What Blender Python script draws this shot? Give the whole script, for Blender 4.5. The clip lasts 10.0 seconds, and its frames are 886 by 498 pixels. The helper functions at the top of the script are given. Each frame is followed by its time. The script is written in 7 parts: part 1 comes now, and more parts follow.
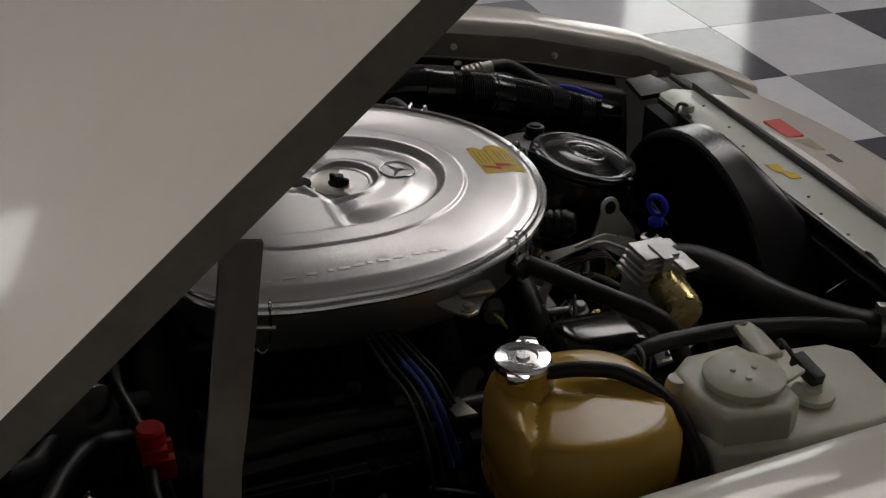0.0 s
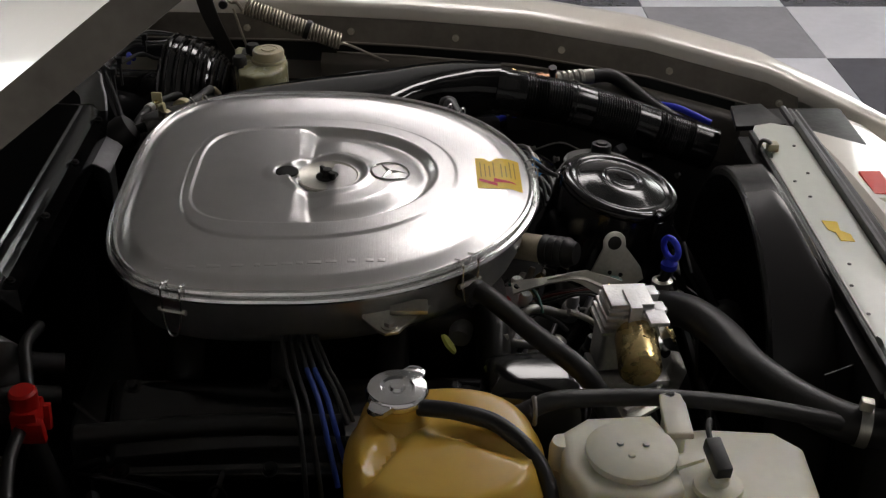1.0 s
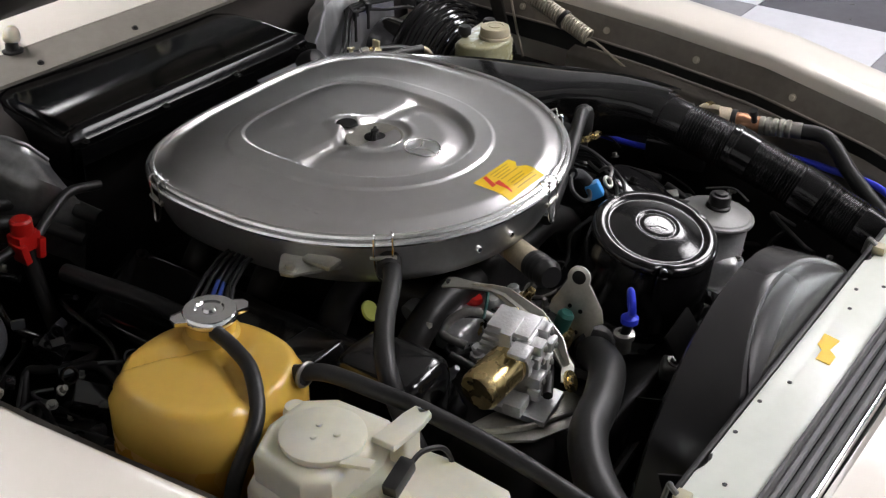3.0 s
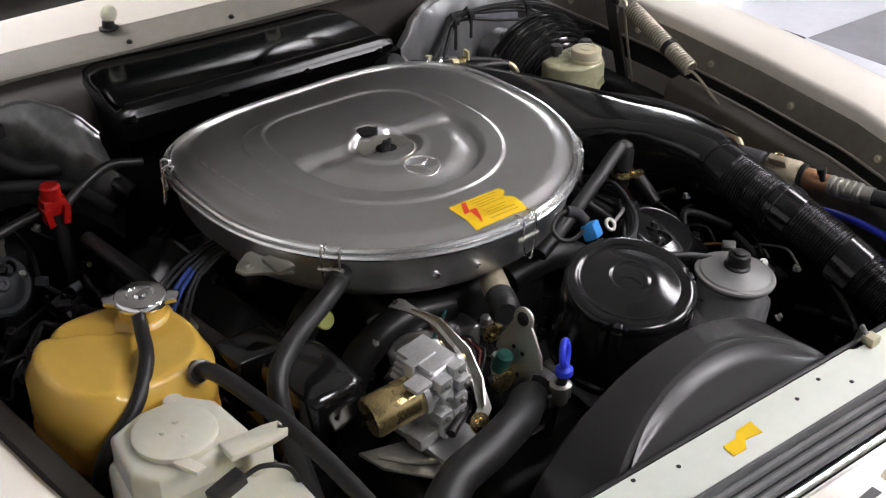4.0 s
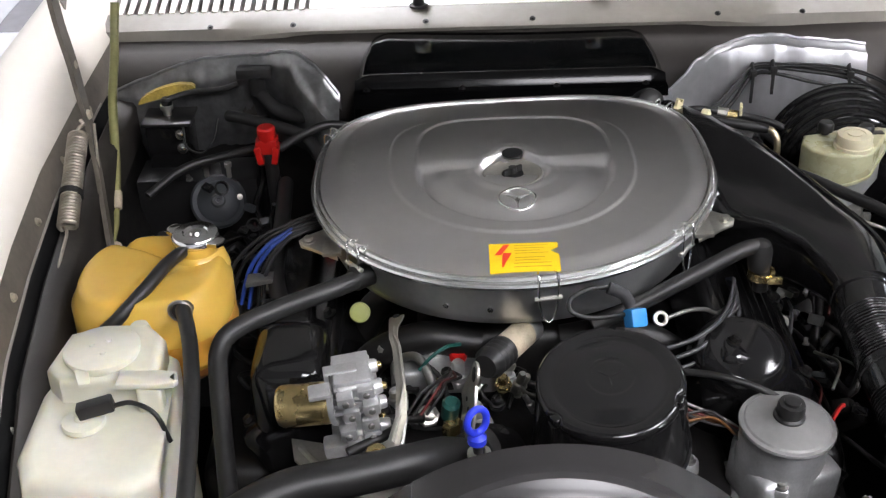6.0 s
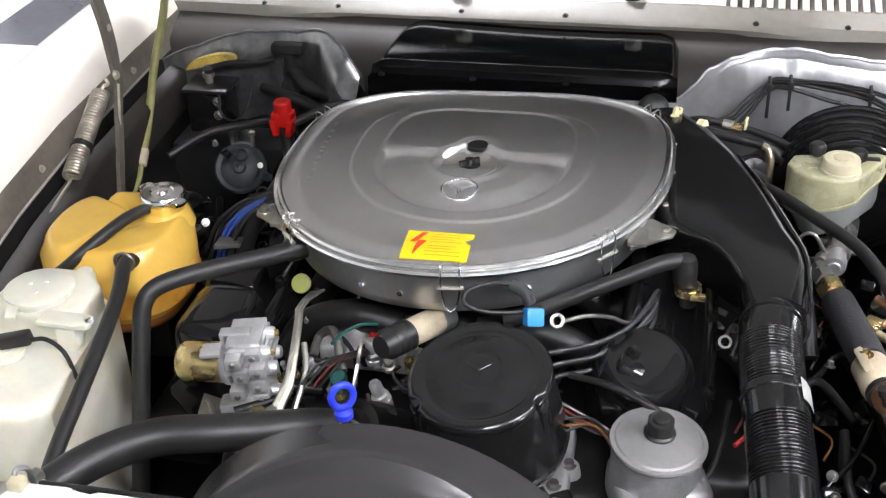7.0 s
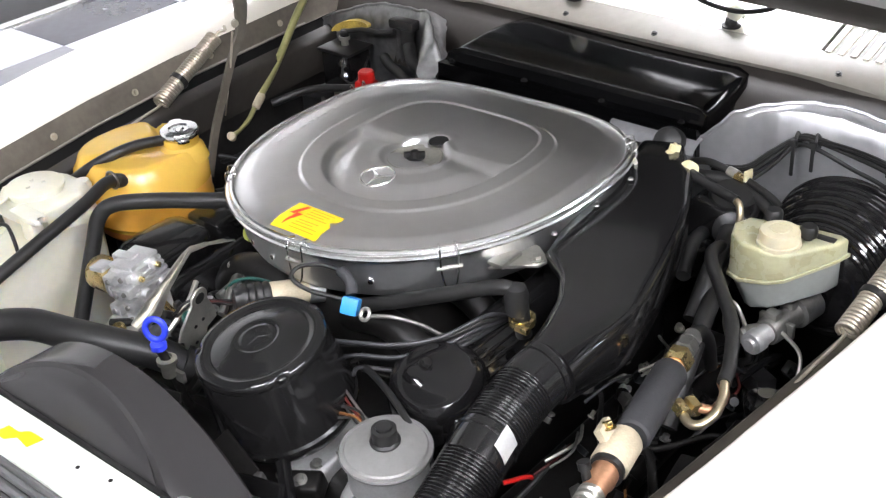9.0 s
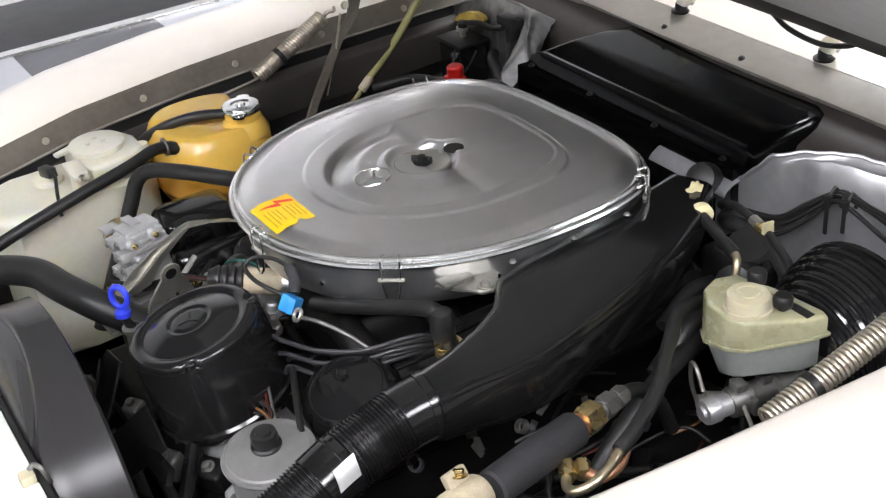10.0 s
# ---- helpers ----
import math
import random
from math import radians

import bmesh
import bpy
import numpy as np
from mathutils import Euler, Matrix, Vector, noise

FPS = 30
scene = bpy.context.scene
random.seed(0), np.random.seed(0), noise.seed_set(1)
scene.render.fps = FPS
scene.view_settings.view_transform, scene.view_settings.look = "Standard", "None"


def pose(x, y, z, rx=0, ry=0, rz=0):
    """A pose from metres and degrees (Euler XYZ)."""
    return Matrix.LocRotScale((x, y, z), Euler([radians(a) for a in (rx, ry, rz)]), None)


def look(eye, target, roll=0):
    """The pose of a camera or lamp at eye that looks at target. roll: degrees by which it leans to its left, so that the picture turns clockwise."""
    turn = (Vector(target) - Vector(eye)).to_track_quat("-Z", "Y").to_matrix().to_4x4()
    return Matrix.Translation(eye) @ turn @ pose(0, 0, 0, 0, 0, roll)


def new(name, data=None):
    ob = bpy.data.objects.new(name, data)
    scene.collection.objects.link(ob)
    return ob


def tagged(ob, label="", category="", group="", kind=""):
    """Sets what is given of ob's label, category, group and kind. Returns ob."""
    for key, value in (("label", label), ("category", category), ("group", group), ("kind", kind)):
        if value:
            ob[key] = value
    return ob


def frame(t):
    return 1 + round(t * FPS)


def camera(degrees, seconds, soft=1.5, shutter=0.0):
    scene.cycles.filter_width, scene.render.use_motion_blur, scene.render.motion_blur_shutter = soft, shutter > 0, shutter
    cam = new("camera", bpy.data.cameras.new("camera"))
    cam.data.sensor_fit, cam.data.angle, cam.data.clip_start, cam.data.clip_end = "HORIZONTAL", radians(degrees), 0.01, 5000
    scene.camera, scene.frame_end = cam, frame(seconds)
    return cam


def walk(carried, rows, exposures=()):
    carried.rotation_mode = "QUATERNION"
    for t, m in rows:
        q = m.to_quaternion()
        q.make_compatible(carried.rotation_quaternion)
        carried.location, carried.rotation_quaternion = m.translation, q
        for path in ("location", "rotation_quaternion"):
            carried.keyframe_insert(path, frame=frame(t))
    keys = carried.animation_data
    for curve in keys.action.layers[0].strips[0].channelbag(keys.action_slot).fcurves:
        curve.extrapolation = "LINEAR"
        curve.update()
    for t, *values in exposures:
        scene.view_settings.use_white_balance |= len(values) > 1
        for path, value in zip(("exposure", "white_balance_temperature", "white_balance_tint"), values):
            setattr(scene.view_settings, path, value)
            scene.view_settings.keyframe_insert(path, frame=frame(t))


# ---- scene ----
cam = camera(39.6, 10.0, soft=1.3)
PATH = [
    (0, (-1.384, 0.318, 0.683), (0.282, -0.232, -0.277), -0.0),
    (0.5, (-1.382, 0.101, 0.685), (0.33, -0.215, -0.298), 0.3),
    (1, (-1.377, -0.107, 0.685), (0.36, -0.154, -0.304), 0.5),
    (1.5, (-1.375, -0.323, 0.69), (0.337, -0.034, -0.303), 0.6),
    (2, (-1.348, -0.532, 0.702), (0.3, -0.014, -0.305), 0.7),
    (2.5, (-1.286, -0.744, 0.705), (0.268, 0.013, -0.301), 0.8),
    (4, (-0.852, -1.231, 0.746), (0.194, 0.127, -0.285), -0.2),
    (4.5, (-0.636, -1.336, 0.738), (0.182, 0.182, -0.276), -0.8),
    (5, (-0.42, -1.403, 0.744), (0.108, 0.236, -0.273), -1.6),
    (5.5, (-0.248, -1.447, 0.754), (-0.023, 0.253, -0.275), -1.8),
    (7, (0.306, -1.441, 0.761), (-0.096, 0.226, -0.269), -2.4),
    (7.5, (0.496, -1.41, 0.766), (-0.071, 0.207, -0.266), -2.6),
    (8, (0.696, -1.365, 0.767), (-0.063, 0.172, -0.264), -2.9),
    (8.5, (0.888, -1.274, 0.771), (-0.083, 0.141, -0.257), -3.3),
    (9, (1.05, -1.118, 0.771), (-0.101, 0.157, -0.255), -4.0),
    (9.5, (1.196, -0.934, 0.766), (-0.111, 0.171, -0.268), -4.6),
    (10, (1.305, -0.725, 0.757), (-0.187, 0.127, -0.268), -5.2),
]
EXPOSURES = [(0.0, -2.05, 7050, 10), (0.5, -1.60, 7000, 10), (1.0, -1.15, 6950, 10), (2.0, -0.26, 6600, 10), (4.0, 0.05, 6550, 11), (4.5, 0.07, 6500, 11), (5.5, 0.34, 6450, 11),
             (7.0, 0.90, 6350, 10), (8.0, 1.08, 6350, 10), (8.5, 1.12, 6350, 10), (9.5, 0.76, 6380, 10), (10.0, 0.5, 6400, 10)]
walk(cam, [(t, look(eye, target, roll)) for t, eye, target, roll in PATH], EXPOSURES)

# ---------------------------------------------------------------- world and light
world = bpy.data.worlds.new("World")
scene.world = world
world.use_nodes = True
world.node_tree.nodes["Background"].inputs[0].default_value = (0.9, 0.95, 1.0, 1)
world.node_tree.nodes["Background"].inputs[1].default_value = 0.15
FLOOR_Z = -0.86
CEIL_Z = 2.3
LAMP_POWER = 20.0

# ---------------------------------------------------------------- materials
def mat(name, color, rough=0.5, metal=0.0, var=0.15, scale=12.0, bump=0.0, bscale=120.0, coat=0.0, sss=0.0, trans=0.0,
        emit=0.0, rvar=0.12, dust=0.0, ior=1.45, aniso=0.0, brush=None):
    """A procedural surface: colour mottled at two scales, uneven gloss, fine relief."""
    m = bpy.data.materials.new(name)
    m.use_nodes = True
    nt = m.node_tree
    b = nt.nodes["Principled BSDF"]
    co = nt.nodes.new("ShaderNodeTexCoord")
    def noise_tex(sc, detail=4.0, vec=None):
        n = nt.nodes.new("ShaderNodeTexNoise")
        n.inputs["Scale"].default_value = sc
        n.inputs["Detail"].default_value = detail
        nt.links.new(vec or co.outputs["Object"], n.inputs["Vector"])
        return n.outputs["Fac"]
    def math_node(op, a, b_):
        n = nt.nodes.new("ShaderNodeMath")
        n.operation = op
        for k, v in ((0, a), (1, b_)):
            if isinstance(v, (int, float)):
                n.inputs[k].default_value = v
            else:
                nt.links.new(v, n.inputs[k])
        return n.outputs[0]
    big, fine = noise_tex(scale), noise_tex(scale * 9, 3.0)
    both = math_node("ADD", math_node("MULTIPLY", big, 0.7), math_node("MULTIPLY", fine, 0.3))
    ramp = nt.nodes.new("ShaderNodeValToRGB")
    lo = [max(0, c * (1 - var)) for c in color]
    hi = [min(1, c * (1 + var)) for c in color]
    ramp.color_ramp.elements[0].position, ramp.color_ramp.elements[1].position = 0.35, 0.65
    ramp.color_ramp.elements[0].color = (*lo, 1)
    ramp.color_ramp.elements[1].color = (*hi, 1)
    nt.links.new(both, ramp.inputs[0])
    out = ramp.outputs[0]
    if dust:
        mx = nt.nodes.new("ShaderNodeMixRGB")
        mx.inputs[2].default_value = (0.25, 0.22, 0.18, 1)
        nt.links.new(math_node("MULTIPLY", math_node("POWER", noise_tex(scale * 0.6, 6.0), 3.0), dust), mx.inputs[0])
        nt.links.new(out, mx.inputs[1])
        out = mx.outputs[0]
    nt.links.new(out, b.inputs["Base Color"])
    r = math_node("ADD", rough - rvar / 2, math_node("MULTIPLY", noise_tex(scale * 2.3), rvar))
    nt.links.new(r, b.inputs["Roughness"])
    b.inputs["Metallic"].default_value = metal
    b.inputs["Coat Weight"].default_value = coat
    b.inputs["Coat Roughness"].default_value = 0.06
    b.inputs["IOR"].default_value = ior
    b.inputs["Transmission Weight"].default_value = trans
    if sss:
        b.inputs["Subsurface Weight"].default_value = sss
        b.inputs["Subsurface Radius"].default_value = (0.03, 0.022, 0.01)
        b.inputs["Subsurface Scale"].default_value = 0.6
    if emit:
        b.inputs["Emission Color"].default_value = (*color, 1)
        b.inputs["Emission Strength"].default_value = emit
    height = None
    if bump:
        height = noise_tex(bscale, 5.0)
    if brush:
        mp = nt.nodes.new("ShaderNodeMapping")
        mp.inputs["Scale"].default_value = brush
        nt.links.new(co.outputs["Object"], mp.inputs["Vector"])
        height = noise_tex(1.0, 2.0, mp.outputs[0])
    if height is not None:
        bp = nt.nodes.new("ShaderNodeBump")
        bp.inputs["Strength"].default_value = bump
        bp.inputs["Distance"].default_value = 0.002
        nt.links.new(height, bp.inputs["Height"])
        nt.links.new(bp.outputs[0], b.inputs["Normal"])
    return m


M = dict(
    paint=mat("ivory_paint", (0.80, 0.75, 0.67), 0.32, var=0.03, scale=4, coat=0.6, rvar=0.06),
    # inner body colours, all far darker than the outer ivory
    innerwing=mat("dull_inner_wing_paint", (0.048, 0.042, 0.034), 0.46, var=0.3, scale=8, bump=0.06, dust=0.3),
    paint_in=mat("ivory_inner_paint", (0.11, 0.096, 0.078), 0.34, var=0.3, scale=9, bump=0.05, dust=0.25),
    taupe=mat("dark_inner_paint", (0.018, 0.0155, 0.013), 0.58, var=0.35, scale=8, bump=0.08, dust=0.2),
    lid=mat("spun_aluminium", (0.76, 0.75, 0.75), 0.30, 1.0, var=0.05, scale=5, bump=0.09, brush=(9, 1100, 60), rvar=0.03),
    rim=mat("bright_rim_metal", (0.80, 0.80, 0.79), 0.22, 1.0, var=0.06, scale=20),
    housing=mat("dull_steel_housing", (0.62, 0.62, 0.62), 0.36, 0.95, var=0.10, scale=14, bump=0.04),
    alu=mat("cast_aluminium", (0.60, 0.60, 0.60), 0.42, 0.75, var=0.14, scale=30, bump=0.25, bscale=260, dust=0.15),
    zinc=mat("zinc_plate", (0.50, 0.49, 0.44), 0.36, 0.9, var=0.15, scale=25, bump=0.05),
    brass=mat("pale_brass", (0.52, 0.45, 0.30), 0.34, 0.9, var=0.2, scale=25),
    pad=mat("silver_pad", (0.31, 0.31, 0.31), 0.32, 0.85, var=0.35, scale=9, bump=0.5, bscale=14),
    lead=mat("grey_lead", (0.040, 0.040, 0.043), 0.30, var=0.15, scale=20),
    hornmat=mat("blue_grey_paint", (0.034, 0.037, 0.041), 0.50, var=0.15, scale=20),
    gold=mat("yellow_chromate", (0.64, 0.50, 0.24), 0.27, 0.95, var=0.2, scale=20, rvar=0.2),
    copper=mat("copper_fitting", (0.52, 0.28, 0.16), 0.40, 0.75, var=0.2, scale=30),
    black=mat("black_gloss_enamel", (0.008, 0.0078, 0.008), 0.12, var=0.3, scale=10, bump=0.03, bscale=60, dust=0.006, rvar=0.12, ior=1.52),
    blacksatin=mat("black_satin_plastic", (0.013, 0.0127, 0.013), 0.34, var=0.25, scale=14, bump=0.05, bscale=200, dust=0.008, rvar=0.15),
    rubber=mat("black_rubber", (0.015, 0.0148, 0.0145), 0.42, var=0.3, scale=18, bump=0.08, bscale=180, dust=0.01),
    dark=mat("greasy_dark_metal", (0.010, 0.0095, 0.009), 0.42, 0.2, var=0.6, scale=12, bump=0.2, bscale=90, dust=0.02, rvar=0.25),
    foam=mat("dark_foam_sleeve", (0.028, 0.028, 0.03), 0.75, var=0.2, scale=30, bump=0.3, bscale=300),
    shroud=mat("grey_black_shroud", (0.029, 0.0275, 0.028), 0.25, var=0.03, scale=6, rvar=0.03),
    amber=mat("aged_amber_plastic", (0.66, 0.42, 0.078), 0.25, var=0.05, scale=9, sss=0.25, bump=0.03, coat=0.15),
    greypaint=mat("grey_painted_metal", (0.215, 0.212, 0.208), 0.42, 0.25, var=0.10, scale=16, bump=0.05),
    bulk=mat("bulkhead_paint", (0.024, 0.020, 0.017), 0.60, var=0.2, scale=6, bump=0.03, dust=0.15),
    steel=mat("dull_steel", (0.26, 0.255, 0.24), 0.42, 0.85, var=0.2, scale=25, bump=0.1),
    # unseen underside: its grey is set by how bright the lid reflects it
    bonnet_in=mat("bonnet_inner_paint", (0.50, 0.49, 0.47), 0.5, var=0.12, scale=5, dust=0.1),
    blackpaint=mat("black_baked_paint", (0.009, 0.0088, 0.009), 0.15, var=0.2, scale=14, bump=0.05, bscale=220, dust=0.01, rvar=0.12, ior=1.52),
    cream=mat("cream_cap_plastic", (0.50, 0.46, 0.32), 0.4, var=0.08, scale=14, sss=0.15),
    redwire=mat("red_wire", (0.09, 0.012, 0.010), 0.45, var=0.1),
    brownwire=mat("brown_wire", (0.16, 0.07, 0.02), 0.45, var=0.1),
    # ivory dulled for the bonnet's shade on the scuttle; also on rolled edges
    lip=mat("dulled_lip_paint", (0.25, 0.23, 0.20), 0.4, var=0.12, scale=7, bump=0.03, dust=0.25),
    seallabel=mat("silver_label", (0.42, 0.42, 0.41), 0.35, 0.3, var=0.08, scale=40),
    cover=mat("black_lacquer", (0.0022, 0.0022, 0.0024), 0.13, var=0.3, scale=10, bump=0.04, bscale=60, rvar=0.06, ior=1.30),
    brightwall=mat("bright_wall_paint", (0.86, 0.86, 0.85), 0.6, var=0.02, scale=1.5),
    plug=mat("pale_green_plastic", (0.33, 0.36, 0.08), 0.45, var=0.1),
    # near-black that stands for shade inside gaps and holes
    slot=mat("shade_black", (0.004, 0.004, 0.004), 0.7, var=0.3),
    coolant2=mat("coolant_orange_plastic", (0.62, 0.31, 0.045), 0.28, var=0.08, scale=10, sss=0.2),
    coolant=mat("coolant_brown_plastic", (0.33, 0.12, 0.025), 0.35, var=0.2, scale=10),
    milk=mat("milky_plastic", (0.64, 0.62, 0.51), 0.36, var=0.07, scale=10, sss=0.3, bump=0.03),
    fluidgrey=mat("fluid_in_plastic", (0.20, 0.21, 0.20), 0.3, var=0.1, scale=14),
    yellow=mat("yellow_sticker", (0.85, 0.56, 0.01), 0.4, var=0.04, scale=20),
    ink=mat("brown_print", (0.50, 0.29, 0.01), 0.5, var=0.1),
    redink=mat("red_print", (0.75, 0.04, 0.02), 0.4, var=0.05),
    red=mat("red_plastic", (0.42, 0.010, 0.008), 0.35, var=0.1, scale=20),
    blue=mat("blue_plastic", (0.03, 0.05, 0.62), 0.32, var=0.1, scale=20),
    cyan=mat("light_blue_plastic", (0.03, 0.24, 0.58), 0.4, var=0.1, scale=20),
    bluewire=mat("blue_wire", (0.03, 0.07, 0.32), 0.4, var=0.1, scale=20),
    green=mat("teal_connector", (0.012, 0.075, 0.062), 0.45, var=0.15, scale=20),
    tan=mat("tan_sleeve", (0.44, 0.38, 0.27), 0.6, var=0.2, scale=40, bump=0.2),
    ivoryplastic=mat("yellowed_ivory_plastic", (0.66, 0.60, 0.36), 0.4, var=0.1, scale=25),
    resin=mat("aged_reservoir_plastic", (0.36, 0.35, 0.22), 0.28, var=0.12, scale=20, sss=0.15),
    yellowed=mat("faded_yellow_pad", (0.40, 0.29, 0.06), 0.6, var=0.45, scale=30, bump=0.2),
    olive=mat("aged_clear_tube", (0.23, 0.22, 0.09), 0.4, var=0.2, scale=20),
    foil=mat("silver_foil", (0.47, 0.47, 0.48), 0.38, 0.75, var=0.12, scale=9, bump=0.22, bscale=14, rvar=0.15),
    ledge=mat("worn_silver_ledge", (0.34, 0.34, 0.35), 0.36, 0.6, var=0.15, scale=12, bump=0.15, bscale=20),
    seal=mat("grey_seal", (0.10, 0.10, 0.10), 0.55, var=0.2, scale=20),
    radpanel=mat("pale_panel_paint", (0.70, 0.73, 0.66), 0.4, var=0.05, scale=7, bump=0.03, dust=0.12, coat=0.2),
    chrome=mat("chrome", (0.78, 0.78, 0.78), 0.12, 1.0, var=0.04),
    spring=mat("aged_spring_steel", (0.46, 0.42, 0.34), 0.4, 0.7, var=0.2, scale=40, dust=0.2),
    glass=mat("windscreen_glass", (0.006, 0.008, 0.008), 0.04, var=0.0),
    # walls other than the west one are greyed to dim their bounce light
    wall=mat("dimmed_wall_paint", (0.45, 0.45, 0.44), 0.6, var=0.03, scale=1.5, bump=0.05, bscale=60),
    # ceiling darkened so that glossy parts reflect little of it
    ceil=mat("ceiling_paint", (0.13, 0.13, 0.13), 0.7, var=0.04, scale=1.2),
    skirt=mat("black_skirting", (0.02, 0.02, 0.022), 0.4, var=0.2, scale=6),
    tile_l=mat("light_grey_tile", (0.55, 0.56, 0.60), 0.12, var=0.06, scale=3, rvar=0.1),
    tile_m=mat("mid_grey_tile", (0.24, 0.24, 0.26), 0.12, var=0.10, scale=3, rvar=0.1),
    tile_d=mat("dark_grey_tile", (0.075, 0.075, 0.09), 0.12, var=0.15, scale=3, rvar=0.1),
    pane=mat("clear_pane", (0.95, 0.97, 0.97), 0.05, var=0.0, trans=1.0, rvar=0.0),
    daylight=mat("daylight_outside", (0.95, 0.98, 1.0), 0.5, var=0.0, emit=10.0),
    lamp=mat("lamp_diffuser", (0.985, 0.965, 1.0), 0.5, var=0.0, emit=LAMP_POWER),
)

# ---------------------------------------------------------------- building helpers
def thing(name, at, label, category, group="", kind=""):
    e = new(name)
    e.empty_display_size = 0.05
    e.matrix_basis = Matrix.Translation(at)
    return tagged(e, label, category, group, kind)


def link(name, me, parent=None, label="", kind=""):
    ob = new(name, me)
    if parent is not None:
        top = parent
        m = Matrix.Identity(4)
        chain = []
        while top is not None:
            chain.append(top)
            top = top.parent
        for o in reversed(chain):
            m = m @ o.matrix_parent_inverse @ o.matrix_basis
        ob.parent = parent
        ob.matrix_parent_inverse = m.inverted()
    return tagged(ob, label, "", "", kind)


def to_mesh(name, bm, material, angle=38, smooth=True):
    me = bpy.data.meshes.new(name)
    bmesh.ops.recalc_face_normals(bm, faces=bm.faces)
    bm.to_mesh(me)
    bm.free()
    me.materials.append(material)
    if smooth:
        for p in me.polygons:
            p.use_smooth = True
        me.set_sharp_from_angle(angle=radians(angle))
    return me


def part(name, bm, material, parent=None, label="", angle=38, smooth=True, kind=""):
    """One bmesh, in the place's own coordinates, as ONE mesh object under a thing or a part."""
    return link(name, to_mesh(name, bm, material, angle, smooth), parent, label, kind)


def put(bm, verts, faces):
    vs = [bm.verts.new(v) for v in verts]
    for f in faces:
        try:
            bm.faces.new([vs[i] for i in f])
        except ValueError:
            pass
    return bm


def fresh():
    return bmesh.new()


def box(lo, hi, bevel=0.0, m=None, bm=None, seg=2):
    bm = bm or fresh()
    t = fresh()
    (x0, y0, z0), (x1, y1, z1) = lo, hi
    put(t, [(x0, y0, z0), (x1, y0, z0), (x1, y1, z0), (x0, y1, z0), (x0, y0, z1), (x1, y0, z1), (x1, y1, z1), (x0, y1, z1)],
        [(0, 3, 2, 1), (4, 5, 6, 7), (0, 1, 5, 4), (1, 2, 6, 5), (2, 3, 7, 6), (3, 0, 4, 7)])
    if bevel:
        bmesh.ops.bevel(t, geom=list(t.edges), offset=bevel, segments=seg, affect="EDGES", profile=0.6)
    if m is not None:
        bmesh.ops.transform(t, matrix=m, verts=t.verts)
    return merge(bm, t)


def merge(bm, t):
    me = bpy.data.meshes.new("tmp")
    t.to_mesh(me)
    t.free()
    bm.from_mesh(me)
    bpy.data.meshes.remove(me)
    return bm


def prism(outline, z0, z1, bevel=0.0, m=None, bm=None, seg=2):
    """A plate of any outline (x, y), from z0 to z1, its edges rounded."""
    bm = bm or fresh()
    t = fresh()
    n = len(outline)
    put(t, [(x, y, z0) for x, y in outline] + [(x, y, z1) for x, y in outline],
        [tuple(range(n - 1, -1, -1)), tuple(range(n, 2 * n))] + [(i, (i + 1) % n, n + (i + 1) % n, n + i) for i in range(n)])
    if bevel:
        caps = [e for e in t.edges if (e.verts[0].co.z > (z0 + z1) / 2) == (e.verts[1].co.z > (z0 + z1) / 2)]
        bmesh.ops.bevel(t, geom=caps, offset=bevel, segments=seg, affect="EDGES", profile=0.6)
    if m is not None:
        bmesh.ops.transform(t, matrix=m, verts=t.verts)
    return merge(bm, t)


def lathe(profile, m=None, seg=40, bm=None):
    """A turned body from (radius, height) pairs about its own z."""
    bm = bm or fresh()
    verts, faces, rows = [], [], []
    for r, z in profile:
        if r < 1e-6:
            rows.append([len(verts)])
            verts.append((0, 0, z))
        else:
            rows.append(list(range(len(verts), len(verts) + seg)))
            verts += [(r * math.cos(2 * math.pi * i / seg), r * math.sin(2 * math.pi * i / seg), z) for i in range(seg)]
    for a, b in zip(rows, rows[1:]):
        for i in range(seg):
            j = (i + 1) % seg
            f = [a[i % len(a)], a[j % len(a)], b[j % len(b)], b[i % len(b)]]
            f = [v for k, v in enumerate(f) if v not in f[:k]]
            if len(f) > 2:
                faces.append(f)
    if m is not None:
        verts = [m @ Vector(v) for v in verts]
    return put(bm, verts, faces)


def spline(points, n=10):
    """Points glided through by a Catmull-Rom curve."""
    p = [Vector(q) for q in points]
    p = [p[0] * 2 - p[1]] + p + [p[-1] * 2 - p[-2]]
    out = []
    for i in range(1, len(p) - 2):
        for k in range(n):
            t = k / n
            a, b, c, d = p[i - 1:i + 3]
            out.append(0.5 * (2 * b + (c - a) * t + (2 * a - 5 * b + 4 * c - d) * t * t + (3 * b - a - 3 * c + d) * t ** 3))
    return out + [p[-2]]


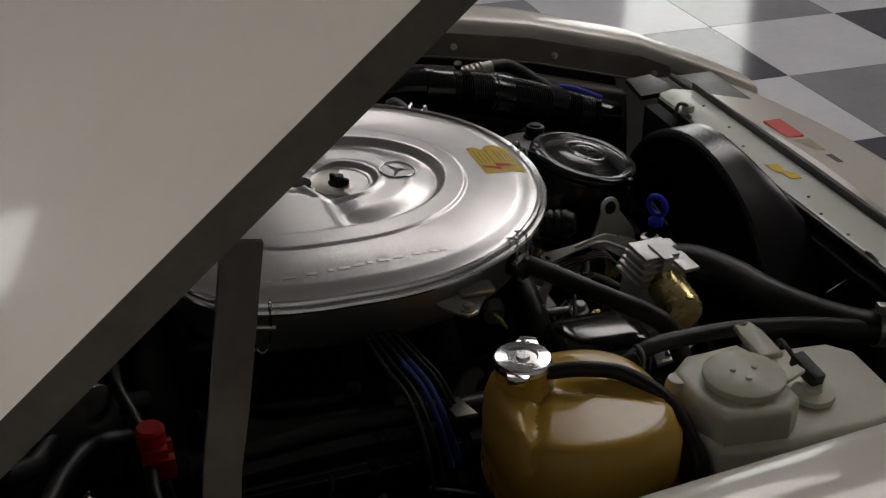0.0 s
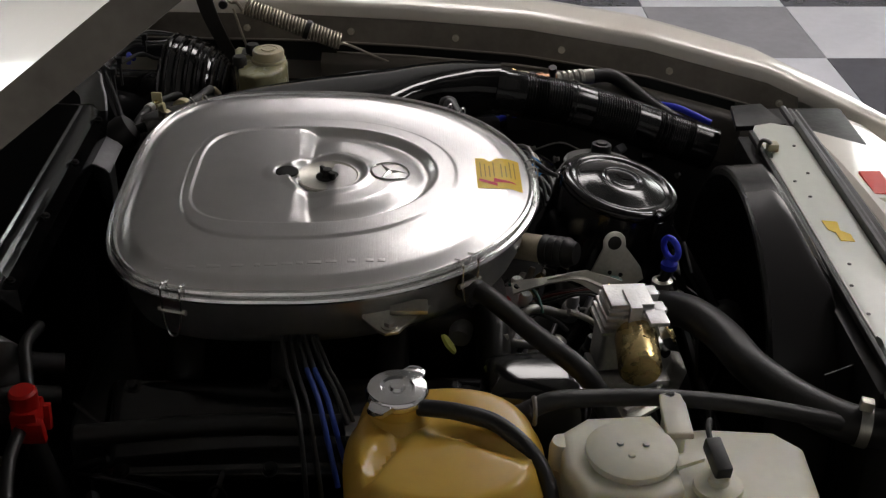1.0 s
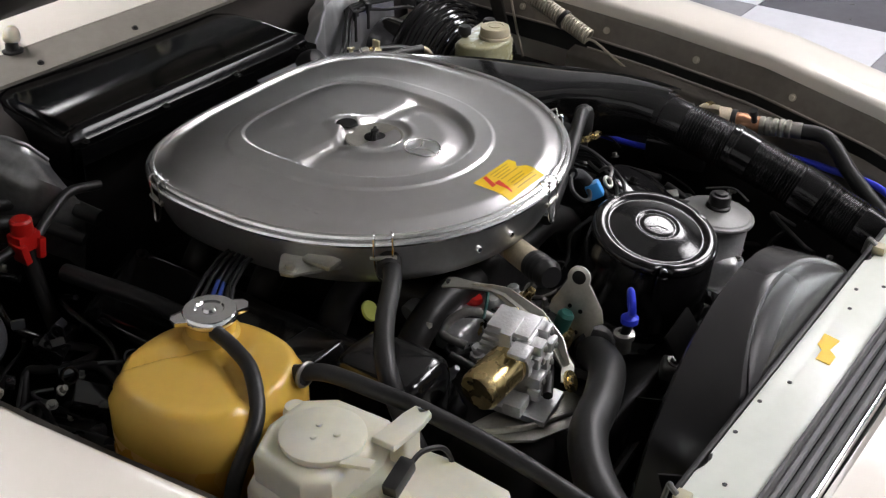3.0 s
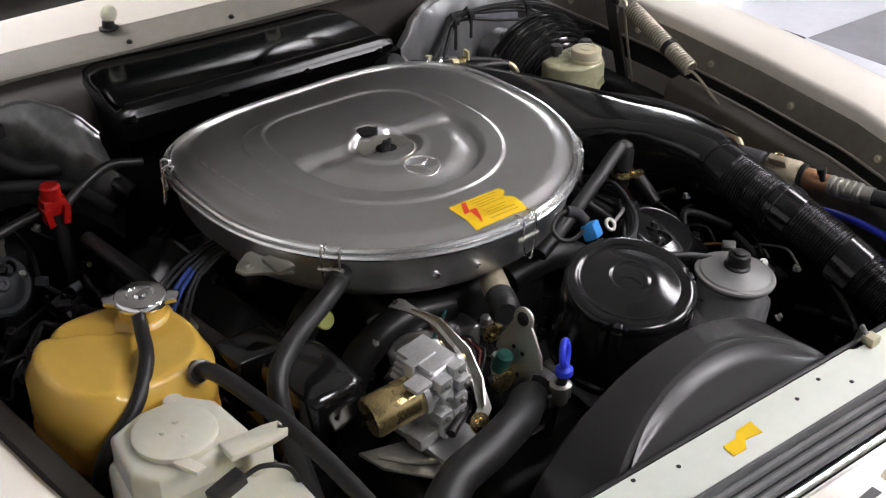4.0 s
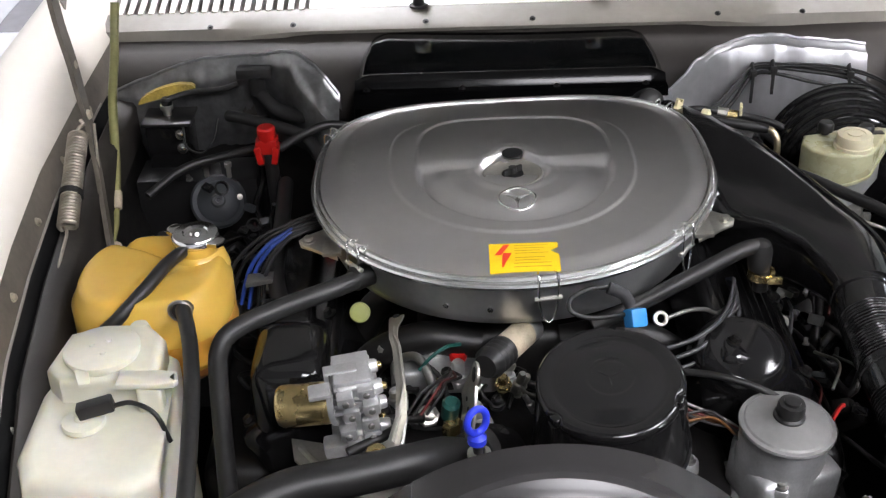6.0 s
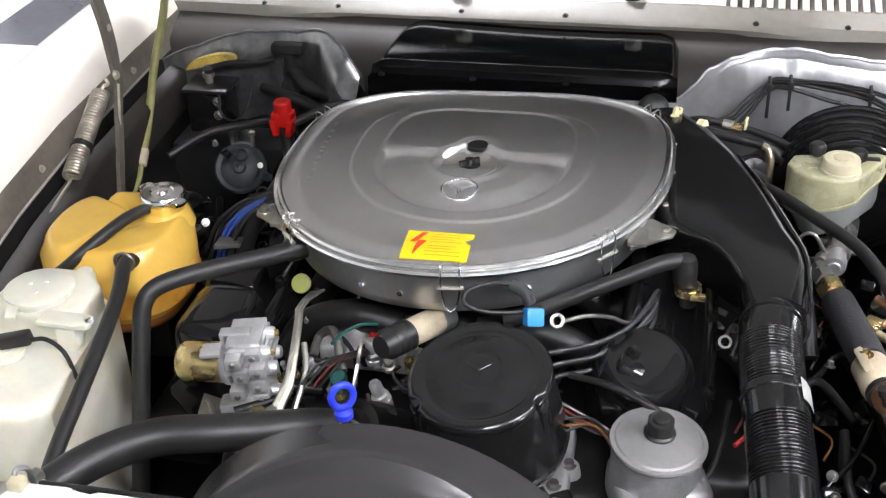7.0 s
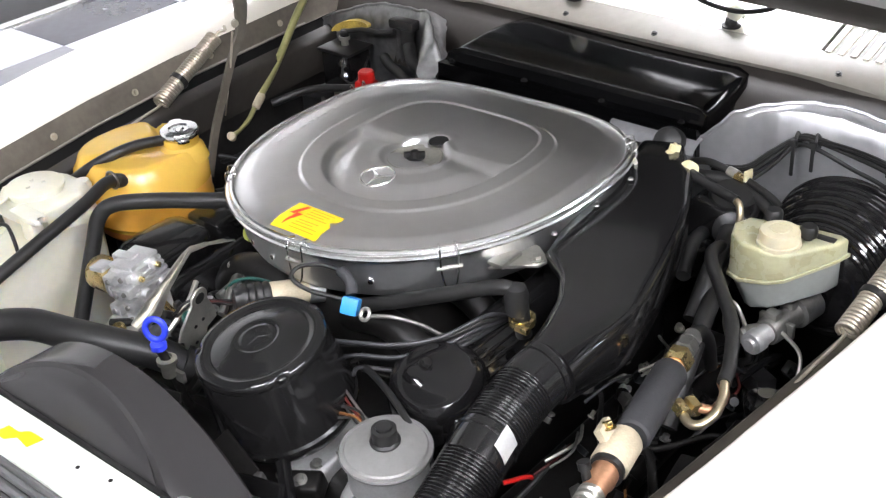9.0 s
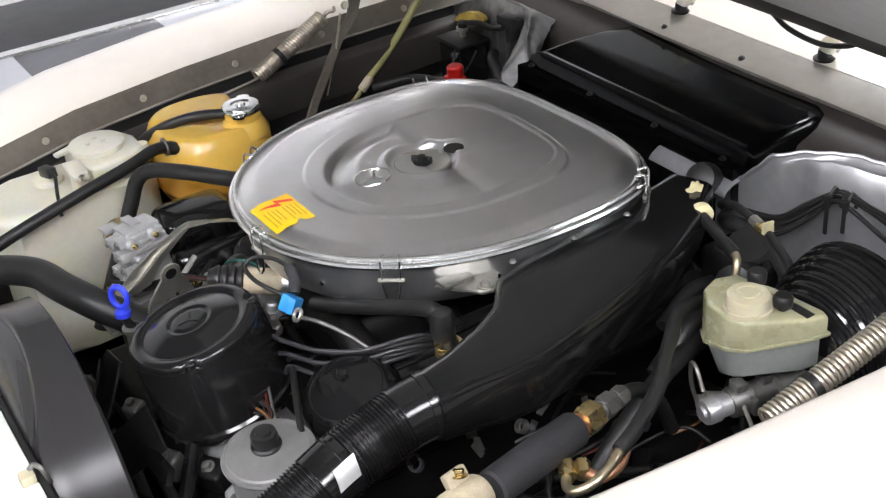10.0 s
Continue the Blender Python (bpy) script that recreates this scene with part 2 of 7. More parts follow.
def sweep(points, radius, seg=12, bm=None, closed=False, flat=1.0):
    """A tube along points; radius is a number or one number a point."""
    bm = bm or fresh()
    pts = [Vector(p) for p in points]
    n = len(pts)
    rad = radius if isinstance(radius, (list, tuple)) else [radius] * n
    tang = [(pts[(i + 1) % n if closed else min(i + 1, n - 1)] - pts[i - 1 if closed else max(i - 1, 0)]).normalized() for i in range(n)]
    nor = tang[0].orthogonal().normalized()
    verts, faces = [], []
    for i in range(n):
        nor = nor - tang[i] * nor.dot(tang[i])
        if nor.length < 1e-6:
            nor = tang[i].orthogonal()
        nor.normalize()
        bi = tang[i].cross(nor)
        verts += [pts[i] + rad[i] * (math.cos(2 * math.pi * k / seg) * nor + flat * math.sin(2 * math.pi * k / seg) * bi) for k in range(seg)]
    for i in range(n if closed else n - 1):
        a, b = i * seg, ((i + 1) % n) * seg
        faces += [(a + k, a + (k + 1) % seg, b + (k + 1) % seg, b + k) for k in range(seg)]
    if not closed:
        faces += [tuple(range(seg - 1, -1, -1)), tuple(range((n - 1) * seg, n * seg))]
    return put(bm, verts, faces)


def loft(rings, bm=None, cap=True, closed=True):
    bm = bm or fresh()
    n = len(rings[0])
    verts = [v for r in rings for v in r]
    faces = []
    for i in range(len(rings) - 1):
        for k in range(n if closed else n - 1):
            faces.append((i * n + k, i * n + (k + 1) % n, (i + 1) * n + (k + 1) % n, (i + 1) * n + k))
    if cap and closed:
        faces += [tuple(range(n - 1, -1, -1)), tuple(range((len(rings) - 1) * n, len(rings) * n))]
    return put(bm, verts, faces)


def sheet(rows, thick, bm=None):
    """A skin through rows of points, with a thickness downwards along its normals."""
    bm = bm or fresh()
    t = fresh()
    n = len(rows[0])
    put(t, [v for r in rows for v in r],
        [(i * n + k, i * n + k + 1, (i + 1) * n + k + 1, (i + 1) * n + k) for i in range(len(rows) - 1) for k in range(n - 1)])
    bmesh.ops.recalc_face_normals(t, faces=t.faces)
    if sum(f.normal.z for f in t.faces) < 0:
        bmesh.ops.reverse_faces(t, faces=t.faces)
    bmesh.ops.solidify(t, geom=list(t.faces), thickness=thick)
    return merge(bm, t)


def aim(at, way, roll=0.0):
    """A pose at a place whose z points along way."""
    q = Vector(way).to_track_quat("Z", "Y").to_matrix().to_4x4()
    return Matrix.Translation(at) @ q @ Matrix.Rotation(roll, 4, "Z")


def hexagon(r):
    return [(r * math.cos(math.pi * i / 3), r * math.sin(math.pi * i / 3)) for i in range(6)]


def bolt(parent, at, way=(0, 0, 1), r=0.006, h=0.005, material=None, name="bolt"):
    m = aim(at, way)
    bm = lathe([(0, 0), (r * 1.5, 0), (r * 1.5, h * 0.25), (0, h * 0.25)], m, 16)
    prism(hexagon(r), h * 0.25, h, r * 0.12, m, bm)
    return part(name, bm, material or M["zinc"], parent)


def ribbon(points, wide, thick, across, bm=None):
    """A flat strip along points, wide in the direction across."""
    bm = bm or fresh()
    pts = [Vector(p) for p in points]
    rings = []
    for i, p in enumerate(pts):
        t = (pts[min(i + 1, len(pts) - 1)] - pts[max(i - 1, 0)]).normalized()
        a = Vector(across) - t * t.dot(Vector(across))
        a.normalize()
        n = t.cross(a)
        w = wide[i] if isinstance(wide, (list, tuple)) else wide
        rings.append([p + a * w / 2 + n * thick / 2, p - a * w / 2 + n * thick / 2, p - a * w / 2 - n * thick / 2, p + a * w / 2 - n * thick / 2])
    return loft(rings, bm)


def lerp(a, b, t):
    return a + (b - a) * t


def smooth(a, b, x):
    t = min(1.0, max(0.0, (x - a) / (b - a)))
    return t * t * (3 - 2 * t)

# ---------------------------------------------------------------- the showroom
def room():
    x0, x1, y0, y1 = -3.3, 5.2, -5.0, 5.0
    fl = part("floor", box((x0, y0, FLOOR_Z - 0.1), (x1, y1, FLOOR_Z - 0.004)), M["tile_m"])
    tagged(fl, "polished grey floor of square checker tiles", "floor", "", "structure")
    for name, lo, hi in (("wall_west", (x0 - 0.75, y0, FLOOR_Z), (x0 - 0.6, y1, CEIL_Z)), 
                         ("wall_south", (x0 - 0.6, y0 - 0.15, FLOOR_Z), (x1, y0, CEIL_Z)), ("wall_north", (x0 - 0.6, y1, FLOOR_Z), (x1, y1 + 0.15, CEIL_Z))):
        tagged(part(name, box(lo, hi), M["brightwall" if name == "wall_west" else "wall"]), "plain painted showroom wall", "wall", "", "structure")
    # east wall with two tall windows to the street
    bm = fresh()
    top = 1.55
    for a, b, low in ((y0, -4.0, FLOOR_Z), (-4.0, -3.0, top), (-3.0, 3.55, FLOOR_Z), (3.55, 4.55, top), (4.55, y1, FLOOR_Z)):
        box((x1, a, low), (x1 + 0.15, b, CEIL_Z), 0, None, bm)
    tagged(part("wall_east", bm, M["wall"]), "plain grey showroom wall with two tall windows", "wall", "", "structure")
    for k, (a, b) in enumerate(((-4.0, -3.0), (3.55, 4.55))):
        w = tagged(part("window_%d" % (k + 1), box((x1 + 0.08, a + 0.05, FLOOR_Z + 0.05), (x1 + 0.086, b - 0.05, top - 0.05)), M["pane"]), "tall clear shop window", "window", "", "structure")
        w.visible_shadow = False
        for lo, hi in (((a, FLOOR_Z), (a + 0.05, top)), ((b - 0.05, FLOOR_Z), (b, top)), ((a + 0.05, top - 0.05), (b - 0.05, top)), ((a + 0.05, FLOOR_Z), (b - 0.05, FLOOR_Z + 0.05))):
            part("window_frame", box((x1 + 0.04, lo[0], lo[1]), (x1 + 0.12, hi[0], hi[1]), 0.004), M["alu"], w, "slim metal window frame")
        tagged(part("backdrop", box((x1 + 0.6, a - 0.4, FLOOR_Z - 0.1), (x1 + 0.62, b + 0.4, top + 0.4)), M["daylight"]), "bright daylight outside the window", "backdrop", "", "structure")
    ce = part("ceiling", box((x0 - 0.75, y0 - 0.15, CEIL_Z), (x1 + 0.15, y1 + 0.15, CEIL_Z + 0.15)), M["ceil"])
    tagged(ce, "plain dark showroom ceiling", "ceiling", "", "structure")
    st = part("baseboard", box((x0 - 0.02, y0, FLOOR_Z - 0.1), (x0 + 0.03, y1, FLOOR_Z + 0.012), 0.004), M["rim"])
    tagged(st, "thin bright metal floor edging strip", "edging", "", "structure")
    st = part("trim", box((x0 - 0.6, y0, FLOOR_Z - 0.1), (x0 - 0.02, y1, FLOOR_Z + 0.002), 0.004), M["skirt"])
    tagged(st, "black border strip between tiles and wall", "border", "", "structure")
    return fl


FLOOR = room()


def ceiling_lamp(x, y, lx=0.6, ly=1.2):
    e = thing("ceiling_light", (x, y, CEIL_Z), "flat white ceiling light panel, switched on", "ceiling light", "ceiling lights")
    part("frame", box((x - lx / 2 - 0.02, y - ly / 2 - 0.02, CEIL_Z - 0.05), (x + lx / 2 + 0.02, y + ly / 2 + 0.02, CEIL_Z - 0.001), 0.006), M["wall"], e)
    part("diffuser", box((x - lx / 2, y - ly / 2, CEIL_Z - 0.056), (x + lx / 2, y + ly / 2, CEIL_Z - 0.051)), M["lamp"], e)


for lx_, ly_, w_ in ((0.6, -2.7, 0.85), (2.4, -2.1, 1.2), (2.8, -0.4, 0.9), (1.8, 3.9, 1.2), (-0.8, 2.3, 1.5)):
    ceiling_lamp(lx_, ly_, w_)

# ---------------------------------------------------------------- the car's body
CAR = thing("car", (0, 0, FLOOR_Z), "ivory classic convertible with its bonnet open", "car")


def gutter(y):
    """The inner edge of the wing: x and z at y."""
    tab = ((-0.90, 0.46, -0.150), (-0.83, 0.50, -0.122), (-0.7, 0.548, -0.074), (-0.5, 0.598, -0.034), (-0.3, 0.638, -0.012), (-0.1, 0.664, -0.004),
           (0.1, 0.683, 0.0), (0.4, 0.694, 0.002), (0.8, 0.70, 0.004))
    for (a, xa, za), (b, xb, zb) in zip(tab, tab[1:]):
        if y <= b:
            t = (y - a) / (b - a)
            return lerp(xa, xb, t), lerp(za, zb, t)
    return tab[-1][1:]


def wing(side):
    ys = [0.80 - 1.70 * i / 34 for i in range(35)]
    rows = []
    for y in ys:
        x, z = gutter(y)
        nose = smooth(-0.55, -0.95, y)
        roll = [(-0.006, -0.021), (-0.005, 0.000), (-0.002, 0.0058), (0.004, 0.0088)] if side > 0 else [(-0.021, -0.027), (-0.020, -0.022), (-0.012, -0.009), (0.002, 0.0045)]
        prof = roll + [(0.03, 0.012), (0.07, 0.013), (0.11, 0.006), (0.145, -0.012), (0.17, -0.045),
                (0.185, -0.11), (0.195, -0.25), (0.195, -0.42), (0.18, -0.62)]
        rows.append([(side * (x + dx * (1 - 0.25 * nose)), y, z + dz) for dx, dz in prof])
    part("wing", sheet(rows, 0.003), M["paint"], CAR, "ivory painted front wing", 60)
    # flange with its bolts under the wing's edge
    dx, dz = (0.0, 0.0) if side > 0 else (0.014, 0.008)
    rows = []
    for y in ys[:-3]:
        x, z = gutter(y)
        rows.append([(side * (x + a), y, z + b) for a, b in ((-0.006 - dx, -0.016 - dz), (-0.012 - dx, -0.021 - dz), (-0.021 - dx, -0.055 - dz), (-0.024 - dx, -0.058 - dz))])
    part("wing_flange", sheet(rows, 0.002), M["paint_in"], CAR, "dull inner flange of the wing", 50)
    rows = []
    for y in ys[:-5]:
        x, z = gutter(y)
        rows.append([(side * (x + a), y, z + b) for a, b in ((-0.036 - dx, -0.074 - dz), (-0.040 - dx, -0.070 - dz), (-0.064 - dx, -0.073 - dz), (-0.070 - dx, -0.080 - dz), (-0.084, -0.15))])
    front = [r for r in rows if r[0][1] < 0.07] if side > 0 else rows
    # the right panel takes a darker colour than the left
    part("inner_wing", sheet(front, 0.003), M["innerwing" if side > 0 else "taupe"], CAR, "dark inner wing panel", 50)
    if side > 0:
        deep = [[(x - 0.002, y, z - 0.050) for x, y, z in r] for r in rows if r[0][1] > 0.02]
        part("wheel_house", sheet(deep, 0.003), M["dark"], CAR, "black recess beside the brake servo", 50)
    rows = []
    for y in ys[:-5]:
        x, z = gutter(y)
        rows.append([(side * (x + a), y, z + b) for a, b in ((-0.081, -0.150), (-0.095, -0.22), (-0.13, -0.36), (-0.16, -0.56))])
    # black sheet standing for the shade in the gap under the flange
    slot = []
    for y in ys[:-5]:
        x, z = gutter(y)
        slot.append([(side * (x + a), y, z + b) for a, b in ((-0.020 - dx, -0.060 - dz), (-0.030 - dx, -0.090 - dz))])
    part("gap_shade", sheet(slot, 0.002), M["slot"], CAR, "black sheet for the shade between flange and inner wing")
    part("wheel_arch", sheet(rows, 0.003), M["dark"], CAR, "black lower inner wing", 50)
    # rolled edges of the flange and of the inner panel, paler than both
    edge, ridge = [], []
    for i in range(26):
        y = 0.42 - 1.10 * i / 25
        x, z = gutter(y)
        edge.append((side * (x - 0.0225 - dx), y, z - 0.0565 - dz))
        if side > 0 and -0.46 < y < 0.06:
            ridge.append((side * (x - 0.0400), y, z - 0.0690))
    part("rolled_edge", sweep(edge, 0.0020, 8), M["lip"], CAR, "pale rolled edge of the flange")
    if ridge:
        part("rolled_edge", sweep(ridge, 0.0026, 8), M["lip"], CAR, "pale rolled edge of the inner wing")
    for i in range(7):
        y = 0.36 - 0.18 * i
        x, z = gutter(y)
        bolt(CAR, (side * (x - 0.0170 - dx), y, z - 0.038 - dz), (-side, 0, 0.35), 0.0042, 0.005, M["spring"])


def bonnet():
    """Rear-hinged, propped up at about 36 degrees."""
    n = 24
    rows, under, lips = [], [], ([], [])
    for i in range(n + 1):
        t = i / n
        y, z = 0.541 - 1.06 * t, 0.093 + 0.798 * t
        half = 0.721 - 0.215 * t
        row, low = [], []
        for k in range(25):
            u = -1 + 2 * k / 24
            crown = 0.030 * (1 - u * u)
            row.append((half * u, y + 0.586 * crown, z + 0.807 * crown))
            d = 0.035 * smooth(-0.02, 0.12, t)
            low.append((half * 0.93 * u, y - 0.586 * crown + 0.5 * d, z + 0.807 * crown - d - 0.002))
        lip = [(row[0][0] - 0.008, row[0][1], row[0][2] - 0.034)]
        lip2 = [(row[-1][0] + 0.008, row[-1][1], row[-1][2] - 0.034)]
        rows.append(row)
        lips[0].append([row[0], lip[0]]), lips[1].append([row[-1], lip2[0]])
        if i <= n - 1:
            under.append(low)
    h = part("bonnet", sheet(rows, 0.004), M["paint"], CAR, "raised ivory bonnet, hinged at the windscreen", 50)
    for edge in lips:
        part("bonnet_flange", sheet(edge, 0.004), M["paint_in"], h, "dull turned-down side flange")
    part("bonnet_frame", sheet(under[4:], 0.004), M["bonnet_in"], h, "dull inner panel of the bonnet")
    # hinge end drawn much darker than the rest of the inner panel
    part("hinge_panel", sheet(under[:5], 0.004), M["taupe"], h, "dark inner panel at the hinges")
    part("drain_cable", sweep(spline([(0.10, 0.535, 0.112), (0.14, 0.535, 0.092), (0.20, 0.535, 0.086), (0.25, 0.535, 0.098), (0.27, 0.535, 0.112)], 6), 0.004, 8), M["rubber"], h, "hanging black cable")


def cowl():
    def at(x, v):
        """v: 0 at the front lip, 1 at the windscreen."""
        return (x, 0.515 - 0.03 * x + 0.13 * x * x + 0.29 * v, 0.020 + 0.01 * x - 0.05 * x * x + 0.085 * v - 0.02 * v * v)
    def strip(xa, xb, va, vb, n=20, m=5):
        return [[at(lerp(xa, xb, k / n), lerp(va, vb, j / m)) for k in range(n + 1)] for j in range(m + 1)]
    # front strip of the scuttle, with the bonnet's shadow put into its colour
    front = [[at(-0.69 + 1.38 * k / 40, 0)[:2] + (at(-0.69 + 1.38 * k / 40, 0)[2] - dz * (1 + 9.0 * smooth(0.30, 0.66, abs(-0.69 + 1.38 * k / 40)) ** 1.2),) for k in range(41)] for dz in (0.010, 0.003)]
    front = [[(x, y + 0.004, z) for x, y, z in front[0]], front[1], [at(-0.69 + 1.38 * k / 40, 0.03) for k in range(41)],
             [at(-0.69 + 1.38 * k / 40, 0.20) for k in range(41)]]
    part("cowl", sheet(front, 0.003), M["lip"], CAR, "ivory scuttle panel below the windscreen, bonnet shade in its colour", 40)
    part("cowl_panel", sheet(strip(-0.322, 0.322, 0.205, 1.0), 0.003), M["paint"], CAR, "", 40)
    for s in (-1, 1):
        part("cowl_panel", sheet(strip(s * 0.323, s * 0.69, 0.62, 1.0), 0.003), M["paint"], CAR, "", 40)
        tray = [[(x, y, z - 0.018) for x, y, z in r] for r in strip(s * 0.322, s * 0.69, 0.18, 0.64)]
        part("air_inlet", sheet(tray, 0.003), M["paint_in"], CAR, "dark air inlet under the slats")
        for k in range(18):
            x = s * (0.335 + 0.0195 * k)
            a, b = Vector(at(x, 0.19)), Vector(at(x, 0.63))
            mid = (a + b) / 2
            ln = (b - a).length
            m = aim(mid, b - a, 0)
            part("slat", box((-0.0055, -0.003, -ln / 2), (0.0055, 0.003, ln / 2), 0.0025, m), M["paint"], CAR)
    for x, y in ((0.372, 0), (0.518, 0), (-0.347, 0), (-0.493, 0), (0.06, 0), (-0.12, 0)):
        p = at(x, 0.045)
        bolt(CAR, p, (0, -0.3, 1), 0.0035, 0.004, M["dark"], "screw")
    # washer jets
    for x, v in ((-0.132, 0.20), (0.166, 0.245)):
        p = Vector(at(x, v))
        j = part("jet_base", lathe([(0.016, -0.001), (0.016, 0.002), (0.0105, 0.003), (0.0095, 0.014), (0, 0.014)], Matrix.Translation(p), 20), M["rubber"], CAR, "dark rubber washer jet base")
        w = Vector((0.45, 0.35, 1)).normalized()
        dome = lathe([(0, -0.002), (0.009, 0.0), (0.0125, 0.005), (0.0130, 0.013), (0.0105, 0.021), (0.005, 0.026), (0, 0.027)], aim(p + Vector((0, 0, 0.012)), w), 24)
        box((-0.005, -0.017, 0.008), (0.005, -0.008, 0.016), 0.002, aim(p + Vector((0, 0, 0.012)), w), dome)
        part("washer_jet", dome, M["milk"], j, "pale washer jet")
    # windscreen and its surround
    g = [[(x, 0.835 + 0.10 * (x / 0.69) ** 2 + 0.36 * v, 0.075 + 0.52 * v) for x in [-0.69 + 0.06 * k for k in range(24)]] for v in (0, 0.5, 1)]
    part("windscreen", sheet(g, 0.005), M["glass"], CAR, "dark reflecting windscreen glass", 60)
    # dark wall between scuttle lip and engine bay
    rows = []
    for dy, dz in ((0.013, -0.004), (0.006, -0.014), (-0.025, -0.024), (-0.070, -0.040), (-0.095, -0.075), (-0.10, -0.12)):
        row = []
        for k in range(41):
            x, y, z = at(-0.69 + 1.38 * k / 40, 0)
            row.append((x, y + dy, z + dz))
        rows.append(row)
    part("bulkhead", sheet(rows, 0.003), M["bulk"], CAR, "dark brown bulkhead behind the engine", 40)


def lower_bulkhead():
    part("lower_bulkhead", box((-0.66, 0.47, -0.58), (0.66, 0.50, -0.075), 0.005), M["dark"], CAR, "black lower bulkhead")


def heater_cover():
    """Glossy black pressed cover in the middle of the bulkhead."""
    def skin(u, v):
        """u across the car, v from the front flange to the rear edge."""
        x = lerp(lerp(-0.232, 0.258, u), lerp(-0.216, 0.250, u), v)
        y = lerp(0.322, 0.545, v)
        side = min(u, 1 - u)
        flat = smooth(0.025, 0.05, side)
        z = -0.016 + 0.016 * smooth(0.341, 0.352, y) + 0.005 * smooth(0.36, 0.44, y)
        z += 0.0035 * math.exp(-((y - 0.3565) / 0.0030) ** 2) * flat + 0.0030 * math.exp(-((y - 0.3460) / 0.0026) ** 2) * flat
        corner = smooth(0.075, 0.0, side) * smooth(0.47, 0.545, y)
        z -= 0.012 * smooth(0.030, 0.0, side) ** 2 * smooth(0.345, 0.36, y) + 0.008 * corner
        z -= 0.018 * smooth(0.527, 0.545, y) ** 1.5
        return x, y, z
    n, m = 96, 60
    rows = [[skin(k / n, j / m) for k in range(n + 1)] for j in range(m + 1)]
    rows = [[(r[0][0] - 0.001, r[0][1], -0.075)] + r + [(r[-1][0] + 0.001, r[-1][1], -0.075)] for r in rows]
    first, last = rows[0], rows[-1]
    rows = [[(x, y - 0.001, -0.040) for x, y, z in first]] + rows + [[(x, y + 0.002, -0.075) for x, y, z in last]]
    b = part("heater_cover", sheet(rows, 0.002), M["cover"], CAR, "glossy black pressed cover on the bulkhead", 50)
    for x in (-0.212, -0.062, 0.086, 0.225):
        bolt(b, (x, 0.335, -0.016), (0, -0.2, 1), 0.0038, 0.004, M["dark"])
    # silvery ledge in front of it
    rows = [[(0.115 + 0.150 * k / 20, y, z) for k in range(21)] for y, z in ((0.330, -0.030), (0.318, -0.032), (0.306, -0.038), (0.300, -0.046))]
    part("bulkhead_ledge", sheet(rows, 0.002), M["ledge"], CAR, "silvery ledge below the black cover")


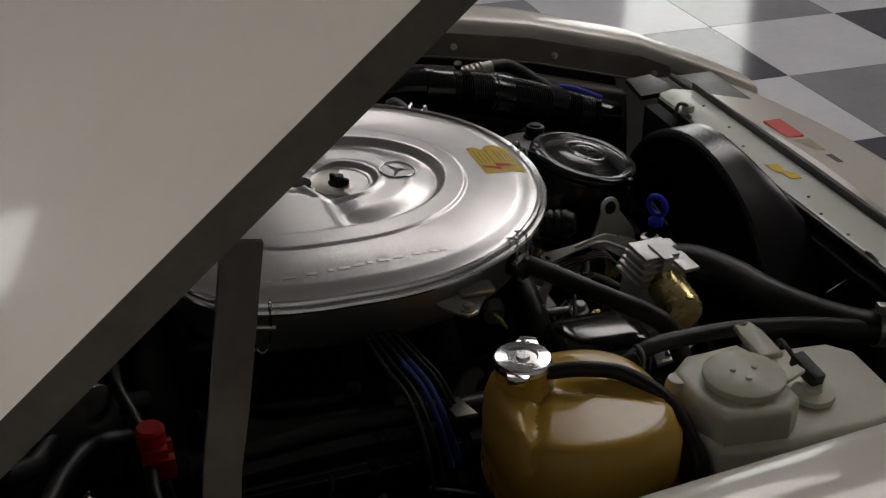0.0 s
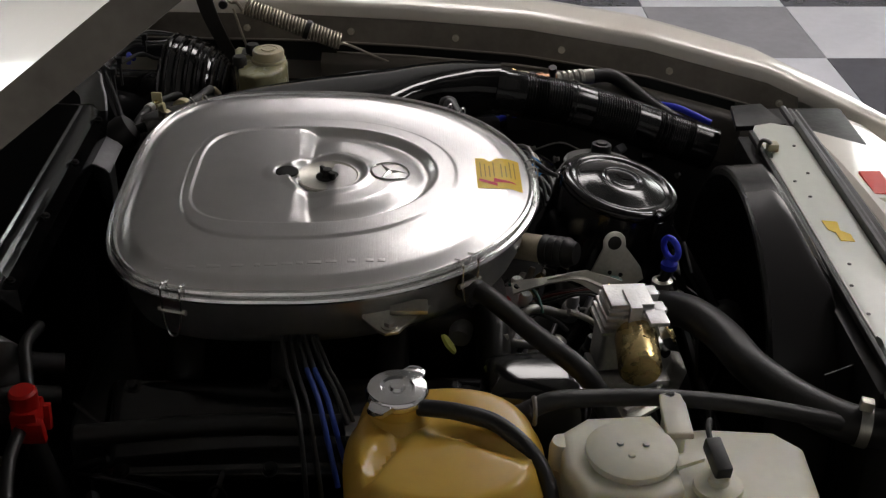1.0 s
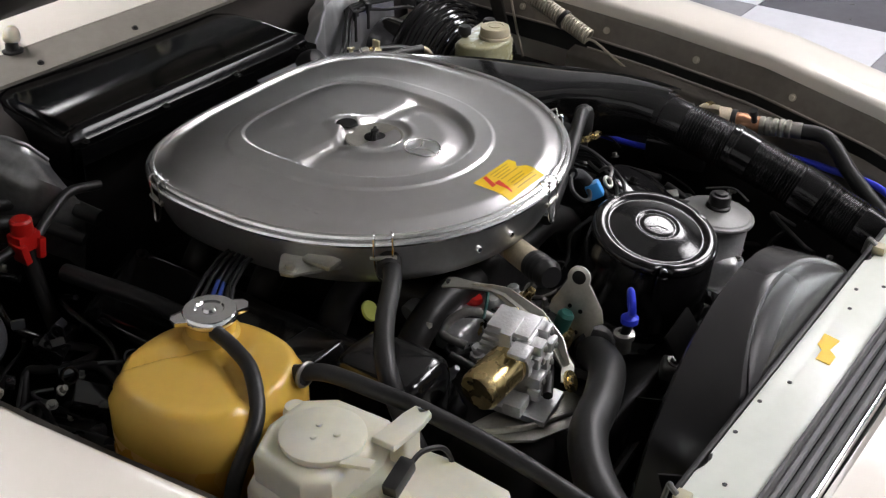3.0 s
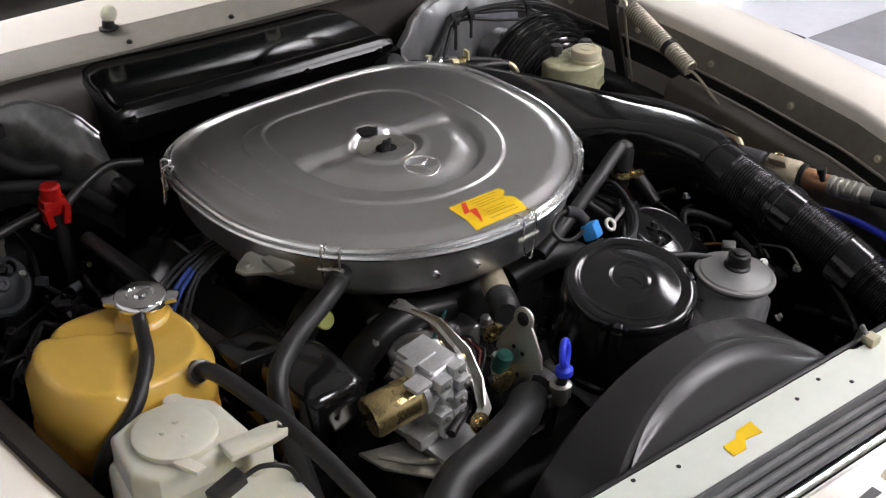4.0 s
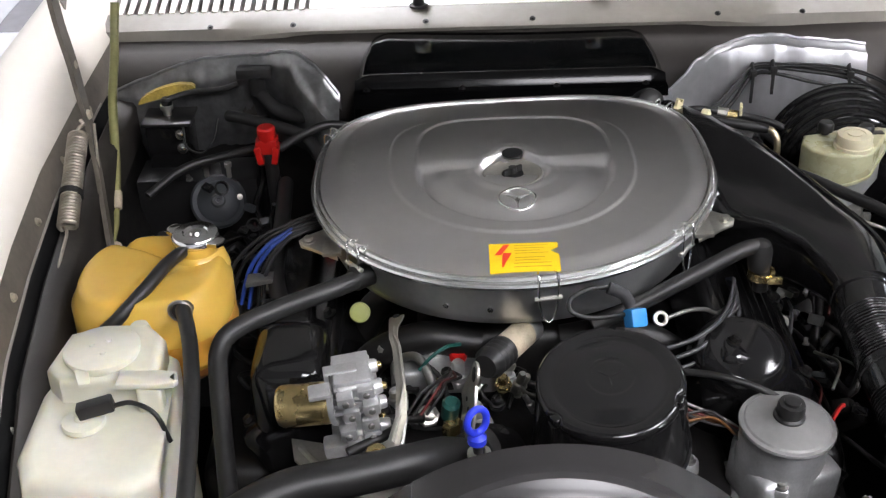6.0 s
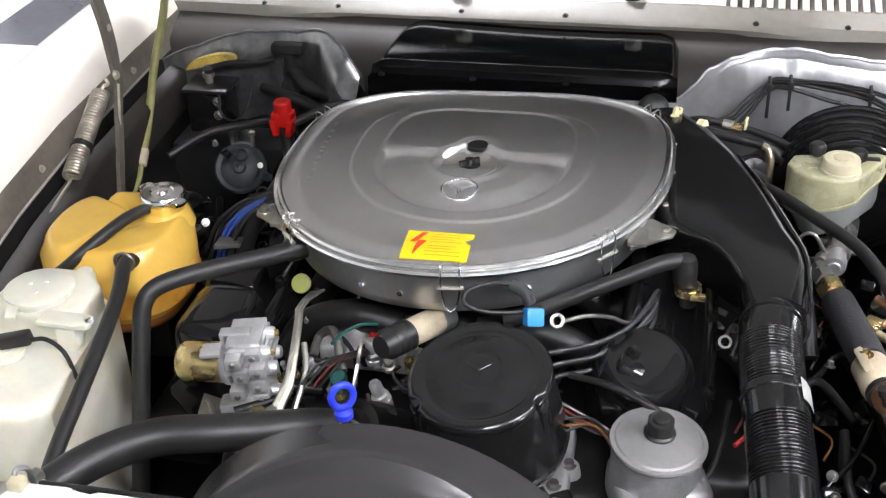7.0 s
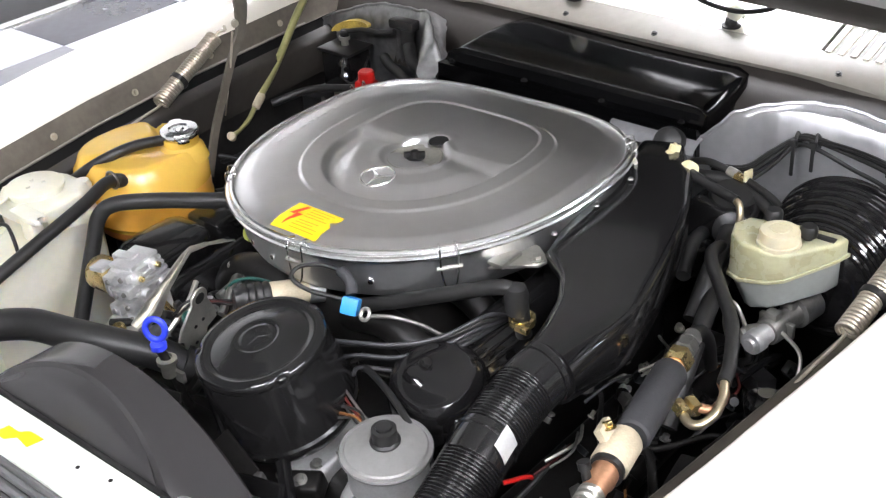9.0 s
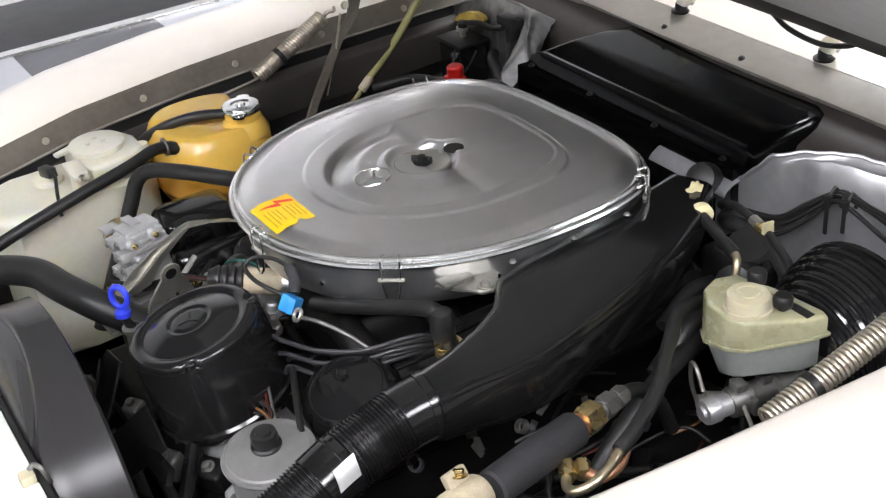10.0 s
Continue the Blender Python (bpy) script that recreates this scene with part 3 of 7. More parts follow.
def front_panel():
    out = [(-0.345, -0.620)]
    for x in (-0.335, -0.29, -0.285, -0.262, -0.258, 0.20, 0.204, 0.226, 0.231, 0.30):
        out.append((x, -0.6145 if abs(x) > 0.28 or -0.26 < x < 0.201 or 0.228 < x else -0.624))
    out += [(0.315, -0.620), (0.325, -0.648), (0.31, -0.680), (-0.33, -0.680), (-0.362, -0.65)]
    p = part("radiator_panel", prism(out, -0.078, -0.066, 0.003), M["radpanel"], CAR, "pale painted cross panel above the radiator", 30)
    for x, y in ((0.079, -0.638), (0.125, -0.630), (0.24, -0.66), (-0.10, -0.635), (-0.150, -0.622), (-0.212, -0.622), (0.15, -0.655), (-0.292, -0.646)):
        # flat dark discs drawn for the shade in drilled holes
        part("hole", lathe([(0, 0.0006), (0.0026, 0.0006), (0.0026, 0), (0, 0)], Matrix.Translation((x, y, -0.066)), 12), M["dark"], p)
    part("panel_seal", box((-0.325, -0.6138, -0.076), (0.298, -0.607, -0.066), 0.003), M["rubber"], CAR, "black rubber edge strip")
    for k in range(3):
        y = -0.687 - 0.011 * k
        part("front_seal", sweep(spline([(-0.40, y, -0.076 - 0.004 * k), (0, y, -0.070 - 0.004 * k), (0.40, y, -0.076 - 0.004 * k)], 6), 0.0055, 8), M["seal"], CAR)
    part("panel_flange", box((-0.345, -0.6850, -0.082), (0.318, -0.6808, -0.056), 0.0012), M["seal"], CAR, "dull upturned edge of the cross panel")
    part("front_gap", box((-0.46, -0.80, -0.13), (0.46, -0.681, -0.10), 0.004), M["dark"], CAR, "dark channel behind the grille")
    part("chrome_tube", sweep([(-0.42, -0.714, -0.092), (0.42, -0.714, -0.092)], 0.006, 10), M["chrome"], CAR, "thin chrome rod")
    rows = [[(x, y - 0.02 * (x / 0.46) ** 2 * -1, z - 0.03 * (x / 0.46) ** 2) for x in [-0.46 + 0.046 * k for k in range(21)]] for y, z in
            ((-0.724, -0.105), (-0.726, -0.086), (-0.734, -0.080), (-0.83, -0.088), (-0.86, -0.10), (-0.875, -0.14), (-0.88, -0.30))]
    n = part("nose_panel", sheet(rows, 0.003), M["paint"], CAR, "ivory nose panel above the grille", 40)
    # stickers
    for x, w, ma in ((0.155, 0.07, "redink"), (0.085, 0.045, "yellow"), (0.03, 0.03, "seal")):
        part("sticker", box((x - w / 2, -0.772, -0.0830), (x + w / 2, -0.742, -0.0795), 0.0, pose(0, 0, -0.003, 0, 0, 0)), M[ma if ma != "yellow" else "tan"], n)
    part("paper_tag", prism([(-0.03, -0.008), (-0.012, -0.012), (0.0, -0.004), (0.022, -0.012), (0.030, 0.006), (0.006, 0.010), (-0.004, 0.004), (-0.024, 0.008)], -0.0655, -0.0646,
                                0, pose(-0.018, -0.645, 0, 0, 0, 12)), M["yellow"], p, "torn yellow sticker")
    for x in (0.226, -0.34):
        c = part("clip", box((x - 0.008, -0.632, -0.066), (x + 0.008, -0.616, -0.054), 0.003), M["cream"], CAR, "pale plastic retaining clip")
        part("spring", sweep(spline([(x - 0.004, -0.620, -0.054), (x - 0.003, -0.614, -0.050), (x + 0.004, -0.608, -0.054), (x + 0.004, -0.604, -0.074)], 5), 0.003, 8), M["steel"], c)
    for s in (-1, 1):
        part("bracket", prism([(s * 0.34, -0.60), (s * 0.42, -0.61), (s * 0.43, -0.66), (s * 0.35, -0.68)], -0.088, -0.079, 0.002), M["zinc" if s < 0 else "dark"], CAR, "bare metal corner bracket" if s < 0 else "dark corner bracket")


def shroud_and_radiator():
    e = thing("radiator", (0, -0.62, -0.5), "black radiator with a curved grey-black fan shroud", "radiator")
    part("core", box((-0.33, -0.66, -0.55), (0.33, -0.60, -0.09), 0.006), M["dark"], e)
    cx, cz, r0, n = 0.015, -0.266, 0.250, 72
    def cut(z):
        """Where the slanting front face ends the barrel."""
        return -0.607 + max(0.0, z + 0.076) / 1.6
    def ring(dr, back):
        pts = []
        for k in range(n + 1):
            a = math.pi * (1.16 - 1.32 * k / n)
            x, z = cx + (r0 + dr) * math.cos(a), cz + (r0 + dr) * math.sin(a)
            end = cut(cz + r0 * math.sin(a))
            pts.append((x, lerp(-0.522, end, back), z))
        return pts
    rows = [ring(-0.012, 0.0), ring(-0.004, 0.0), ring(0.0, 0.05), ring(0.0005, 0.35), ring(0.0015, 0.70), ring(0.0025, 0.84), ring(0.0015, 0.93), ring(-0.003, 0.985), ring(-0.006, 1.0)]
    part("fan_shroud", sheet(rows, 0.003), M["shroud"], e, "curved grey-black plastic fan shroud", 30)
    # the slanting face between the barrel's arc and the radiator's top edge
    half = math.sqrt(r0 * r0 - (cz + 0.076) ** 2)
    rows = []
    for j in range(15):
        row = []
        for k in range(49):
            x = cx + half * 0.995 * math.sin(math.pi * (k / 48 - 0.5))
            top = cz + math.sqrt(r0 * r0 - (x - cx) ** 2) - 0.004
            z = lerp(-0.078, top, j / 14)
            lip = smooth(0.72, 0.98, j / 14) * smooth(0.0, 0.03, top + 0.076)
            row.append((x, cut(z) - 0.0015 + 0.004 * lip - 0.004 * math.sin(math.pi * j / 14) * smooth(0.0, 0.05, top + 0.076), z))
        rows.append(row)
    part("shroud_face", sheet(rows, 0.003), M["shroud"], e, "slanting grey-black front face", 50)
    part("shroud_ear", prism([(0, 0), (0.055, 0.012), (0.050, -0.05), (0.022, -0.075)], 0, 0.003, 0.001, Matrix.Translation((-0.262, -0.566, -0.115)) @ Matrix(((0.25, 0, 0.968), (-0.968, 0, 0.25), (0, 1, 0))).to_4x4()), M["shroud"], e)
    for k in range(7):
        a = 2 * math.pi * k / 7
        m = Matrix.Translation((0.03, -0.545, -0.26)) @ Matrix.Rotation(a, 4, "Y") @ Matrix.Rotation(0.5, 4, "Z")
        part("fan_blade", box((0.04, -0.002, -0.03), (0.175, 0.002, 0.03), 0.001, m), M["dark"], e)
    part("fan_hub", lathe([(0, 0), (0.05, 0), (0.055, 0.01), (0.05, 0.04), (0, 0.045)], aim((0.03, -0.55, -0.26), (0, 1, 0)), 24), M["dark"], e)


def wheel(x, y):
    """Tyre and rim, standing on the floor."""
    s = 1 if x > 0 else -1
    m = aim((x, y, FLOOR_Z + 0.315), (s, 0, 0))
    w = part("wheel", lathe([(0, -0.06), (0.12, -0.06), (0.185, -0.085), (0.19, 0.06), (0.17, 0.072), (0.10, 0.055), (0.06, 0.062), (0, 0.062)], m, 40), M["alu"], CAR, "bare metal wheel rim")
    part("tyre", lathe([(0.19, -0.085), (0.24, -0.098), (0.30, -0.092), (0.315, -0.07), (0.315, 0.07), (0.30, 0.092), (0.24, 0.098), (0.19, 0.085)], m, 56), M["rubber"], w, "black rubber tyre")


def rear_body():
    """Plain rest of the body behind the windscreen, closing the car."""
    secs = []
    for y, top, half, low in ((0.98, 0.05, 0.86, -0.62), (1.5, 0.03, 0.885, -0.64), (2.1, 0.02, 0.885, -0.64), (2.9, 0.03, 0.87, -0.60), (3.3, -0.02, 0.82, -0.52), (3.42, -0.12, 0.78, -0.45)):
        ring = []
        for k in range(32):
            a = 2 * math.pi * k / 32
            c, si = math.cos(a), math.sin(a)
            ring.append((half * math.copysign(abs(c) ** 0.4, c), y, (top + low) / 2 + (top - low) / 2 * math.copysign(abs(si) ** 0.4, si)))
        secs.append(ring)
    part("rear_body", loft(secs), M["paint"], CAR, "ivory doors and tail", 50)
    part("cabin_cover", box((-0.62, 1.12, -0.2), (0.62, 2.3, 0.06), 0.03, None, None, 3), M["rubber"], CAR, "dark cabin")


for wx, wy in ((-0.70, -0.25), (0.70, -0.25), (-0.78, 2.55), (0.78, 2.55)):
    wheel(wx, wy)
rear_body()
wing(-1)
wing(1)
bonnet()
cowl()
lower_bulkhead()
heater_cover()
front_panel()
shroud_and_radiator()
part("undertray", box((-0.80, -0.95, -0.60), (0.80, 0.55, -0.56), 0.01), M["dark"], CAR, "dark floor of the engine bay")
# ---------------------------------------------------------------- air cleaner
LID_C = 0.0287
LID_A, LID_FRONT, LID_REAR = 0.2645, 0.2870, 0.2205
LID_TILT = 0.028


def lid_xy(a, s=1.0, inset=0.0):
    """A point of the lid's outline: rounder in front, squarer behind."""
    c, si = math.cos(a), math.sin(a)
    n, b = (2.08, LID_FRONT) if si < 0 else (3.34, LID_REAR)
    x = LID_A * math.copysign(abs(c) ** (2 / n), c)
    y = b * math.copysign(abs(si) ** (2 / n), si)
    r = math.hypot(x, y)
    k = s * (r - inset) / r
    return x * k, LID_C + y * k


def lid_height(x, y):
    dy = y - LID_C
    n, b = (2.08, LID_FRONT) if dy < 0 else (3.34, LID_REAR)
    r = (abs(x / LID_A) ** n + abs(dy / b) ** n) ** (1 / n) / 0.985
    side = abs(x) / (math.hypot(x, dy) + 1e-6)
    ring = 0.668 - 0.040 * side * side
    z = 0.0095 - 0.0060 * smooth(0.89, 0.985, r) - 0.0035 * r * r
    z += 0.0026 * smooth(ring + 0.010, ring - 0.010, r)
    # the pressed middle stays level while the rim leans
    z -= 0.82 * LID_TILT * x * smooth(0.97, 0.68, r)
    # inner D: a flat panel behind a crease, a bowl with a swelling floor in front of it
    u, v = (x - 0.003) / 0.132, y - 0.012
    if v > 0:
        ex = (abs(u) ** 4.0 + abs(v / 0.150) ** 4.0) ** 0.25
    else:
        ex = math.hypot(u, v / 0.148)
    crease = 0.040 + 0.02 * x - 0.008 * abs(x) / 0.13
    front = smooth(crease + 0.001, crease - 0.017, y)
    z -= 0.0020 * smooth(1.012, 0.988, ex) * (1 - front)
    z -= 0.0110 * smooth(1.012, 0.925, ex) * front
    z += 0.0095 * smooth(0.915, 0.66, ex) * smooth(0.036, -0.015, y)
    d = math.hypot(x, y)
    z += 0.0025 * smooth(0.062, 0.050, d)
    z -= 0.0070 * smooth(0.050, 0.042, d)
    dh = math.hypot(x - 0.002, y - 0.050)
    z += 0.0022 * smooth(0.034, 0.020, dh)
    z -= 0.0045 * smooth(0.0165, 0.013, dh)
    return z


def air_cleaner():
    e = thing("air_cleaner", (0, 0, -0.1), "wide oval brushed-metal air cleaner on top of the engine", "air cleaner")
    na, nr = 200, 150
    bm = fresh()
    verts = [(0, LID_C, lid_height(0, LID_C))]
    faces = []
    for j in range(1, nr + 1):
        r = (j / nr) ** 0.85
        for i in range(na):
            x, y = lid_xy(2 * math.pi * i / na, 1.0, 0.0)
            x, y = x * r * 0.985, LID_C + (y - LID_C) * r * 0.985
            verts.append((x, y, lid_height(x, y)))
    for i in range(na):
        faces.append((0, 1 + i, 1 + (i + 1) % na))
    for j in range(nr - 1):
        a, b = 1 + j * na, 1 + (j + 1) * na
        faces += [(a + i, b + i, b + (i + 1) % na, a + (i + 1) % na) for i in range(na)]
    put(bm, verts, faces)
    lid = part("lid", bm, M["lid"], e, "brushed aluminium lid with pressed oval beads", 60)
    rim_in = [(*lid_xy(2 * math.pi * i / 160, 1.0, 0.005), 0.0005) for i in range(160)]
    part("rim_bead", sweep(rim_in, 0.0042, 8, closed=True), M["rim"], lid, "bright rolled rim")
    rim_out = [(*lid_xy(2 * math.pi * i / 160, 1.0, -0.001), -0.0055) for i in range(160)]
    part("rim_band", sweep(rim_out, 0.0042, 8, closed=True), M["rim"], lid)
    rings = []
    for inset, z in ((0.003, -0.004), (0.004, -0.012), (0.010, -0.014), (0.013, -0.055), (0.020, -0.070), (0.040, -0.080), (0.10, -0.088), (0.13, -0.14)):
        rings.append([(*lid_xy(2 * math.pi * i / 96, 1.0, inset), z) for i in range(96)])
    part("housing", loft(rings), M["housing"], e, "dull grey pressed-steel lower shell", 40)
    # centre fixing
    part("bolt_dish", lathe([(0, 0.001), (0.034, 0.001), (0.038, 0.003), (0.040, 0.0015), (0.040, 0), (0, 0)], Matrix.Translation((0, 0, lid_height(0, 0) - 0.0004)), 40), M["zinc"], lid, "pale washer dish")
    bm = lathe([(0, 0), (0.011, 0), (0.009, 0.003), (0.006, 0.005), (0.0055, 0.013), (0, 0.014)], Matrix.Translation((0, 0, 0.002)), 20)
    for s in (-1, 1):
        box((min(s * 0.004, s * 0.014) - 0.001, -0.0025, 0.004), (max(s * 0.004, s * 0.014) + 0.001, 0.0025, 0.013), 0.0015, pose(0, 0, 0.001, 0, 0, 35), bm)
    part("wing_nut", bm, M["dark"], lid, "dark wing nut")
    # black discs carry the darkness of the opening and the bolt recess
    part("hole", lathe([(0.0142, -0.001), (0.0140, 0.0012), (0.0125, 0.0014), (0, 0.0010)], Matrix.Translation((0.002, 0.050, lid_height(0.002, 0.050))), 28), M["slot"], lid, "black disc for the shade inside the opening")
    part("bolt_recess", lathe([(0, 0.0014), (0.0135, 0.0014), (0.0145, 0.001), (0.0145, 0), (0, 0)], Matrix.Translation((0, 0, lid_height(0, 0) + 0.0005)), 28), M["slot"], lid)
    # round emblem: plain three-armed mark in a ring
    def on_lid(x, y, h):
        return (x, y, lid_height(x, y) + h)
    bm = sweep([on_lid(0.002 + 0.0235 * math.cos(a), -0.0775 + 0.0235 * math.sin(a), 0.0008) for a in [2 * math.pi * i / 48 for i in range(48)]], 0.0015, 8, closed=True)
    for k in range(3):
        a = -math.pi / 2 + 2 * math.pi * k / 3
        c, s = math.cos(a), math.sin(a)
        q = [on_lid(0.002 + u * c - w * s, -0.0775 + u * s + w * c, h) for u, w, h in ((-0.002, 0, 0.0020), (0.002, 0.0036, 0.0002), (0.0225, 0, 0.0010), (0.002, -0.0036, 0.0002), (0.004, 0, 0.0028))]
        put(bm, q, [(0, 1, 4), (1, 2, 4), (2, 3, 4), (3, 0, 4)])
    part("emblem", bm, M["rim"], lid, "embossed round emblem", 20)
    # yellow warning label: plain bars for its print
    def patch(left, right, y0, y1, mname, h, name, parent, label="", n=12, m=10):
        """A thin sticker that follows the lid's curve."""
        rows = []
        for q in range(m + 1):
            v = q / m
            row = []
            for k in range(n + 1):
                X, Y = 0.002 + lerp(left(v), right(v), k / n), lerp(y0, y1, v)
                row.append((X, Y, lid_height(X, Y) + h))
            rows.append(row)
        bm = fresh()
        nn = n + 1
        put(bm, [v for r in rows for v in r] + [(x, y, z - 0.0004) for r in rows for x, y, z in r],
            [(i * nn + k, i * nn + k + 1, (i + 1) * nn + k + 1, (i + 1) * nn + k) for i in range(m) for k in range(n)])
        return part(name, bm, M[mname], parent, label, 60)
    def notch(v):
        return 0.042 - 0.010 * max(0.0, 1 - abs(v - 0.34) / 0.14)
    sticker = patch(lambda v: -0.040, notch, -0.185, -0.2405, "yellow", 0.0007, "warning_label", lid, "yellow warning label with a red flash", 16, 24)
    patch(lambda v: lerp(-0.022, -0.034, v), lambda v: lerp(-0.015, -0.026, v), -0.188, -0.210, "redink", 0.0011, "print", sticker)
    patch(lambda v: lerp(-0.024, -0.026, v), lambda v: lerp(-0.013, -0.024, v), -0.206, -0.233, "redink", 0.0012, "print", sticker)
    for row in range(8):
        y = -0.190 - 0.0055 * row - (0.004 if row > 3 else 0)
        x0, x1 = (-0.010, 0.030 - 0.005 * (row % 3)) if row < 6 else (-0.012, 0.032)
        patch(lambda v: x0, lambda v: x1, y, y - 0.0015, "ink", 0.0010, "print", sticker, "", 8, 1)
    # stamped marks along the right edge
    random.seed(5)
    y = 0.165
    while y > -0.07:
        ln = random.uniform(0.006, 0.016)
        X = -0.213 - 0.012 * smooth(-0.1, 0.1, y) + 0.01
        part("stamped_mark", box((X - 0.004, y - ln, 0), (X + 0.002, y, 0.0004), 0.0002, Matrix.Translation((0, 0, lid_height(X, y)))), M["lid"], lid)
        y -= ln + random.choice((0.004, 0.005, 0.012))
    # wire latches
    for a_deg in (158, 222, 275.5, 318, 38):
        a = radians(a_deg)
        x, y = lid_xy(a, 1.0, 0)
        x2, y2 = lid_xy(a + 0.02, 1.0, 0)
        tx, ty = (x2 - x), (y2 - y)
        l = math.hypot(tx, ty)
        t = Vector((tx / l, ty / l, 0))
        o = Vector((t.y, -t.x, 0))
        if o.dot(Vector((x, y - LID_C, 0))) < 0:
            o = -o
        p = Vector((x, y, 0))
        la = part("latch", sweep(spline([p - t * 0.010 - o * 0.010 + Vector((0, 0, 0.005)), p - t * 0.011 + o * 0.004 + Vector((0, 0, 0.007)), p - t * 0.011 + o * 0.005 + Vector((0, 0, -0.02)),
                  p - t * 0.007 + o * 0.006 + Vector((0, 0, -0.045)), p + o * 0.008 + Vector((0, 0, -0.052)), p + t * 0.007 + o * 0.006 + Vector((0, 0, -0.045)),
                  p + t * 0.011 + o * 0.005 + Vector((0, 0, -0.02)), p + t * 0.011 + o * 0.004 + Vector((0, 0, 0.007)), p + t * 0.010 - o * 0.010 + Vector((0, 0, 0.005))], 6), 0.0014, 6), M["rim"], e, "bent wire spring latch")
        part("latch_pin", sweep([p - t * 0.016 + o * 0.004 + Vector((0, 0, -0.022)), p + t * 0.016 + o * 0.004 + Vector((0, 0, -0.022))], 0.003, 8), M["zinc"], la)
    # mounting tabs
    for s_ in (-1, 1):
        pts = [(s_ * 0.226, -0.126), (s_ * 0.236, -0.118), (s_ * 0.262, -0.098), (s_ * 0.276, -0.090), (s_ * 0.280, -0.076), (s_ * 0.272, -0.066), (s_ * 0.250, -0.050), (s_ * 0.235, -0.05)]
        bm = prism(pts, -0.040, -0.036, 0.001)
        box((min(s_ * 0.222, s_ * 0.246), -0.122, -0.036), (max(s_ * 0.222, s_ * 0.246), -0.080, -0.030), 0.002, None, bm)
        t_ = part("mounting_tab", bm, M["zinc"], e, "bare metal mounting tab")
        bolt(t_, (s_ * 0.267, -0.080, -0.036), (0, 0, 1), 0.006, 0.007, M["zinc"])
    for a_deg in (250, 262, 296, 345):
        x, y = lid_xy(radians(a_deg), 1.0, 0.014)
        bolt(e, (x, y, -0.045), (x, y - LID_C, 0), 0.004, 0.004, M["rim"], "rivet")
    # the whole cleaner leans a little to the right
    lean = Matrix(((1, 0, 0, 0), (0, 1, 0, 0), (LID_TILT, 0.0034, 1, 0.001), (0, 0, 0, 1)))
    for me in {o.data for o in e.children_recursive}:
        me.transform(lean)


air_cleaner()


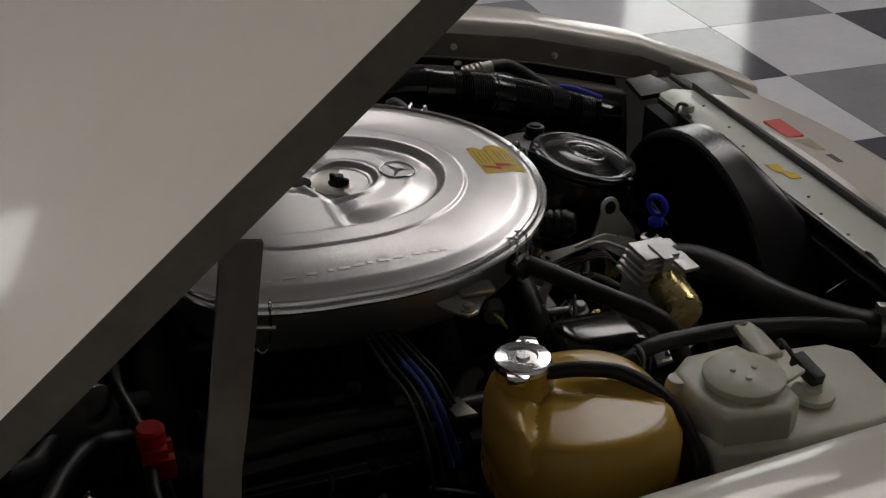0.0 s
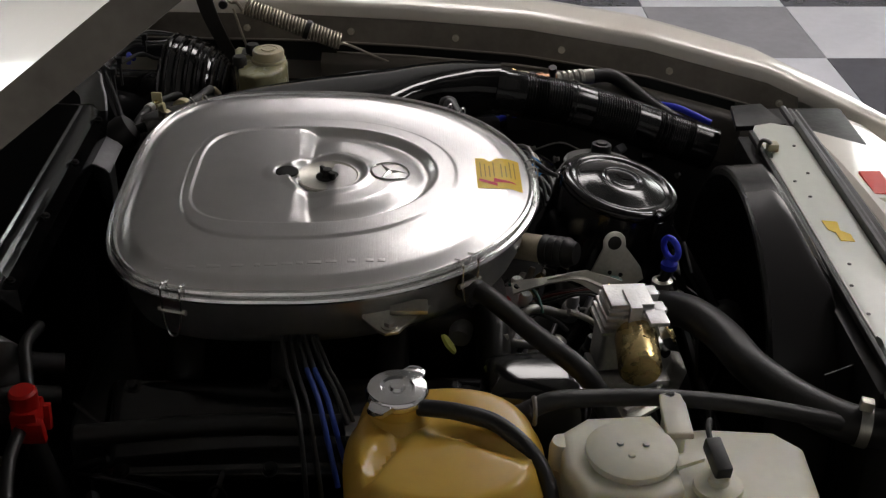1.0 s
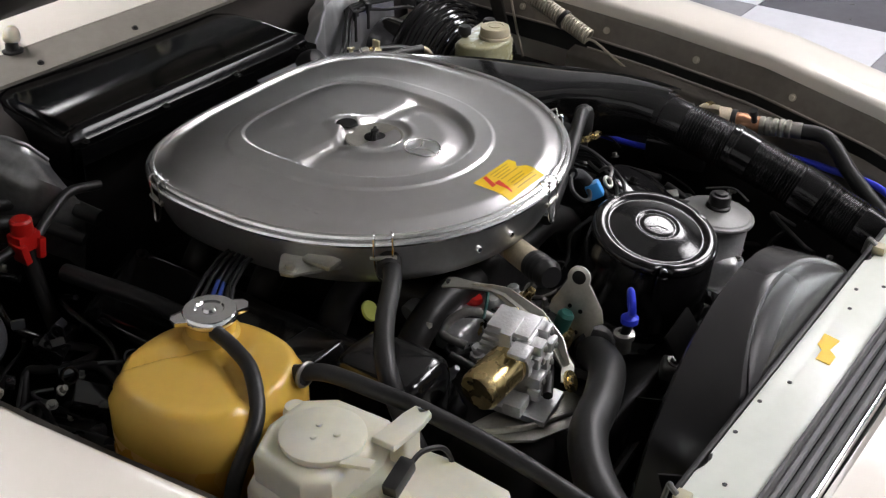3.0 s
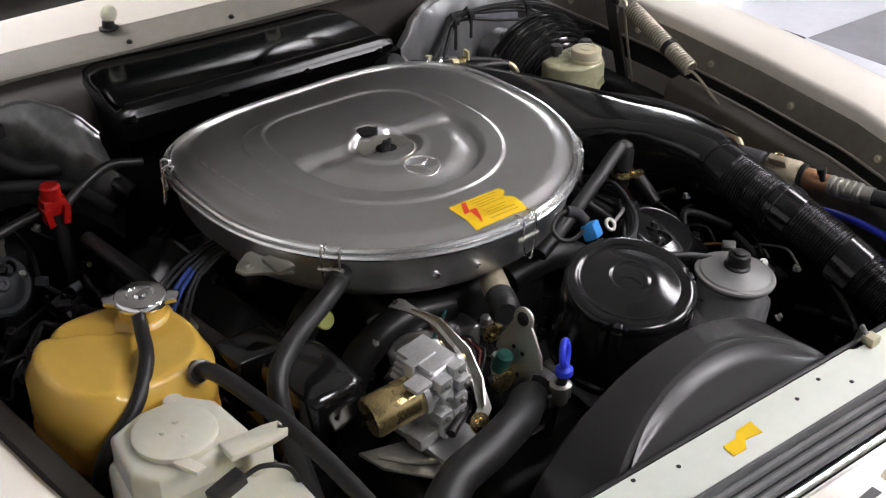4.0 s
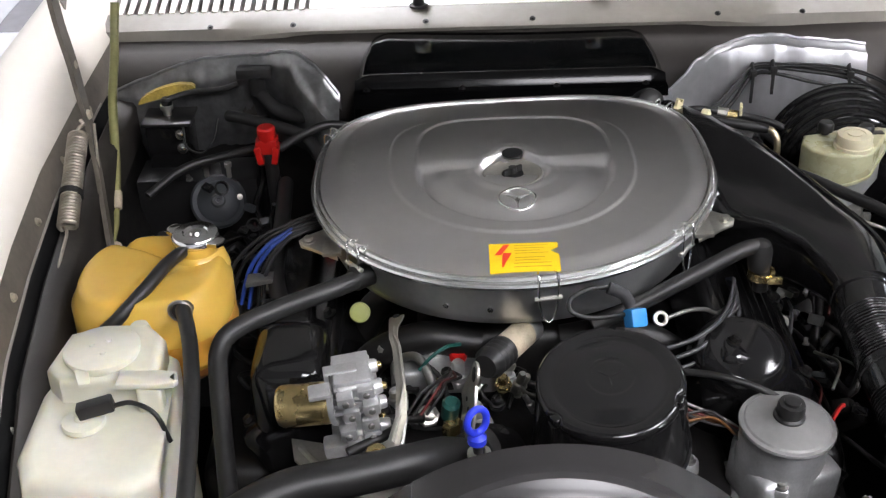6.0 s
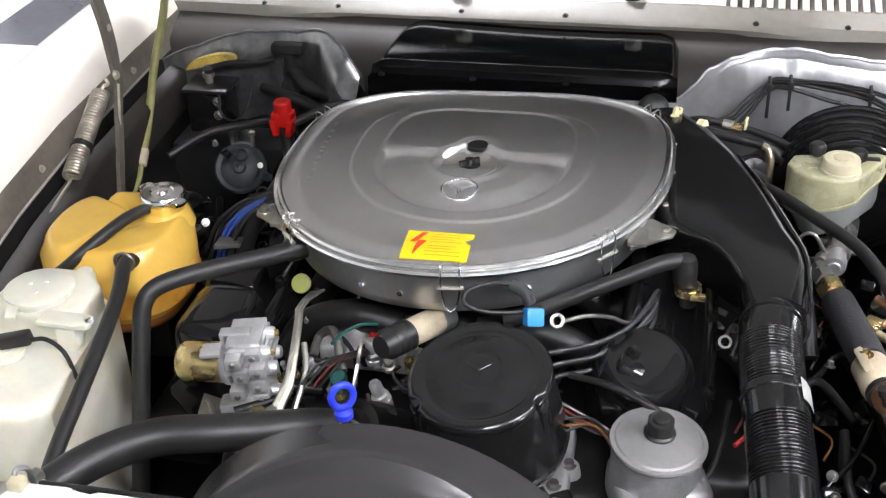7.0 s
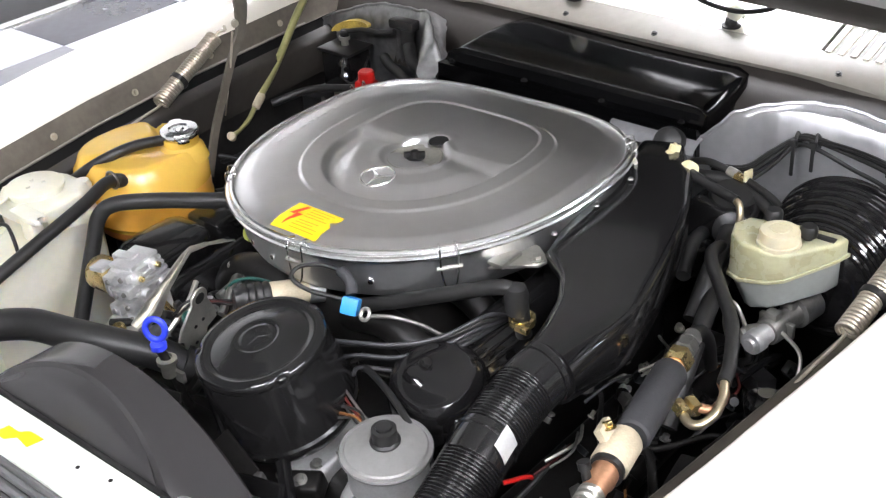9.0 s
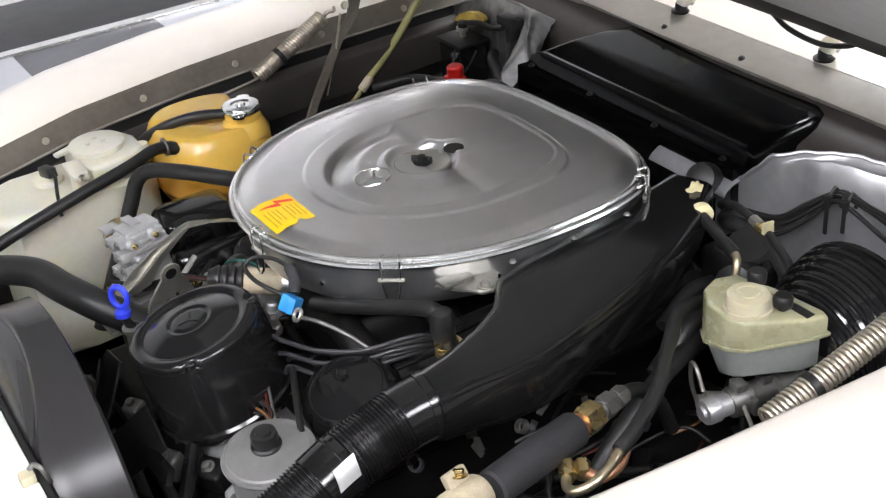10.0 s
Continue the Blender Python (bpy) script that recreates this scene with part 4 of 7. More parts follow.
# ---------------------------------------------------------------- intake duct
def duct():
    e = thing("intake_duct", (0.40, -0.2, -0.08), "black plastic intake duct with ribbed hose sections", "air duct")
    # flat snorkel: outline beside the lid, narrowing into a round pipe
    secs = []
    line = [  # inner edge, outer edge, top z, height
        ((0.200, 0.262), (0.262, 0.285), -0.020, 0.05), ((0.215, 0.19), (0.315, 0.215), -0.016, 0.06), ((0.23, 0.12), (0.356, 0.135), -0.014, 0.075),
        ((0.24, 0.05), (0.386, 0.055), -0.013, 0.085), ((0.250, -0.01), (0.408, -0.015), -0.013, 0.088), ((0.268, -0.066), (0.425, -0.075), -0.012, 0.088),
        ((0.318, -0.105), (0.436, -0.120), -0.010, 0.085), ((0.345, -0.150), (0.440, -0.165), -0.007, 0.082), ((0.360, -0.200), (0.440, -0.210), -0.005, 0.079),
        ((0.364, -0.240), (0.440, -0.245), -0.006, 0.077)]
    n = len(line)
    for i, ((xa, ya), (xb, yb), top, h) in enumerate(line):
        rnd = smooth(n - 4, n - 1, i)
        a, b = Vector((xa, ya, 0)), Vector((xb, yb, 0))
        c, half = (a + b) / 2, (b - a) / 2
        ring = []
        for k in range(28):
            t = 2 * math.pi * k / 28
            p = 2 / lerp(5.0, 2.0, rnd)
            u = math.copysign(abs(math.cos(t)) ** p, math.cos(t))
            v = math.copysign(abs(math.sin(t)) ** p, math.sin(t))
            ring.append(c + half * u + Vector((0, 0, top - h / 2 + h / 2 * v)))
        secs.append(ring)
    part("snorkel", loft(secs), M["black"], e, "flat glossy black snorkel", 45)
    # moulded ridge along the outer edge
    ridge = [Vector((xb, yb, top - 0.007)) - (Vector((xb, yb, 0)) - Vector((xa, ya, 0))).normalized() * 0.004 for (xa, ya), (xb, yb), top, h in line[2:]]
    part("ridge", sweep(spline(ridge, 6), [0.004 - 0.003 * abs(2 * k / ((len(ridge) - 1) * 6) - 1) ** 3 for k in range((len(ridge) - 1) * 6 + 1)], 8), M["black"], e)
    for x, y, z in ((0.264, 0.138, -0.012), (0.267, 0.052, -0.012), (0.263, -0.036, -0.013)):
        part("screw", lathe([(0, 0.003), (0.003, 0.0025), (0.0045, 0), (0, 0)], Matrix.Translation((x, y, z)), 12), M["steel"], e)
    path = spline([(0.398, -0.235, -0.044), (0.395, -0.275, -0.050), (0.400, -0.345, -0.066), (0.405, -0.385, -0.079), (0.412, -0.445, -0.101), (0.416, -0.51, -0.126), (0.410, -0.585, -0.150)], 110)
    ln = [0.0]
    for p, q in zip(path, path[1:]):
        ln.append(ln[-1] + (q - p).length)
    flex = ((0.042, 0.112), (0.150, 0.225), (0.262, 0.330))
    rad = []
    for s in ln:
        r = 0.0355
        for a, b in flex:
            if a <= s <= b:
                r = 0.0343 + 0.0014 * math.cos(2 * math.pi * (s - a) / 0.0042)
        if s < 0.012 or 0.118 < s < 0.122:
            r = 0.0375
        rad.append(r)
    part("ribbed_hose", sweep(path, rad, 28), M["blackpaint"], e, "round black hose with ribbed sections", 80)
    # pale label on its outer flank
    rows = []
    for q in range(9):
        y = -0.346 - 0.026 * q / 8
        near = min(path, key=lambda p: abs(p.y - y))
        rows.append([(near.x + 0.0384 * math.cos(radians(a)), y, near.z + 0.0384 * math.sin(radians(a))) for a in range(14, 51, 6)])
    part("label", sheet(rows, 0.0004), M["seallabel"], e, "blank silvery label", 60)


duct()


# ---------------------------------------------------------------- coolant expansion tank
def expansion_tank():
    e = thing("expansion_tank", (-0.46, -0.11, -0.18), "amber plastic coolant expansion tank with a metal cap", "expansion tank")
    cx, cy = -0.461, -0.135
    def edge(a, s):
        c, si = math.cos(a), math.sin(a)
        n = 2.5
        return (cx + 0.100 * s * math.copysign(abs(c) ** (2 / n), c), cy + 0.098 * s * math.copysign(abs(si) ** (2 / n), si))
    def top(x, y, s):
        """Rounded shoulder, a raised lobe on the outer side and a valley beside the neck."""
        z = -0.049 - 0.022 * smooth(0.84, 1.0, s) ** 1.5
        for dx, dy, deep in ((-0.90, 0.43, 0.013), (-0.49, -0.87, 0.008)):
            u, v = x + 0.424, y + 0.104
            far, off = u * dx + v * dy, u * dy - v * dx
            z -= deep * math.exp(-(off / 0.0075) ** 2) * smooth(0.0, 0.05, far)
        z += 0.006 * smooth(0.02, 0.06, math.hypot(x + 0.424, y + 0.104)) * smooth(0.98, 0.8, s)
        return z
    rings = []
    for s_, z in ((0.55, -0.178), (0.78, -0.172), (0.88, -0.160), (0.93, -0.142), (0.985, -0.138), (0.99, -0.132), (0.975, -0.127), (0.985, -0.10)):
        rings.append([(*edge(2 * math.pi * k / 72, s_), z) for k in range(72)])
    for q in range(19):
        s_ = 1.0 - q / 19
        rings.append([(*edge(2 * math.pi * k / 72, s_ * 0.985), top(*edge(2 * math.pi * k / 72, s_ * 0.985), s_)) for k in range(72)])
    body = part("tank", loft(rings), M["amber"], e, "amber aged plastic tank", 50)
    part("coolant_band", loft([[(*edge(2 * math.pi * k / 72, s_ + 0.004), z) for k in range(72)] for s_, z in ((0.55, -0.179), (0.78, -0.173), (0.88, -0.160), (0.92, -0.143))], cap=False), M["coolant"], body, "darker brown coolant showing through")
    part("coolant_level", loft([[(*edge(2 * math.pi * k / 72, s_ + 0.0035), z) for k in range(72)] for s_, z in ((0.92, -0.143), (0.985, -0.139), (0.991, -0.132), (0.976, -0.127), (0.981, -0.112), (0.984, -0.103))], cap=False), M["coolant2"], body, "orange coolant level showing through")
    part("neck", lathe([(0.040, -0.075), (0.034, -0.056), (0.028, -0.050), (0.028, -0.034), (0, -0.034)], Matrix.Translation((-0.409, -0.090, 0.007)), 32), M["amber"], body)
    m = Matrix.Translation((-0.409, -0.090, -0.028))
    bm = lathe([(0.030, -0.004), (0.0335, 0.0), (0.0335, 0.006), (0.031, 0.009), (0.018, 0.010), (0.016, 0.008), (0.009, 0.008), (0.007, 0.011), (0, 0.011)], m @ Matrix.Diagonal((0.92, 0.92, 1, 1)), 40)
    for s in (0, 180):
        prism([(0.027, -0.013), (0.041, -0.009), (0.044, 0), (0.041, 0.009), (0.027, 0.013)], 0.0, 0.007, 0.002, m @ pose(0, 0, 0, 0, 0, s + 150), bm)
    part("cap", bm, M["chrome"], e, "shiny metal pressure cap with two ears")
    part("overflow_hose", sweep(spline([(-0.422, -0.110, -0.034), (-0.436, -0.150, -0.030), (-0.452, -0.190, -0.036), (-0.485, -0.225, -0.060), (-0.53, -0.235, -0.10), (-0.55, -0.235, -0.16)], 10), 0.0085, 12), M["rubber"], e, "black rubber overflow hose")
    bm = lathe([(0.011, 0), (0.011, 0.03), (0.008, 0.032), (0, 0.032)], aim((-0.405, -0.195, -0.062), (-0.1, -0.8, 0.3)), 16)
    part("port", bm, M["rubber"], body)
    part("hose_clip", sweep([(-0.408 + 0.013 * math.cos(a), -0.224, -0.050 + 0.013 * math.sin(a)) for a in [2 * math.pi * k / 24 for k in range(24)]], 0.0024, 6, closed=True), M["steel"], e)
    part("vent_hose", sweep(spline([(-0.407, -0.215, -0.052), (-0.398, -0.245, -0.045), (-0.385, -0.29, -0.052), (-0.372, -0.36, -0.062), (-0.362, -0.45, -0.080), (-0.355, -0.54, -0.105), (-0.345, -0.60, -0.13)], 10), 0.0095, 12), M["rubber"], e, "long black rubber hose to the radiator")
    bm = prism([(-0.36, -0.06), (-0.325, -0.050), (-0.325, -0.030), (-0.36, -0.035)], -0.125, -0.117, 0.002)
    part("side_bracket", bm, M["steel"], e)
    part("carrier", box((-0.53, -0.17, -0.24), (-0.39, -0.05, -0.176), 0.008), M["dark"], e, "dark sheet-metal carrier")


def washer_tank():
    e = thing("washer_tank", (-0.48, -0.36, -0.3), "milky white plastic washer fluid tank with round cap", "washer tank")
    out = [(-0.535, -0.255), (-0.50, -0.240), (-0.44, -0.238), (-0.408, -0.262), (-0.402, -0.33), (-0.396, -0.40), (-0.392, -0.47), (-0.42, -0.495), (-0.53, -0.490), (-0.55, -0.44), (-0.552, -0.33)]
    body = part("tank", prism(out, -0.34, -0.085, 0.020, None, None, 5), M["milk"], e, "milky white tank", 50)
    bm = prism([(-0.53, -0.262), (-0.49, -0.245), (-0.44, -0.246), (-0.416, -0.275), (-0.412, -0.34), (-0.44, -0.352), (-0.52, -0.352), (-0.54, -0.33)], -0.10, -0.050, 0.012, None, None, 4)
    part("shoulder", bm, M["milk"], body)
    for x, y, r in ((-0.452, -0.248, 0.013),):
        part("lug", lathe([(r, -0.08), (r, -0.060), (r * 0.8, -0.052), (0, -0.052)], Matrix.Translation((x, y, 0)), 18), M["milk"], body)
    tab = [(-0.452, -0.373), (-0.405, -0.374), (-0.388, -0.372), (-0.384, -0.366), (-0.396, -0.364), (-0.397, -0.360), (-0.386, -0.358), (-0.387, -0.351), (-0.405, -0.349), (-0.452, -0.346)]
    part("tab", prism(tab, -0.053, -0.045, 0.0025, None, None, 3), M["milk"], body)
    part("post", box((-0.432, -0.372, -0.09), (-0.404, -0.350, -0.052), 0.006, None, None, 3), M["milk"], body)
    m = Matrix.Translation((-0.480, -0.3085, -0.052))
    cap = part("cap", lathe([(0.040, -0.004), (0.041, 0.006), (0.043, 0.007), (0.043, 0.011), (0.041, 0.0125), (0.012, 0.0125), (0, 0.0135)], m, 40), M["milk"], e, "flat round filler cap")
    part("cap_tab", prism([(-0.01, -0.008), (0.02, -0.006), (0.022, 0.006), (-0.01, 0.008)], 0.0, 0.005, 0.0015, Matrix.Translation((-0.492, -0.354, -0.048)) @ pose(0, 0, 0, 0, 0, -70)), M["milk"], cap)
    for dx, dy in ((0.006, 0.010), (-0.012, 0.002), (0.004, -0.014)):
        part("pip", lathe([(0, 0.0025), (0.003, 0.002), (0.0035, 0), (0, 0)], m @ Matrix.Translation((dx, dy, 0.013)), 10), M["milk"], cap)
    s = part("sensor_cap", lathe([(0.022, 0), (0.024, 0.003), (0.023, 0.008), (0.010, 0.010), (0.009, 0.016), (0, 0.016)], Matrix.Translation((-0.487, -0.392, -0.085)), 28), M["milk"], e, "small white level-sensor cap")
    part("plug", box((-0.020, -0.008, -0.006), (0.020, 0.008, 0.010), 0.003, pose(-0.470, -0.393, -0.062, 0, -12, 8)), M["rubber"], s, "black plug")
    part("sensor_wire", sweep(spline([(-0.452, -0.391, -0.060), (-0.43, -0.392, -0.056), (-0.405, -0.40, -0.066), (-0.392, -0.405, -0.10)], 8), 0.0028, 8), M["rubber"], e)
    part("holding_strap", sweep(spline([(-0.57, -0.36, -0.12), (-0.60, -0.36, -0.11), (-0.63, -0.355, -0.10)], 6), 0.004, 8), M["zinc"], e)


expansion_tank()
washer_tank()


# ---------------------------------------------------------------- black canister and steering pump
def canister():
    e = thing("black_canister", (0.086, -0.381, -0.25), "glossy black round canister with a bolted lid", "canister")
    tilt = pose(0.086, -0.383, -0.048, 12, -4, 0)
    prof = [(0.058, -0.132), (0.078, -0.128), (0.0865, -0.118), (0.0885, -0.108), (0.0875, -0.098), (0.0850, -0.06), (0.0800, -0.012), (0.0785, -0.008)]
    body = part("body", lathe([(0, -0.132)] + prof, tilt, 64), M["blackpaint"], e, "glossy black canister body", 50)
    # lid: rounded rim notched at the lugs, broad dish, raised ring and a low middle
    prof = [(0.0795, -0.012), (0.0810, -0.009), (0.0805, -0.004), (0.0770, 0.0005), (0.0700, 0.0015), (0.0640, 0.0000), (0.0615, -0.0018), (0.0590, -0.0012), (0.0480, 0.0030), (0.0360, 0.0062),
            (0.0290, 0.0074), (0.0265, 0.0073), (0.0250, 0.0060), (0.0225, 0.0060), (0.0205, 0.0069), (0.0170, 0.0071), (0.0, 0.0073)]
    seg = 120
    rings = []
    for r, z in prof[:-1]:
        ring = []
        for k in range(seg):
            a = 2 * math.pi * k / seg
            cut = 0.0
            for deg in (215, 335, 75):
                da = abs((math.degrees(a) - deg + 180) % 360 - 180)
                cut = max(cut, smooth(7, 4, da))
            q = r - 0.0045 * cut * smooth(0.070, 0.077, r)
            ring.append(tilt @ Vector((q * math.cos(a), q * math.sin(a), z)))
        rings.append(ring)
    lp = part("lid", loft(rings), M["blackpaint"], e, "glossy black lid with raised rings", 60)
    bm = fresh()
    for k in range(3):
        prism([(0, -0.0022), (0.015, 0), (0, 0.0022)], 0.0068, 0.0080, 0.0004, tilt @ pose(0, 0, 0, 0, 0, -90 + 120 * k), bm, 1)
    part("emblem", bm, M["blackpaint"], lp, "embossed three-armed mark")
    for a in (215, 335, 75):
        m = tilt @ pose(0, 0, 0, 0, 0, a)
        part("lug", box((0.070, -0.006, -0.012), (0.0815, 0.006, -0.001), 0.003, m, None, 3), M["blackpaint"], lp)
        part("rib", prism([(0.0700, -0.012), (0.0835, -0.006), (0.0845, 0.0), (0.0835, 0.006), (0.0700, 0.012)], -0.104, -0.010, 0.002, m), M["blackpaint"], body)
    part("lower_flange", lathe([(0.082, -0.110), (0.0895, -0.109), (0.0905, -0.104), (0.0865, -0.099)], tilt, 64), M["blackpaint"], body)
    part("stem", lathe([(0.045, -0.26), (0.050, -0.132), (0, -0.13)], tilt, 32), M["dark"], e, "dark pump body under the pot")
    base = part("bracket", box((-0.075, -0.062, -0.165), (0.090, 0.05, -0.140), 0.008, tilt, None, 3), M["alu"], e, "cast aluminium bracket")
    for a, r, h in ((-28, 0.084, 0.020), (-58, 0.082, 0.012), (-95, 0.078, 0.016), (-140, 0.082, 0.010), (-5, 0.088, 0.012)):
        x, y = r * math.cos(radians(a)), r * math.sin(radians(a))
        part("boss", lathe([(0.013, -0.175), (0.012, -0.150 + h * 0.3), (0.010, -0.146 + h * 0.3), (0, -0.146 + h * 0.3)], tilt @ Matrix.Translation((x, y, 0)), 18), M["alu"], base)
        bolt(base, tilt @ Vector((x, y, -0.147 + h * 0.3)), (0, 0, 1), 0.006, 0.007, M["steel"])


def steering_pump():
    e = thing("steering_pump", (0.283, -0.385, -0.28), "grey power steering pump reservoir with black knob", "steering pump")
    m = pose(0.283, -0.385, -0.108, 4, 3, 0)
    part("reservoir_lid", lathe([(0.046, -0.013), (0.050, -0.011), (0.0525, -0.009), (0.0535, -0.006), (0.0525, -0.0035), (0.048, -0.003), (0.046, -0.001), (0.018, 0.0065), (0.0, 0.0075)], m, 56), M["greypaint"], e, "grey painted round lid", 30)
    out = [(0.047 * math.cos(2 * math.pi * k / 40) * (1.0 + 0.06 * math.cos(4 * math.pi * k / 40)), 0.047 * math.sin(2 * math.pi * k / 40)) for k in range(40)]
    part("reservoir", prism(out, -0.085, -0.012, 0.008, m, None, 3), M["alu"], e, "cast aluminium reservoir body")
    part("shoulder", box((-0.050, -0.040, -0.105), (0.056, 0.040, -0.050), 0.014, m @ pose(0.004, -0.004, 0, 0, 0, 20), None, 3), M["alu"], e)
    bm = lathe([(0.0, 0.004), (0.0165, 0.004), (0.0175, 0.006), (0.0175, 0.009), (0.0150, 0.011), (0.0, 0.011)], m, 28)
    prism([(0.0140 * math.cos(2 * math.pi * k / 16) * (1 + 0.09 * (k % 2)), 0.0140 * math.sin(2 * math.pi * k / 16) * (1 + 0.09 * (k % 2))) for k in range(16)], 0.010, 0.026, 0.0025, m, bm)
    lathe([(0.0095, 0.025), (0.009, 0.029), (0.006, 0.030), (0, 0.0295)], m, 20, bm)
    part("knob", bm, M["rubber"], e, "black plastic knob")
    part("pump_body", box((-0.055, -0.06, -0.20), (0.05, 0.05, -0.10), 0.02, m, None, 3), M["alu"], e)
    part("pump_flange", lathe([(0.0, -0.01), (0.06, -0.01), (0.064, -0.005), (0.064, 0.005), (0.05, 0.01), (0, 0.01)], m @ aim((0.0, -0.065, -0.15), (0, 1, 0)), 36), M["dark"], e)
    for a in (20, 140, 260):
        mm = m @ pose(0, 0, 0, 0, 0, a)
        part("lug", box((0.035, -0.008, -0.085), (0.056, 0.008, -0.055), 0.004, mm), M["alu"], e)
        bolt(e, mm @ Vector((0.048, 0, -0.055)), (0, 0, 1), 0.005, 0.006, M["steel"])


canister()
steering_pump()
# ---------------------------------------------------------------- bonnet hinges, springs, washer tube
def hinge(side):
    e = thing("bonnet_hinge", (side * 0.63, 0.1, -0.1), "coil spring and dark hinge arm of the bonnet", "hinge", "bonnet hinges")
    top, end = (Vector((0.643, 0.188, 0.014)), Vector((0.627, 0.018, -0.048))) if side > 0 else (Vector((-0.622, 0.180, 0.004)), Vector((-0.612, 0.025, -0.071)))
    ax = (end - top).normalized()
    u = ax.orthogonal().normalized()
    v = ax.cross(u)
    def coil(a, b, turns, r):
        pts = []
        for k in range(int(turns * 14) + 1):
            t = k / (turns * 14)
            an = 2 * math.pi * turns * t
            pts.append(top.lerp(end, lerp(a, b, t)) + r * (math.cos(an) * u + math.sin(an) * v))
        return pts
    part("spring", sweep(coil(0.06, 1.0, 30, 0.0128), 0.0024, 6), M["spring"], e, "aged steel coil spring")
    m = aim(top.lerp(end, 0.68), ax)
    part("sleeve", lathe([(0.0135, -0.005), (0.0172, -0.004), (0.0172, 0.004), (0.0135, 0.005)], m, 20), M["rubber"], e, "black rubber sleeve on the spring")
    hook = Vector((side * 0.600, -0.105, -0.092)) if side < 0 else Vector((0.5955, -0.124, -0.099))
    part("rod", sweep(spline([end - ax * 0.004 + u * 0.010, end + ax * 0.012, end.lerp(hook, 0.5), hook, hook + Vector((0, -0.008, -0.012))], 6), 0.0024, 8), M["spring"], e)
    part("hook", sweep(spline([top + ax * 0.012 + u * 0.010, top - ax * 0.002, top - ax * 0.012 + v * 0.006, top - ax * 0.018], 6), 0.0028, 8), M["spring"], e)
    # flat arm: broad side to the wing, narrow edge to the front
    pts = spline([(side * 0.640, 0.230, 0.285), (side * 0.640, 0.238, 0.23), (side * 0.640, 0.250, 0.15), (side * 0.636, 0.260, 0.085), (side * 0.632, 0.260, 0.035), (side * 0.622, 0.240, -0.01),
                  (side * 0.608, 0.190, -0.05), (side * 0.594, 0.140, -0.11), (side * 0.584, 0.105, -0.16), (side * 0.570, 0.07, -0.22)], 5)
    if side < 0:
        pts = [(x, y - 0.013 * smooth(-0.08, 0.02, z), z) for x, y, z in pts]
    else:
        pts = spline([(0.668, 0.230, 0.285), (0.668, 0.238, 0.20), (0.668, 0.248, 0.12), (0.667, 0.252, 0.05), (0.664, 0.245, 0.0), (0.656, 0.220, -0.06), (0.646, 0.190, -0.114), (0.636, 0.165, -0.17), (0.625, 0.14, -0.22)], 5)
    # the left arm takes a darker colour than the right
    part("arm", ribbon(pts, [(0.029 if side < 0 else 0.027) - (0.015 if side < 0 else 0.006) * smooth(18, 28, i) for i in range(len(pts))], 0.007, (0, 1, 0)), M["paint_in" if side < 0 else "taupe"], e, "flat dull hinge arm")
    part("stay", sweep(spline([(side * (0.604 if side < 0 else 0.648), 0.198, 0.004), (side * (0.604 if side < 0 else 0.645), 0.180, -0.06), (side * (0.602 if side < 0 else 0.638), 0.150, -0.14)], 5), 0.0022, 8), M["spring"], e)
    for z, y in ((0.012, 0.214), (0.075, 0.252)):
        part("pivot", lathe([(0, 0.005), (0.006, 0.005), (0.008, 0), (0, 0)], aim((side * ((0.615 if z < 0.05 else 0.636) + (0.028 if side > 0 else 0)), y, z), (-side, 0, 0.2)), 14), M["spring" if side < 0 else "dark"], e)


hinge(-1)
hinge(1)


def tube(name, pts, r, material, label, category="hose", parent=None, n=8, seg=12):
    ob = part(name, sweep(spline(pts, n), r, seg), material, parent, "" if parent is None else label, 60)
    return ob if parent is not None else tagged(ob, label, category)


def washer_tube():
    e = thing("washer_tube", (-0.6, 0.23, -0.14), "yellowed clear hose with a pale connector", "hose")
    tube("tube", [(-0.604, 0.240, -0.133), (-0.607, 0.270, -0.112), (-0.614, 0.315, -0.075), (-0.620, 0.365, -0.025), (-0.620, 0.410, 0.020), (-0.62, 0.436, 0.055), (-0.615, 0.45, 0.10)], 0.0072, M["olive"], "yellowed tube", "", e)
    part("connector", lathe([(0.006, -0.016), (0.0085, -0.014), (0.0095, 0.0), (0.0095, 0.012), (0.007, 0.016), (0, 0.016)], aim((-0.603, 0.232, -0.142), (-0.1, 0.75, 0.62)), 16), M["tan"], e, "pale connector")
    tube("lower_tube", [(-0.602, 0.222, -0.150), (-0.60, 0.20, -0.168), (-0.60, 0.172, -0.180), (-0.59, 0.15, -0.178)], 0.0045, M["olive"], "", "", e)
    part("elbow", lathe([(0.004, -0.008), (0.008, -0.006), (0.008, 0.006), (0, 0.008)], aim((-0.59, 0.148, -0.178), (0.4, -0.5, 0.5)), 12), M["tan"], e)


washer_tube()


